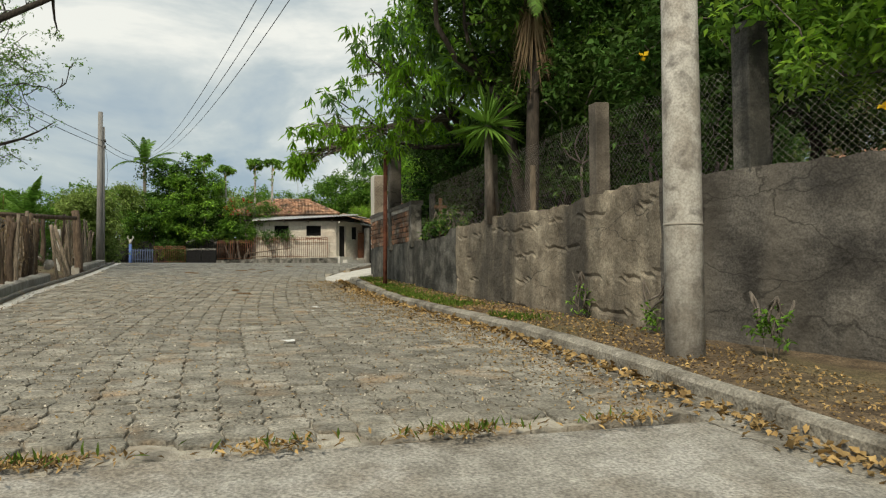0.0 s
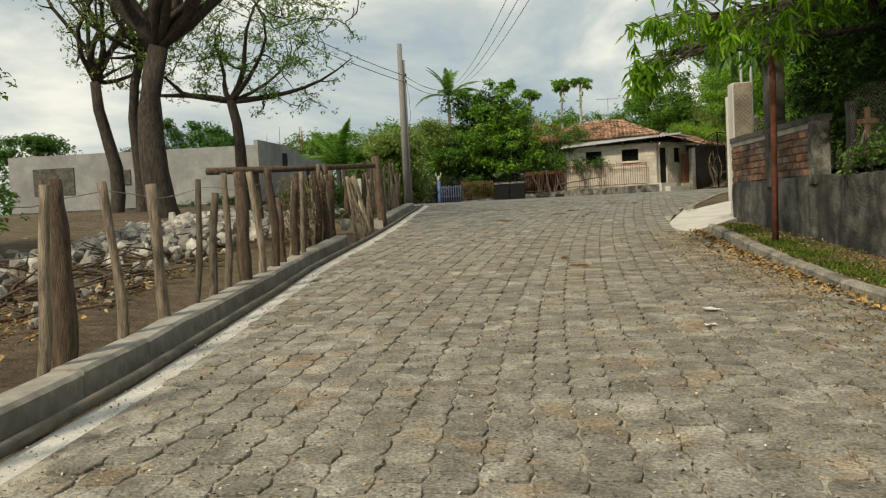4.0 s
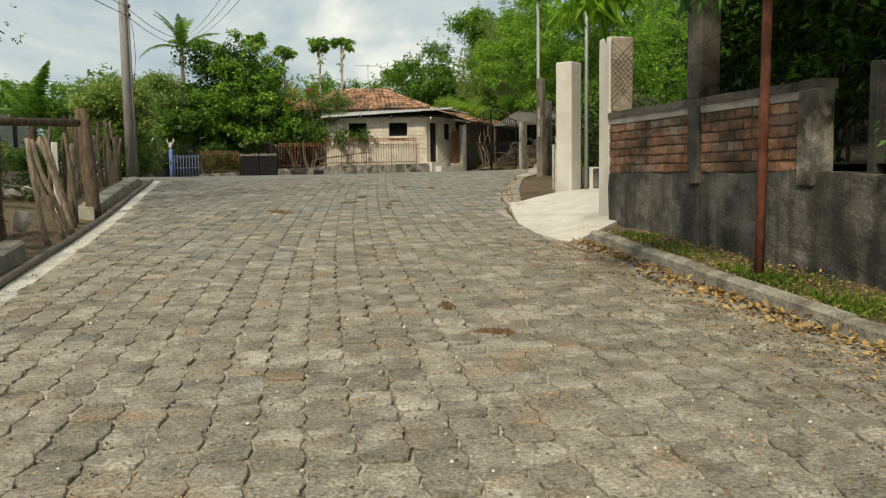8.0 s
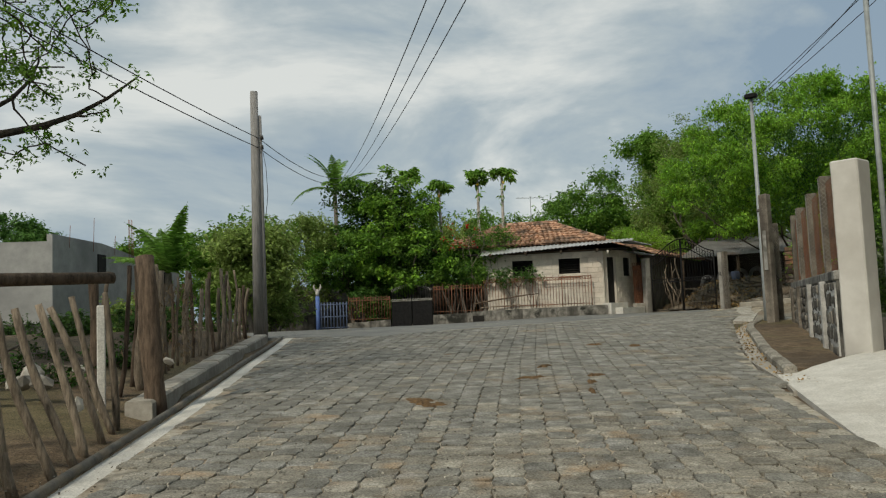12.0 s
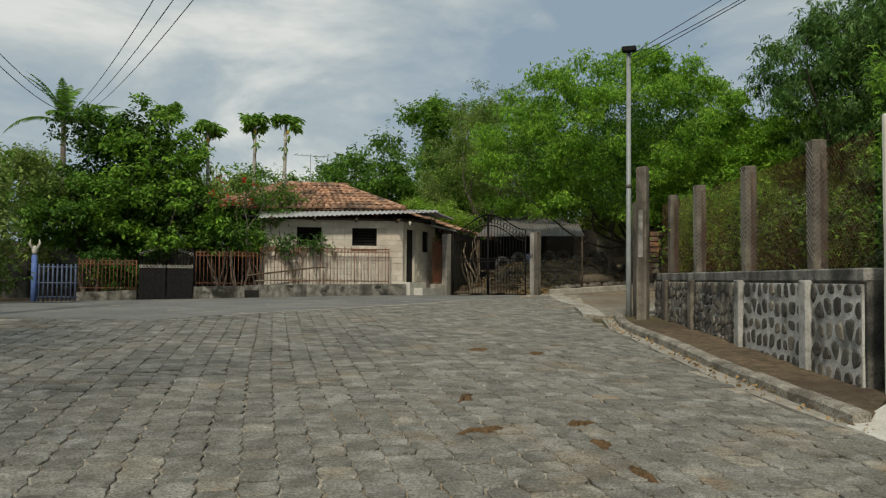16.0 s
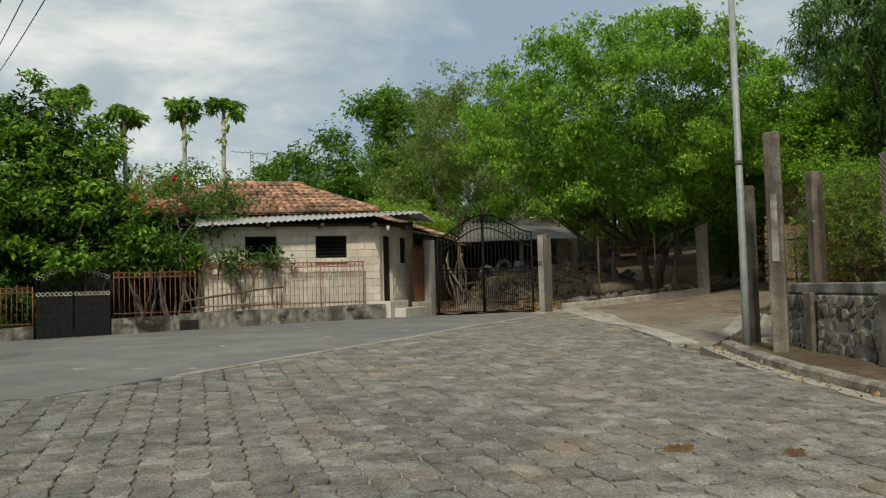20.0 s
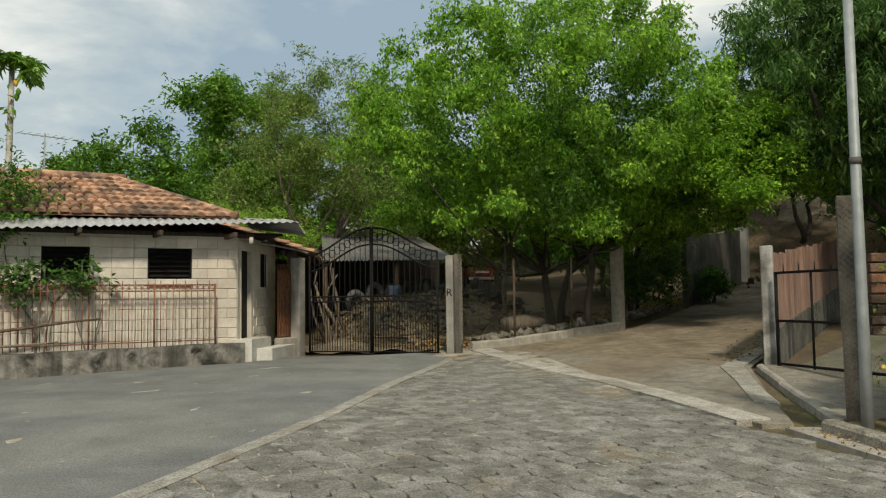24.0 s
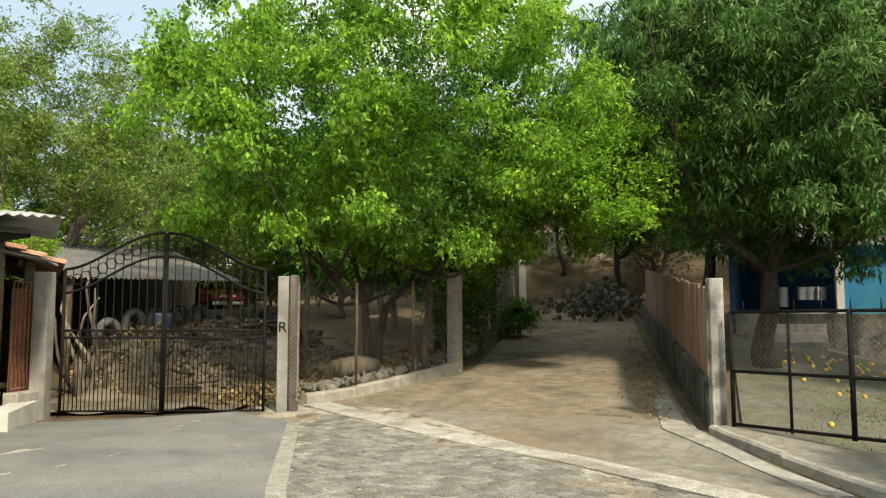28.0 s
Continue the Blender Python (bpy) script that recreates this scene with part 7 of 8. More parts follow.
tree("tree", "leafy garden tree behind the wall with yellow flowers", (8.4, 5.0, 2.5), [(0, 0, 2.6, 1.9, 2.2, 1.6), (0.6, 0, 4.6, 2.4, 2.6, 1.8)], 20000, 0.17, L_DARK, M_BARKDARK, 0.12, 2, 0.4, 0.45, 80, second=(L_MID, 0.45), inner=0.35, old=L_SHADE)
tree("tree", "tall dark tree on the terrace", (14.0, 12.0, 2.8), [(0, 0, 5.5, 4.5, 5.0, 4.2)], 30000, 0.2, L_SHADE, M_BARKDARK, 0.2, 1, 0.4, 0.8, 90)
tree("tree", "tall dark tree on the terrace", (15.0, 20.5, 2.8), [(0, 0, 5.8, 4.0, 4.6, 4.4)], 30000, 0.18, L_DARK, M_BARKDARK, 0.2, 1, 0.4, 0.7, 90)
tree("tree", "dark tree on the slope behind the yard", (23.5, 25.5, 3.0), [(0, 0, 6.0, 5.0, 5.0, 4.6)], 34000, 0.2, L_DARK, M_BARKDARK, 0.2, 1, 0.4, 0.8, 90)
tree("tree", "leafy tree behind the driveway", (14.4, 26.4, 2.2), [(0, 0, 3.2, 2.4, 2.2, 1.9)], 22000, 0.10, L_FRESH, M_BARK, 0.11, 2, 0.4, 0.45, 80, second=(L_BRIGHT, 0.3), inner=0.1)
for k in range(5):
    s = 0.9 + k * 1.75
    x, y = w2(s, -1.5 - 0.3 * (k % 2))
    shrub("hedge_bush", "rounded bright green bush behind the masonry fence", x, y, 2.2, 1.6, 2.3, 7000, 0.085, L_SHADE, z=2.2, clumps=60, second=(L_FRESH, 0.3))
shrub("hedge_bush", "tall bright bush behind the gate post", 15.05, 32.35, 2.3, 1.9, 2.9, 26000, 0.06, L_MID, z=2.2, clumps=110, second=(L_BRIGHT, 0.4))
shrub("hedge_bush", "dense bright bush against the corner wall", 14.85, 32.7, 1.5, 1.3, 2.7, 20000, 0.065, L_FRESH, z=2.2, clumps=90, second=(L_BRIGHT, 0.35))
shrub("hedge_bush", "bright bush at the yard corner", 16.6, 30.6, 2.6, 2.2, 2.7, 12000, 0.07, L_MID, z=2.2, clumps=80, second=(L_BRIGHT, 0.3))
shrub("shrub", "silvery grey-green shrub in the driveway planter", 11.3, 25.9, 1.9, 1.5, 2.0, 11000, 0.06, L_SILVER, z=2.1, clumps=70)
# bushes with the shade behind the fence in their leaf colour
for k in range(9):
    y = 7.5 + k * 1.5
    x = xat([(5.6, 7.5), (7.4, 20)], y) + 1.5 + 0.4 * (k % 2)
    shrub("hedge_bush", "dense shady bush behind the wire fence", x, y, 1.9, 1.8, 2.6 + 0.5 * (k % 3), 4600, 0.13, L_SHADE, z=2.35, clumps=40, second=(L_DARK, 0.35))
for x, y in ((6.95, 14.95), (6.9, 14.3)):
    tree("trailing_plant", "leafy garden plant spilling over the wall top", (x, y, 2.3), [(-0.05, 0, 0.35, 0.3, 0.4, 0.25), (-0.2, 0, 0.12, 0.15, 0.4, 0.15)], 520, 0.08, L_DARK, M_BARK, 0.012, 4, 0.5, 0.12, 26, ratio=0.5, category="plant", inner=0, twig_r=0.003, second=(L_OLIVE, 0.25))
al = tree("allamanda", "trailing yellow-flowered shrub hanging over the garden wall", (6.9, 4.5, 2.5), [(-0.6, 0.5, 1.5, 1.2, 1.5, 0.7), (-0.1, -0.6, 1.1, 0.9, 1.3, 0.6), (-0.3, 0.2, 2.3, 1.3, 1.5, 0.6)], 7000, 0.13, L_MID, M_BARK, 0.05, 4, 0.5, 0.3, 60, ratio=0.4, second=(L_BRIGHT, 0.4), category="shrub")
for x, y, z in ((6.0, 4.35, 2.88), (5.75, 5.2, 4.2), (6.2, 3.9, 2.7), (5.2, 6.4, 3.75)):
    leaf_mesh("flower", [(x + random.gauss(0, 0.015), y + random.gauss(0, 0.015), z + random.gauss(0, 0.01)) for _ in range(9)], 0.07, L_YELLOW, al, 0.9, 0.0)
for x, y, h in ((32, 58, 8.0), (38.5, 62, 9.0), (29, 68, 9.0), (45, 57, 8.0), (36, 55, 6.0), (50, 64, 9)):
    tree("tree", "tall leafy tree beyond the yard", (x, y, G(x, y)), [(0, 0, h * 0.62, 3.6, 3.6, h * 0.4)], 16000, 0.24, L_OLIVE if h < 8.5 else L_MID, M_BARK, 0.18, 1, 0.35, 0.8, 60)
# brown slope shrubs at the lane's end
for k in range(34):
    x, y = 44.0 + random.uniform(0, 11), 22 + random.uniform(0, 30)
    shrub("dry_bush", "dry brown scrub on the hillside", x, y, 3.4, 3.0, 2.8, 900, 0.2, L_DRY if k % 3 else L_OLIVE, clumps=26)
for k in range(9):
    x, y = 50 + random.uniform(0, 16), 22 + k * 4.5
    tree("tree", "green tree on the hillside", (x, y, G(x, y)), [(0, 0, 5.0, 3.6, 3.6, 3.2)], 5000, 0.34, L_MID if k % 2 else L_OLIVE, M_BARK, 0.15, 1, 0.4, 0.8, 40)
for x, y in ((42.5, 40.4), (43.5, 47.0), (46.5, 43.5), (40.5, 38.4)):
    tree("tree", "dark leafy tree over the end of the lane", (x, y, G(x, y)), [(0, 0, 4.8, 2.8, 2.8, 2.4)], 7000, 0.24, L_DARK, M_BARKDARK, 0.14, 2, 0.45, 0.6, 50, second=(L_OLIVE, 0.3))
for x, y, h in ((44, 25.0, 12.0), (44.5, 29.0, 12.5), (44.5, 33.5, 12.5), (48, 27.0, 14.0), (48.5, 32.0, 14.0), (43, 21.0, 12.0)):
    tree("tree", "sparse dry-season tree on the slope behind the blue house", (x, y, G(x, y)), [(0, 0, h * 0.6, 3.8, 3.8, h * 0.36)], 9000, 0.2, L_DRY if h < 13 else L_OLIVE, M_BARK, 0.16, 2, 0.4, 0.6, 90, second=(L_OLIVE, 0.3), inner=0.05, limbs_n=12, twig_r=0.012)
for x, y, w, h in ((26.4, 42.9, 2.4, 2.0), (28.4, 42.7, 2.2, 2.6), (30.8, 42.1, 1.6, 1.2)):
    shrub("bush", "dark leafy bush beside the lane wall", x, y, w, w * 0.6, h, 4200, 0.10, L_DARK, clumps=50, second=(L_MID, 0.35))
# yucca and palm by the wall
yu = thing("yucca", "spiky green yucca rosette on a bare stem above the wall", "yucca")
tube("stem", [(6.15, 11.4, 2.4), (6.05, 11.3, 3.2), (5.98, 11.2, 3.95)], [0.08, 0.07, 0.06], M_BARK, yu, 8)
V, F = [], []
for k in range(90):
    a, p = k * 2.4, -0.9 + 2.3 * ((k * 7) % 90) / 90
    d = Vector((math.cos(a) * math.cos(p), math.sin(a) * math.cos(p), math.sin(p)))
    s = d.cross(Vector((0, 0, 1))).normalized() * 0.022
    o = Vector((5.98, 11.2, 3.95))
    L = random.uniform(0.55, 0.8)
    q = len(V)
    V += [tuple(o + d * 0.05 - s), tuple(o + d * 0.05 + s), tuple(o + d * L * 0.6 + s), tuple(o + d * L + Vector((0, 0, -0.05))), tuple(o + d * L * 0.6 - s)]
    F.append((q, q + 1, q + 2, q + 3, q + 4))
raw("leaves", V, F, L_PALM, yu)
palm("palm with a skirt of dead hanging fronds above the wall", 6.75, 11.2, 2.4, 4.0, 14, 1.4, L_PALM, 0.10, 0.22, "skirted_palm", 1.3, 0.1, M_BARKDARK)
sk = bpy.data.objects["skirted_palm"]
V, F = [], []
for k in range(260):
    a = random.uniform(0, 6.28)
    o = Vector((6.85 + 0.1 * math.cos(a), 11.2 + 0.1 * math.sin(a), 6.35 - random.uniform(0, 0.9)))
    L = random.uniform(0.6, 1.2)
    e = o + Vector((0.32 * math.cos(a), 0.32 * math.sin(a), -L))
    s = Vector((-math.sin(a), math.cos(a), 0)) * 0.02
    q = len(V)
    V += [tuple(o - s), tuple(o + s), tuple(e)]
    F.append((q, q + 1, q + 2))
raw("dead_fronds", V, F, L_DRYPALM, sk, "hanging brown dead fronds")

# ---------------------------------------------------------------- poles, lamps and cables
pr = thing("utility_pole", "round grey concrete utility pole with scuffed stains", "utility pole")
tube("shaft", [(4.62, 5.2, 0.5), (4.62, 5.2, 2.0), (4.62, 5.2, 9.5)], [0.165, 0.16, 0.12], M_POLECONC, pr, 24)
tube("joint_ring", [(4.62, 5.2, 1.93), (4.62, 5.2, 1.95)], 0.164, M_CONC, pr, 24)
pl = thing("utility_pole", "slim weathered grey pole at the end of the stick fence", "utility pole")
tube("shaft", [(0.90, 36.2, 2.0), (0.90, 36.2, 8.62)], [0.14, 0.095], M_WOODPOLE, pl, 12)
tube("second_shaft", [(1.05, 36.25, 2.0), (1.02, 36.25, 8.0)], [0.08, 0.06], M_WOODPOLE, pl, 8)
for z in (7.4, 7.15):
    tube("insulator", [(1.08, 36.1, z - 0.05), (1.08, 36.1, z + 0.05)], [0.05, 0.035], M_STONEDARK, pl, 8)


def cable(a, b, sag, r=0.012):
    a, b = Vector(a), Vector(b)
    pts = [a.lerp(b, k / 20) - Vector((0, 0, sag * 4 * (k / 20) * (1 - k / 20))) for k in range(21)]
    return tagged(tube("overhead_cable", pts, r, M_WIRE, None, 4), "thin black overhead electric cable", "cable", group="overhead cables")


P2 = (5.6, 62.0)
cable((1.0, 36.2, 7.4), (-8.1, 10, 8.4), 0.5)
cable((1.0, 36.2, 7.15), (-8.1, 10, 8.1), 0.5)
cable((1.0, 36.2, 7.4), (P2[0], P2[1], 11.1), 0.6)
cable((1.0, 36.2, 7.15), (P2[0], P2[1], 10.8), 0.6)
for k in range(3):
    cable((3.95 + 0.42 * k, 5.2, 9.4), (5.1 + 0.36 * k, 62.0, 11.0), 1.2)
cable((13.36, 33.55, 7.8), (4.62, 5.2, 9.0), 0.35, 0.009)
cable((13.36, 33.55, 7.6), (4.62, 5.2, 8.5), 0.35, 0.009)
cable((10.0, 25.35, 7.2), (13.36, 33.55, 7.75), 0.1, 0.008)
la = thing("street_lamp", "slim galvanised lamp pole with a small dark head", "street lamp")
tube("pole", [(13.36, 33.55, 2.0), (13.36, 33.55, 3.3), (13.36, 33.55, 7.9)], [0.064, 0.056, 0.046], M_GALV, la, 12)
tube("band", [(13.36, 33.55, 4.95), (13.36, 33.55, 5.02)], 0.062, M_STONEDARK, la, 12)
boxp("lamp_head", M_IRON, la, 13.32, 33.49, 7.86, 0.16, 0.3, 0.12, 40, 0.02, "small dark lamp head")
lb = thing("street_lamp", "galvanised lamp post with bent arm and glass lamp head", "street lamp")
tube("pole", [(9.98, 25.35, 1.8), (9.98, 25.35, 7.3)], [0.042, 0.036], M_GALV, lb, 12)
tube("collar", [(9.98, 25.35, 7.2), (9.98, 25.35, 7.36)], 0.045, M_IRON, lb, 10, "dark pole cap")
tube("arm", [(10.0, 25.34, 6.95), (10.0, 25.33, 7.15), (10.1, 25.27, 7.27), (10.5, 25.02, 7.33), (10.86, 24.8, 7.38)], 0.02, M_IRON, lb, 8, "dark bent arm")
hd = tube("lamp_head", [(10.86, 24.8, 7.62), (10.86, 24.8, 7.52), (10.86, 24.8, 7.42), (10.86, 24.8, 7.36), (10.86, 24.8, 7.27)], [0.035, 0.05, 0.055, 0.15, 0.165], M_GALV, lb, 16)
M_LENS = mat("yellowed_lens", (0.55, 0.50, 0.36), (0.66, 0.61, 0.46), 5, 0.3, 0)
tube("lens", [(10.86, 24.8, 7.27), (10.86, 24.8, 7.12), (10.86, 24.8, 7.05), (10.86, 24.8, 7.02)], [0.155, 0.14, 0.10, 0.03], M_LENS, hd, 16, "yellowed lamp glass")
rp_ = thing("rusty_post", "slender red-rusted iron pipe post on the verge", "post")
tube("shaft", [(6.10, 16.22, 1.2), (6.12, 16.2, 4.3)], 0.045, M_RUSTPOST, rp_, 10)
# posts on the old wall
for x, y, z1, w, m_ in ((5.78, 7.95, 3.62, 0.19, M_POST), (6.30, 11.7, 3.56, 0.18, M_POST), (6.06, 9.97, 3.15, 0.07, M_STICK), (5.78, 5.55, 3.9, 0.24, M_BLOCKGREY), (6.3, 4.2, 3.5, 0.2, M_BLOCKGREY), (7.02, 15.75, 3.35, 0.11, M_BLOCKGREY)):
    t = thing("fence_post", "weathered concrete fence post on the stone wall", "post", group="posts on the stone wall")
    boxp("shaft", m_, t, x, y, 2.3, w, w, z1 - 2.3, -7, 0.012, jitter=0.006)
wp = [(6.9, 2.6), (5.62, 5.9), (5.78, 7.95), (6.06, 9.97), (6.30, 11.7), (6.85, 15.6)]
for a_, b_ in zip(wp, wp[1:]):
    chain_link("wire_fence", "old chain-link fence above the stone wall", (a_[0] + 0.08, a_[1]), (b_[0] + 0.08, b_[1]), 2.45, 3.5)
# driveway planter
pw = thing("planter_wall", "low rendered planter wall beside the driveway", "planter")
boxp("front_wall", M_PILLAR, pw, 11.3, 24.9, 1.7, 2.6, 0.14, 0.75, -28, 0.01)
boxp("end_wall", M_BLOCKGREY, pw, 10.2, 25.55, 1.7, 0.16, 0.55, 0.72, 31, 0.01, "dark end of the planter")
wall_poly("soil_bed", [(10.3, 25.6), (12.4, 24.5)], lambda s: 1.6, lambda s: 2.3, 2.2, M_SOIL, pw, side=1, rough=0)
# brick stack behind the masonry fence
bs = thing("brick_column", "unfinished reddish brick stub behind the corner post", "brick column")
for k in range(8):
    boxp("brick", M_BRICK, bs, 14.15 + random.uniform(-0.015, 0.015), 33.56 + random.uniform(-0.015, 0.015), 3.14 + k * 0.115, 0.2, 0.2, 0.10, 30 + random.uniform(-4, 4), 0.01)

# ---------------------------------------------------------------- stick fence
def stick(parent, x, y, h, r, lean=(0, 0), material=None, z=None):
    z = G(x, y) if z is None else z
    a, b, p, q = random.uniform(0, 6.3), random.uniform(0, 6.3), random.uniform(0.02, 0.045), random.uniform(0.005, 0.014)
    pts, rad = [], []
    for k in range(10):
        u = k / 9
        w = h * math.sin(math.pi * u) * p
        pts.append((x + lean[0] * u + w * math.cos(a) + q * math.sin(b + 9 * u), y + lean[1] * u + w * math.sin(a) + q * math.cos(b + 11 * u), z - 0.15 + (h + 0.15) * u))
        rad.append(r * (1.12 - 0.24 * u) * random.uniform(0.88, 1.13))
    return tube("stake", pts, rad, material or M_STICK, parent, 7)


sf = thing("stick_fence", "uneven fence of rough branch stakes and barbed wire", "fence")
STAKES = ((-2.0, 8.74, 1.73, 0.115, 1), (-2.09, 8.17, 1.35, 0.05, 0), (-1.97, 10.5, 1.39, 0.085, 1), (-1.97, 10.1, 1.35, 0.04, 0), (-1.83, 11.31, 1.37, 0.042, 0), (-1.72, 12.15, 1.34, 0.055, 0), (-1.95, 11.7, 1.25, 0.035, 0), (-1.66, 12.92, 1.38, 0.035, 0), (-1.59, 13.51, 1.23, 0.045, 0), (-1.56, 14.1, 1.45, 0.04, 0), (-1.46, 14.73, 1.45, 0.085, 1), (-1.37, 15.43, 1.45, 0.05, 0), (-1.26, 15.95, 1.48, 0.06, 1), (-1.19, 16.41, 1.05, 0.055, 1), (-1.12, 17.19, 1.24, 0.055, 1), (-1.03, 17.57, 1.42, 0.04, 0))
for x, y, h, r, dark in STAKES:
    stick(sf, x, y, h, r, (random.uniform(-0.12, 0.12), random.uniform(-0.1, 0.1)), M_STICKDARK if dark else M_STICK, G(x, y) + 0.1)
y = 2.2
while y < 22.0:
    if y < 7.8 or y > 17.9:
        x = xat(KERB_L1, y) - 0.45 + random.uniform(-0.1, 0.1)
        big = random.random() < 0.4
        stick(sf, x, y, random.uniform(1.2, 1.6), 0.065 if big else random.uniform(0.03, 0.045), (random.uniform(-0.1, 0.1), random.uniform(-0.2, 0.2)), M_STICKDARK if big else M_STICK, G(x, y) + 0.1)
    y += random.uniform(0.16, 0.3) if y > 17.9 else random.uniform(0.4, 0.8)
for z in (0.45, 0.8, 1.15):
    pts = [(xat(KERB_L1, q) - 0.48 + 0.02 * math.sin(q * 5), q, G(0, q) + 0.2 + z + 0.05 * math.sin(q * 2.3)) for q in np.arange(3.2, 21.5, 0.6)]
    tube("barbed_wire", pts, 0.004, M_MESH, sf, 4)
sf2 = thing("stick_fence", "dense palisade of upright rough stakes by the pole", "fence")
y = 25.6
while y < 36.2:
    x = xat(KERB_L2, y) - 0.62 + random.uniform(-0.1, 0.1)
    big = random.random() < 0.06
    stick(sf2, x, y, random.uniform(1.0, 1.6), 0.06 if big else random.uniform(0.022, 0.042), (random.uniform(-0.12, 0.12), random.uniform(-0.25, 0.25)), M_STICKDARK if random.random() < 0.4 else M_STICK, G(x, y) + 0.2)
    y += random.uniform(0.24, 0.55)
ls = thing("leaning_stakes", "row of pale stakes leaning against a rail", "stakes")
for x, y, dx, dy, h in ((-0.33, 21.95, -0.16, -0.05, 1.26), (-0.13, 22.29, -0.41, -0.14, 1.25), (-0.07, 22.68, -0.45, -0.14, 1.23), (-0.09, 23.03, -0.36, -0.10, 1.25), (-0.09, 23.66, -0.43, -0.12, 1.2), (-0.09, 24.14, -0.36, -0.09, 1.29), (-0.1, 24.34, -0.1, -0.02, 1.32)):
    stick(ls, x - 0.05, y, h, 0.036, (dx, dy), M_STICK, G(x, y) + 0.1)
rf = thing("rail_frame", "dark timber rail on crooked posts", "timber frame")
tube("rail", [(-3.2, 20.6, 3.08), (0.0, 23.5, 3.2)], [0.075, 0.055], M_STICKDARK, rf, 8)
for x, y in ((-2.4, 21.4), (-0.9, 26.76)):
    stick(rf, x, y, 1.5, 0.07, (0, 0), M_STICKDARK, G(x, y) + 0.1)
boxp("painted_post", M_CONCNEW, rf, -0.44, 25.04, 1.7, 0.09, 0.09, 1.28, 10, 0.01, "whitewashed square post")
stick(rf, 0.08, 25.31, 1.72, 0.12, (-0.1, 0.0), M_STICKDARK, 1.82)
def vine_at():
    y = random.choice((17.9, 18.6, 19.4, 20.3, 21.2, 27.5, 29.5)) + random.gauss(0, 0.35)
    x = xat(KERB_L1, min(y, 20.6)) - 0.45 if y < 23 else xat(KERB_L2, y) - 0.62
    return x + random.gauss(0, 0.1), y, G(x, y) + 0.3 + random.uniform(0, 1.2)


tagged(leaf_mesh("dry_vines", [vine_at() for _ in range(1500)], 0.11, L_DRY, None, 0.22, 0.8), "dry brown vines tangled in the stick fence", "vines", kind="stuff")
tube("drop_wire", [(1.09, 36.08, 7.1), (1.17, 36.05, 6.6), (1.2, 36.05, 5.9), (1.12, 36.08, 5.2)], 0.008, M_WIRE, pl, 4)
# pipe in the gutter
pp = tagged(tube("drain_pipe", [(px - 0.24, py, G(px, py) + 0.062) for px, py in [along(GUT_L, s)[0] for s in np.arange(6, 42.5, 0.8)]], 0.04, M_PIPE, None, 8), "long grey plastic pipe lying in the gutter", "pipe")

# ---------------------------------------------------------------- rubble and litter in the lot
rub = tagged(new("rubble_heap", bpy.data.meshes.new("rubble_heap")), "heap of broken concrete and stone rubble", "rubble", kind="stuff")


def rocks(ob, n, place, smin, smax, material):
    V, F = [], []
    base = [v.co.copy() for v in stone_me[0].vertices]
    faces = [tuple(p.vertices) for p in stone_me[0].polygons]
    for _ in range(n):
        x, y, z = place()
        s = random.uniform(smin, smax)
        m = pose(x, y, z, random.uniform(0, 360), random.uniform(0, 360), random.uniform(0, 360)) @ Matrix.Diagonal((s * random.uniform(0.7, 1.4), s, s * random.uniform(0.4, 0.8), 1))
        o = len(V)
        V += [tuple(m @ v) for v in base]
        F += [tuple(i + o for i in f) for f in faces]
    ob.data.from_pydata(V, [], F)
    ob.data.materials.append(material)


M_RUBBLE = mat("broken_rubble", (0.21, 0.193, 0.162), (0.45, 0.42, 0.37), 5, 0.9, 0.5, vary=0.5, island=True)


def rub_at():
    u, v = random.gauss(0, 0.8), random.gauss(0, 2.6)
    x, y = -3.4 + u + 0.12 * v, 20.5 + v
    return x, y, G(x, y) + 0.42 + max(0, 0.3 - 0.15 * u * u - 0.02 * v * v) * random.random()


rocks(rub, 900, rub_at, 0.10, 0.34, M_RUBBLE)
rub2 = tagged(new("loose_stones", bpy.data.meshes.new("loose_stones")), "loose stones scattered over the dry lot", "stones", kind="stuff")
rocks(rub2, 420, lambda: (lambda x, y: (x, y, G(x, y) + 0.30))(random.uniform(-7, -2.3), random.uniform(3, 18)), 0.05, 0.2, M_RUBBLE)
brush = thing("brushwood", "heap of dry branches and sticks on the ground", "brushwood", kind="stuff")
chunks = []
for k in range(620):
    y = random.uniform(4, 21)
    x = xat(KERB_L1, y) - random.uniform(1.35, 4.2)
    a, L = random.uniform(0, 6.28), random.uniform(0.3, 1.0)
    z = G(x, y) + 0.26 + random.uniform(0, 0.15)
    chunks.append(tube_data(bend((x, y, z), (x + L * math.cos(a), y + L * math.sin(a), z + random.uniform(-0.05, 0.25)), 3, 0, 0.3), [0.022, 0.018, 0.014, 0.008], 5))
v, f = merge(chunks)
raw("dry_sticks", v, f, M_STICKDARK, brush, "", True)
# rubble by the lane
rub3 = tagged(new("stone_pile", bpy.data.meshes.new("stone_pile")), "pile of grey field stones beside the lane", "stones", kind="stuff")
rocks(rub3, 420, lambda: (lambda x, y: (x, y, G(x, y) + 0.05 + random.random() * max(0.1, 1.3 - 0.35 * abs(y - 40.9))))(random.uniform(36, 43), 40.6 + random.gauss(0, 1.0)), 0.12, 0.36, mat("dark_rubble", (0.05, 0.045, 0.038), (0.14, 0.122, 0.10), 5, 0.9, 0.5, vary=0.4, island=True))
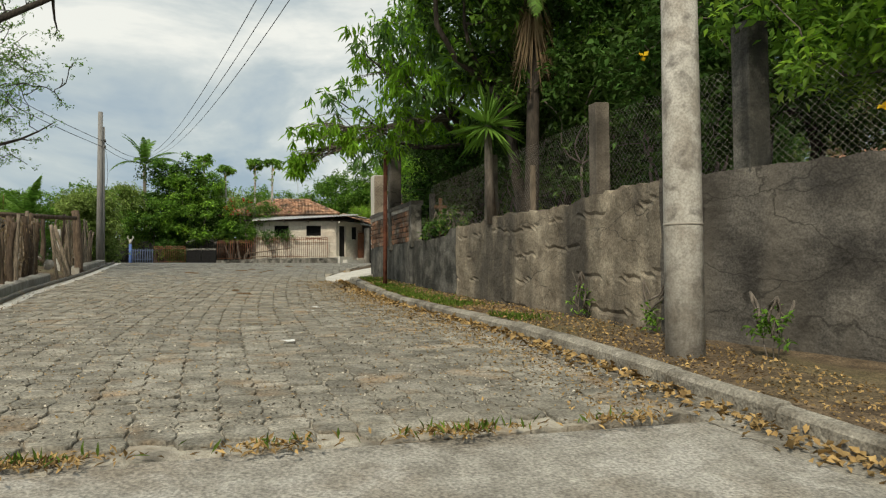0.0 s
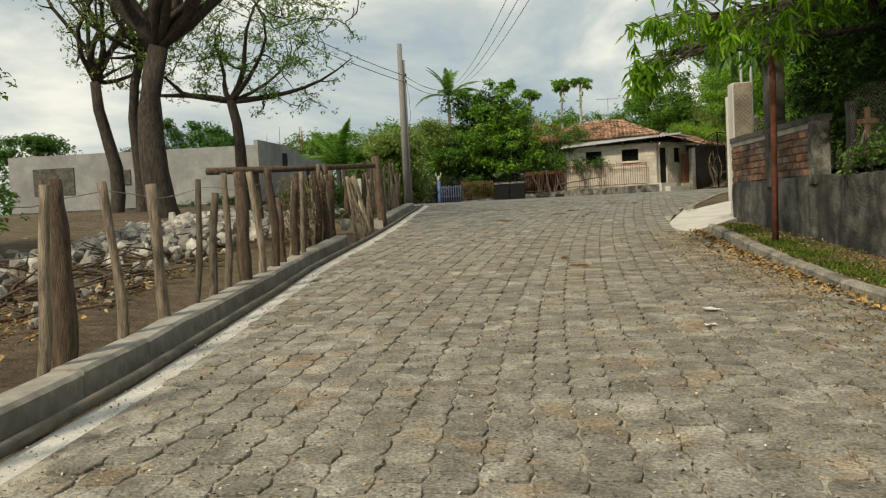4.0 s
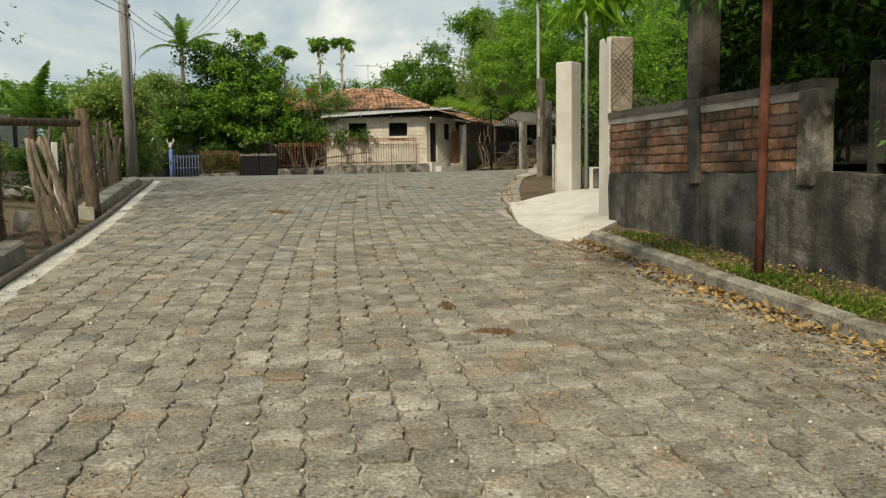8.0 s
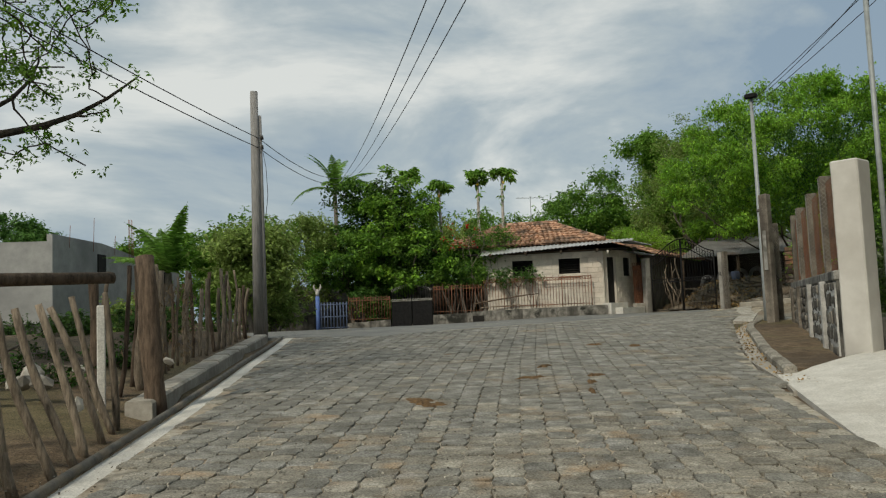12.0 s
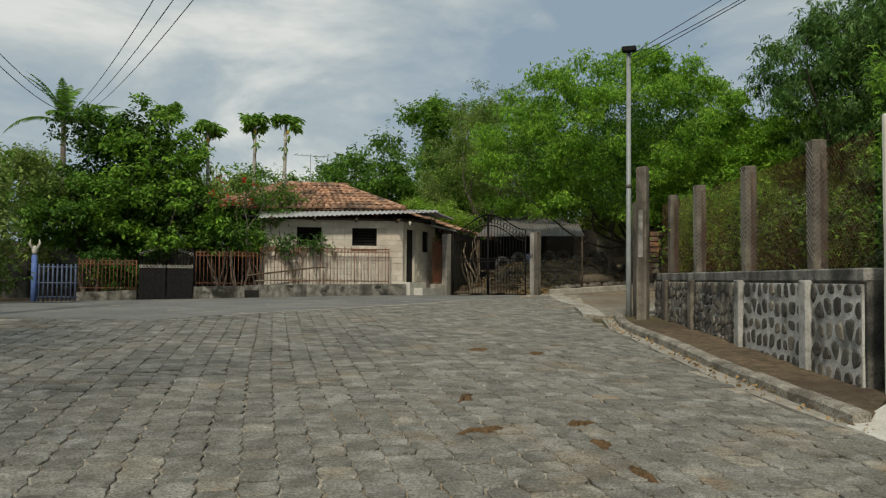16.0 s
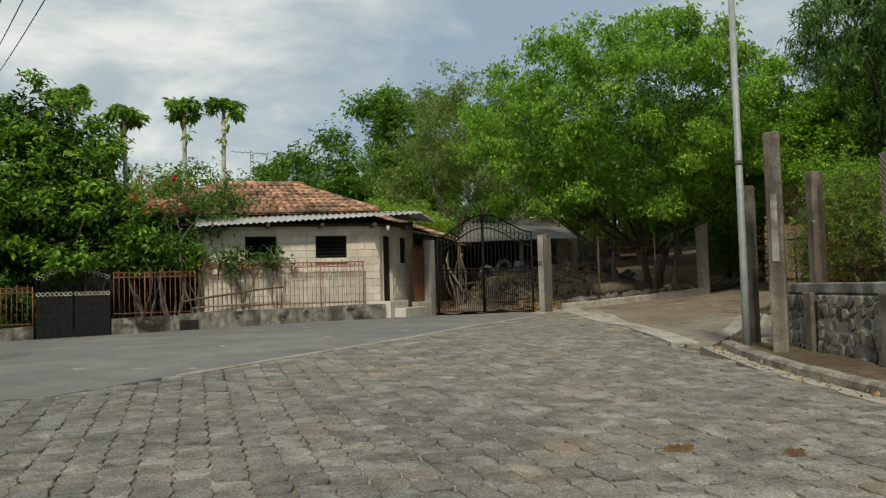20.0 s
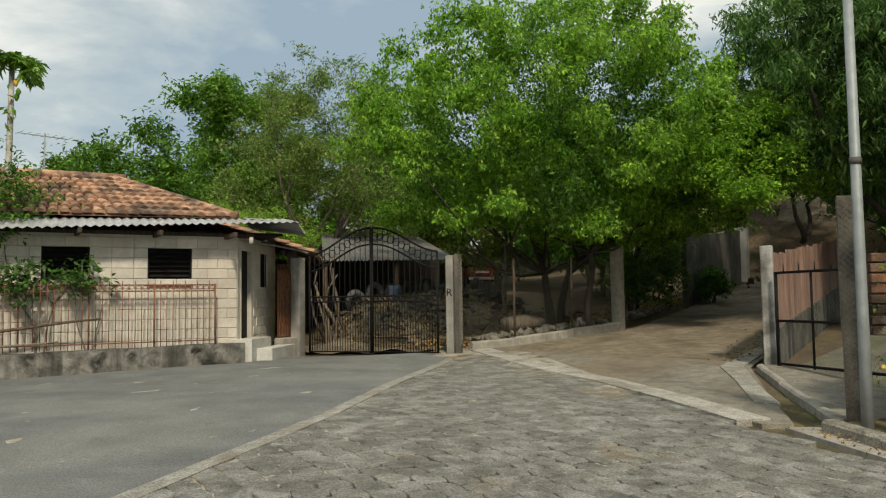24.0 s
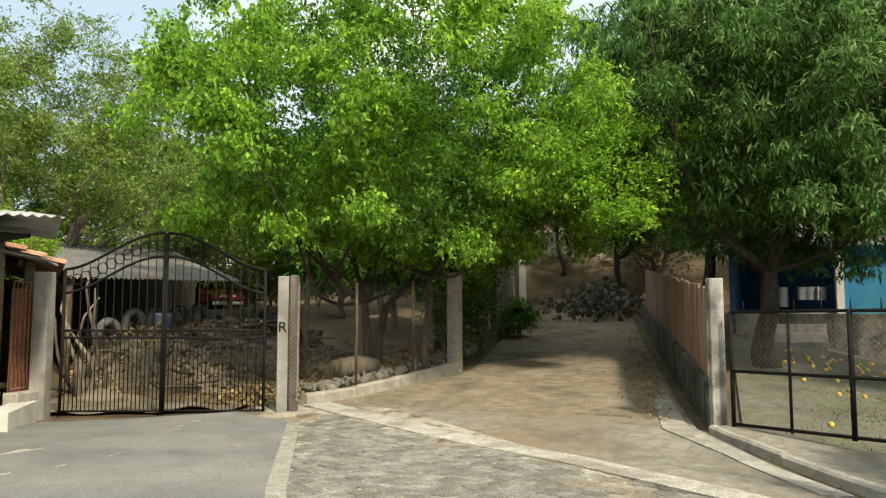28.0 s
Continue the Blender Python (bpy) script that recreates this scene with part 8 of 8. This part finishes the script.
rub4 = tagged(new("stone_row", bpy.data.meshes.new("stone_row")), "small stones lined along the fence kerb", "stones", kind="stuff")
rocks(rub4, 130, lambda: (lambda x: (x, xat([(0, 0)], 0) + float(np.interp(x, [18, 19.3, 23.4, 27], [42.75, 42.3, 41.85, 42.0])) + random.uniform(-0.1, 0.35), G(x, 42) + 0.22))(random.uniform(18.3, 26.5)), 0.08, 0.28, mat("kerb_stones", (0.10, 0.09, 0.075), (0.23, 0.205, 0.165), 5, 0.9, 0.5, vary=0.4, island=True))
yl1 = tagged(new("bank_stones", bpy.data.meshes.new("bank_stones")), "loose grey stones lying about on the bank", "stones", kind="stuff")
rocks(yl1, 230, lambda: (lambda x, y: (x, y, bank(x, y) + 0.05 + random.random() * 0.1))(random.uniform(18.5, 25.6), random.uniform(44.6, 47.8)), 0.07, 0.22, mat("bank_stones", (0.08, 0.07, 0.056), (0.21, 0.185, 0.145), 5, 0.9, 0.5, vary=0.4, island=True))
mound = tagged(new("stone_pile", bpy.data.meshes.new("stone_pile")), "mound of dark boulders at the end of the bank", "stones", kind="stuff")
rocks(mound, 60, lambda: (lambda x, y: (x, y, bank(x, y) + random.random() * 0.5))(random.gauss(24.3, 0.45), random.gauss(46.4, 0.4)), 0.15, 0.5, M_STONEDARK)
lg = thing("fallen_log", "thick brown log lying along the fence", "log")
tube("trunk", [(19.7, 42.75, 3.0), (20.3, 42.6, 3.02), (21.0, 42.55, 2.98)], [0.16, 0.2, 0.15], M_STICK, lg, 10)
# fallen mangoes in the yard
for k in range(90):
    x = random.gauss(27, 2.2) if k % 4 else random.uniform(19, 30)
    y = 35.2 - random.uniform(0.5, 4.0)
    o = tube("fallen_mango", [(x - 0.06, y, G(x, y) + 0.03), (x, y, G(x, y) + 0.04), (x + 0.06, y, G(x, y) + 0.03)], [0.02, 0.05, 0.02], M_MANGOFRUIT, None, 7)
    tagged(o, "ripe yellow mango lying in the yard", "mango", group="fallen mangoes")
# leaves and grass along the kerbs
def scatter(name, label, n, place, size, material, ratio=0.6, droop=0.0, category="leaves"):
    ob = leaf_mesh(name, [place() for _ in range(n)], size, material, None, ratio, droop)
    return tagged(ob, label, category, kind="stuff")


def gut_r():
    s = random.uniform(6, length(GUT_R) - 0.2)
    p, d = along(GUT_R, s)
    u = abs(random.gauss(0, 0.16)) + 0.02
    x, y = p[0] + d[1] * (0.34 - min(0.7, u)), p[1] - d[0] * (0.34 - u)
    return x, y, G(x, y) + 0.045


def verge_r(lo=0.15, hi=1.2):
    s = random.uniform(7, length(KERB_R1) - 0.2)
    p, d = along(KERB_R1, s)
    u = random.uniform(lo, hi)
    x, y = p[0] + d[1] * u, p[1] - d[0] * u
    return x, y, G(x, y) + 0.14


def gut_r2():
    p, d = along(GUT_R2, random.uniform(0.5, length(GUT_R2) - 0.2))
    u = random.uniform(0.02, 0.38)
    x, y = p[0] + d[1] * u, p[1] - d[0] * u
    return x, y, G(x, y) + 0.045


scatter("gutter_leaves", "dry yellow-brown leaves lying in the gutter", 2600, gut_r, 0.07, M_DRYLEAF)
scatter("gutter_leaves", "dry brown leaves lying in the gutter", 500, gut_r2, 0.055, M_DRYLEAF)
scatter("verge_leaves", "fallen dry leaves on the earth verge", 6500, verge_r, 0.034, M_DRYLEAF)
GP = [random.uniform(9, 24) for _ in range(9)] + [22.5, 24.0, 25.2]


def grass_at():
    s = random.choice(GP) + random.gauss(0, 0.3)
    p, d = along(KERB_R1, min(length(KERB_R1) - 0.1, max(6.5, s)))
    u = 0.2 + abs(random.gauss(0, 0.3))
    x, y = p[0] + d[1] * u, p[1] - d[0] * u
    return x, y, G(x, y) + 0.12


scatter("verge_grass", "short green weeds along the kerb", 5200, grass_at, 0.06, M_GRASS, 0.3, -0.9, "grass")
scatter("lot_leaves", "dry leaf litter over the lot", 7000, lambda: (lambda x, y: (x, y, G(x, y) + 0.33))(random.uniform(-6, -2.2), random.uniform(3, 20)), 0.055, M_DRYLEAF)
def seam():
    u = random.random()
    c = random.choice((0.05, 0.3, 0.34, 0.52, 0.7, 0.72, 0.9))
    u = c + random.gauss(0, 0.03) if random.random() < 0.92 else u
    x = -1.9 + 5.3 * u
    return x, 4.12 - 0.075 * (x + 1.9) + random.gauss(0, 0.06), G(x, 4.1) + 0.045


for x, y in ((5.35, 6.4), (5.55, 8.0), (5.3, 4.9)):
    tree("weed", "small green weed at the foot of the wall", (x, y, G(x, y) + 0.1), [(0, 0, 0.24, 0.16, 0.16, 0.2)], 150, 0.07, L_MID, M_BARK, 0.006, 3, 0.5, 0.06, 12, ratio=0.4, category="weed", inner=0, twig_r=0.002)
scatter("seam_litter", "dry grass and leaf litter along the slab edge", 1000, seam, 0.05, M_DRYLEAF, 0.35, -0.3)
scatter("seam_weeds", "sparse weeds growing at the slab edge", 160, seam, 0.07, M_GRASS, 0.2, -0.9, "grass")
scatter("joint_litter", "crumbs of dry leaf and straw on the pavers", 5200, lambda: (lambda x, y: (x, y, G(x, y) + 0.042))(random.uniform(-1.5, 5.2), random.uniform(4.4, 20)), 0.028, M_DRYLEAF, 0.4)
M_GRIT = mat("paver_grit", (0.06, 0.05, 0.04), (0.50, 0.46, 0.38), 30, 0.95, 0, vary=0.7, island=True)
scatter("joint_grit", "coarse sand and crumbs worked out of the joints", 16000, lambda: (lambda x, y: (x, y, G(x, y) + 0.04))(random.uniform(-1.6, 5.6), 4.4 + 19 * random.random() ** 1.5), 0.022, M_GRIT, 0.8, 0.0, "grit")


def edge_dirt():
    p, d = along(GUT_R, random.uniform(10, length(GUT_R) - 0.1))
    u = -abs(random.gauss(0, 0.45)) - 0.02
    x, y = p[0] + d[1] * u, p[1] - d[0] * u
    return x, y, G(x, y) + 0.043


scatter("edge_litter", "brown crumbled leaf litter along the paver edge", 5200, edge_dirt, 0.032, M_DRYLEAF, 0.5)
scatter("yard_litter", "dry leaf litter over the yard", 13000, lambda: (lambda x, y: (x, y, bank(x, y) + 0.06))(random.uniform(17.7, 32), random.uniform(42.9, 49.5)), 0.10, M_DRYLEAF)
dt = thing("dead_tree", "pale leafless dead tree behind the iron gate", "dead tree")
for k in range(6):
    e = (17.5 + random.uniform(-0.5, 0.6), 46.6 + random.uniform(-0.5, 0.5), 2.4 + random.uniform(1.3, 2.5))
    tube("stem", bend((17.45 + 0.05 * k, 46.6, 2.3), e, 6, 0, 0.35), [0.06, 0.055, 0.045, 0.04, 0.03, 0.022, 0.012], M_STICK, dt, 6)
fw = thing("firewood_pile", "heap of cut branches in the yard", "firewood", kind="stuff")
chunks = []
for k in range(70):
    x, y = random.uniform(18.5, 27), random.uniform(44.5, 47)
    a, L = random.uniform(0, 6.28), random.uniform(0.4, 1.3)
    z = bank(x, y) + 0.06 + random.uniform(0, 0.12)
    chunks.append(tube_data(bend((x, y, z), (x + L * math.cos(a), y + L * math.sin(a), z + random.uniform(-0.03, 0.2)), 3, 0, 0.25), [0.035, 0.03, 0.026, 0.02], 5))
v, f = merge(chunks)
raw("cut_branches", v, f, M_STICK, fw, "", True)
scatter("lane_leaves", "dry leaf litter along the lane edge", 500, lambda: (lambda x: (x, 36.6 + 0.14 * (x - 18) + abs(random.gauss(0, 0.35)), G(x, 37.5) + 0.05))(random.uniform(18.5, 33)), 0.07, M_DRYLEAF)
scatter("yard_grass", "patchy green weeds in the fenced yard", 9000, lambda: (lambda x, y: (x, y, G(x, y) + 0.0))(random.gauss(19.5, 2.6), random.gauss(33.0, 0.9)), 0.055, M_GRASS, 0.25, -0.9, "grass")


M_DUNG = mat("dried_dung", (0.07, 0.042, 0.02), (0.20, 0.125, 0.06), 20, 0.95, 0.8)


def dung(x, y, r):
    t = tagged(new("dried_dung", bpy.data.meshes.new("dried_dung")), "dried brown dung patch on the pavers", "dung", group="dung on the pavers")
    V, F = [(x, y, G(x, y) + 0.06)], []
    st_, tw = random.uniform(1.0, 1.9), random.uniform(0, 3)
    for k in range(26):
        a = k / 26 * 2 * math.pi
        q = r * max(0.35, 1 + 0.9 * noise.noise((x * 3 + 1.6 * math.cos(a), y * 3 + 1.6 * math.sin(a), 0)))
        u, v = q * st_ * math.cos(a), q / st_ * math.sin(a)
        u, v = u * math.cos(tw) - v * math.sin(tw), u * math.sin(tw) + v * math.cos(tw)
        V.append((x + u * 0.6, y + v * 0.6, G(x, y) + 0.05 + random.uniform(0, 0.022)))
        V.append((x + u, y + v, G(x + u, y + v) + 0.033))
    for k in range(26):
        a, b = 1 + 2 * k, 1 + 2 * ((k + 1) % 26)
        F += [(0, a, b), (a, a + 1, b + 1, b)]
    t.data.from_pydata(V, [], F)
    t.data.materials.append(M_DUNG)


for x, y, r in ((4.9, 26.1, 0.17), (5.75, 26.0, 0.14), (5.48, 25.4, 0.14), (5.2, 24.7, 0.13), (5.45, 27.3, 0.16), (3.1, 24.7, 0.3), (7.43, 30.15, 0.16), (3.2, 24.4, 0.2), (8.0, 29.6, 0.12), (2.95, 16.42, 0.15), (2.95, 15.5, 0.13)):
    dung(x, y, r * 0.7)
for x, y, s in ((1.8, 7.35, 0.14), (3.31, 11.75, 0.14), (3.03, 11.05, 0.1), (4.44, 9.8, 0.09)):
    V = [(x + s * (i - 1) * 0.5 + random.uniform(-0.02, 0.02), y + s * (j - 1) * 0.35, G(x, y) + 0.055 + 0.02 * random.random()) for j in range(3) for i in range(3)]
    F = [(j * 3 + i, j * 3 + i + 1, j * 3 + i + 4, j * 3 + i + 3) for j in range(2) for i in range(2)]
    tagged(raw("litter_scrap", V, F, M_WHITEP), "crumpled white scrap of litter on the pavers", "litter")

# ---------------------------------------------------------------- pavers, last
PW, PC, PH = 0.263, 0.027, 0.252
# the courses follow the street's bend: centre line and heading at every 0.1 m
PATH_P = [(1.0, 2.0, radians(8.0))]
while PATH_P[-1][1] < 60:
    qx, qy, qa = PATH_P[-1]
    PATH_P.append((qx + 0.1 * math.sin(qa), qy + 0.1 * math.cos(qa), radians(float(np.interp(qy, (4, 7, 13, 22, 30), (7.5, 9.0, 12.5, 16.0, 18.0))))))


def on_course(u, v):
    """Plan place and heading at u to the right of the street's centre line, v along it."""
    k = min(len(PATH_P) - 2, max(0, int(v / 0.1)))
    qx, qy, qa = PATH_P[k]
    w = v - 0.1 * k
    return qx + w * math.sin(qa) + u * math.cos(qa), qy + w * math.cos(qa) - u * math.sin(qa), qa


hexc = ((-PW / 2, 0), (-PW / 2 + PC, -PH / 2), (PW / 2 - PC, -PH / 2), (PW / 2, 0), (PW / 2 - PC, PH / 2), (-PW / 2 + PC, PH / 2))
hexp = []
for q in range(6):
    (ax_, ay_), (bx_, by_) = hexc[q], hexc[(q + 1) % 6]
    for k in (0.14, 0.5, 0.86):
        hexp.append((ax_ + (bx_ - ax_) * k, ay_ + (by_ - ay_) * k))
NP = len(hexp)
EDGE_R = [(3.5, 3.0), (3.5, 3.94), (3.68, 5.58), (4.05, 8.1), (4.72, 12.43), (5.27, 16.42), (5.95, 19.6), (6.1, 20.8), (7.0, 23.3), (7.72, 24.61), (8.62, 26.84), (11.64, 32.2), (13.2, 34.84), (14.6, 36.82), (15.3, 37.82), (16.42, 39.96), (18.05, 42.5)]


def paved(x, y):
    if y < 4.15 - 0.13 * (x - 0.5) * 0.6:
        return False
    if y < 36.3:
        if x < xat(GUT_L, y) + 0.1:
            return False
    elif x < -5:
        return False
    if y < 42.6:
        if x > xat(EDGE_R, y) - 0.1:
            return False
    elif x > 18.6:
        return False
    if y > 33 and y > float(np.interp(x, [p[0] for p in STREET_S], [p[1] for p in STREET_S])) - 0.05:
        return False
    u = (x - HC[0]) * -0.342 + (y - HC[1]) * -0.94
    s = (x - HC[0]) * HF[0] + (y - HC[1]) * HF[1]
    if s > -0.2 and u < 0.25:
        return False
    if s <= -0.2 and y > 45.4 - 0.9 * max(0, x - 15.2):
        return False
    return y < 47


def paver_verts(x, y, rnd, heading=0.0):
    dz, tx, ty = rnd.uniform(-0.005, 0.006), rnd.uniform(-0.03, 0.03), rnd.uniform(-0.03, 0.03)
    top, bot = [], []
    ca, sa = math.cos(heading), math.sin(heading)
    for (u, v) in hexp:
        u, v = u + rnd.uniform(-0.007, 0.007), v + rnd.uniform(-0.007, 0.007)
        for k, (sc, h) in enumerate(((0.91, 0.037), (0.945, 0.031), (0.95, -0.02))):
            uu, vv = u * sc, v * sc
            px, py = x + uu * ca + vv * sa, y - uu * sa + vv * ca
            (top if k == 0 else bot).append((px, py, h + dz + (tx * uu + ty * vv) if k < 2 else h))
    return top, bot


rnd = random.Random(4)
hill, junction = ([], []), ([], [])
near = []
for i in range(-70, 110):
    for j in range(0, 225):
        u, v = (i * (PW - PC)) + rnd.uniform(-0.006, 0.006), (j + (0.5 if i % 2 else 0)) * PH + rnd.uniform(-0.006, 0.006)
        x, y, heading = on_course(u, v)
        if not paved(x, y):
            continue
        if 4.6 < y < 9.2 and abs(x - 0.9 - 0.12 * (y - 5)) < 1.95 and len(near) < 300:
            near.append((x, y, heading))
            continue
        z = G(x, y) + 0.0
        top, bot = paver_verts(x, y, rnd, heading)
        V, F = junction if y + rnd.gauss(0, 2.5) > 22.5 else hill
        o = len(V)
        V += [(p[0], p[1], p[2] + z + (G(p[0], p[1]) - z)) for p in top]
        V += [(p[0], p[1], p[2] + G(p[0], p[1])) for p in bot]
        F.append(tuple(o + k for k in range(NP)))
        for k in range(NP):
            k2 = (k + 1) % NP
            F.append((o + k, o + NP + 2 * k, o + NP + 2 * k2, o + k2))
            F.append((o + NP + 2 * k, o + NP + 1 + 2 * k, o + NP + 1 + 2 * k2, o + NP + 2 * k2))
pav = thing("street_paving", "grey interlocking concrete pavers with sandy joints", "paving", kind="structure")
for (V, F), m_ in ((hill, M_PAVERS), (junction, M_PAVERJ)):
    po = raw("pavers", V, F, m_, pav)
    po["kind"] = "stuff"
    bm = bmesh.new()
    bm.from_mesh(po.data)
    bmesh.ops.recalc_face_normals(bm, faces=bm.faces)
    bm.to_mesh(po.data)
    bm.free()
forms = []
for k in range(6):
    top, bot = paver_verts(0, 0, rnd)
    f = [tuple(range(NP))]
    for q in range(NP):
        q2 = (q + 1) % NP
        f += [(q, NP + 2 * q, NP + 2 * q2, q2), (NP + 2 * q, NP + 1 + 2 * q, NP + 1 + 2 * q2, NP + 2 * q2)]
    me = bpy.data.meshes.new("paver")
    me.from_pydata(top + bot, [], f)
    bm = bmesh.new()
    bm.from_mesh(me)
    bmesh.ops.recalc_face_normals(bm, faces=bm.faces)
    bm.to_mesh(me)
    bm.free()
    me.materials.append(M_PAVER)
    forms.append(me)
for x, y, heading in near:
    o = new("paver", rnd.choice(forms))
    o.parent = pav
    slope = math.degrees(math.atan((G(x, y + 0.3) - G(x, y - 0.3)) / 0.6))
    o.matrix_basis = pose(x, y, G(x, y), slope, 0, 0) @ pose(0, 0, 0, 0, 0, -math.degrees(heading))
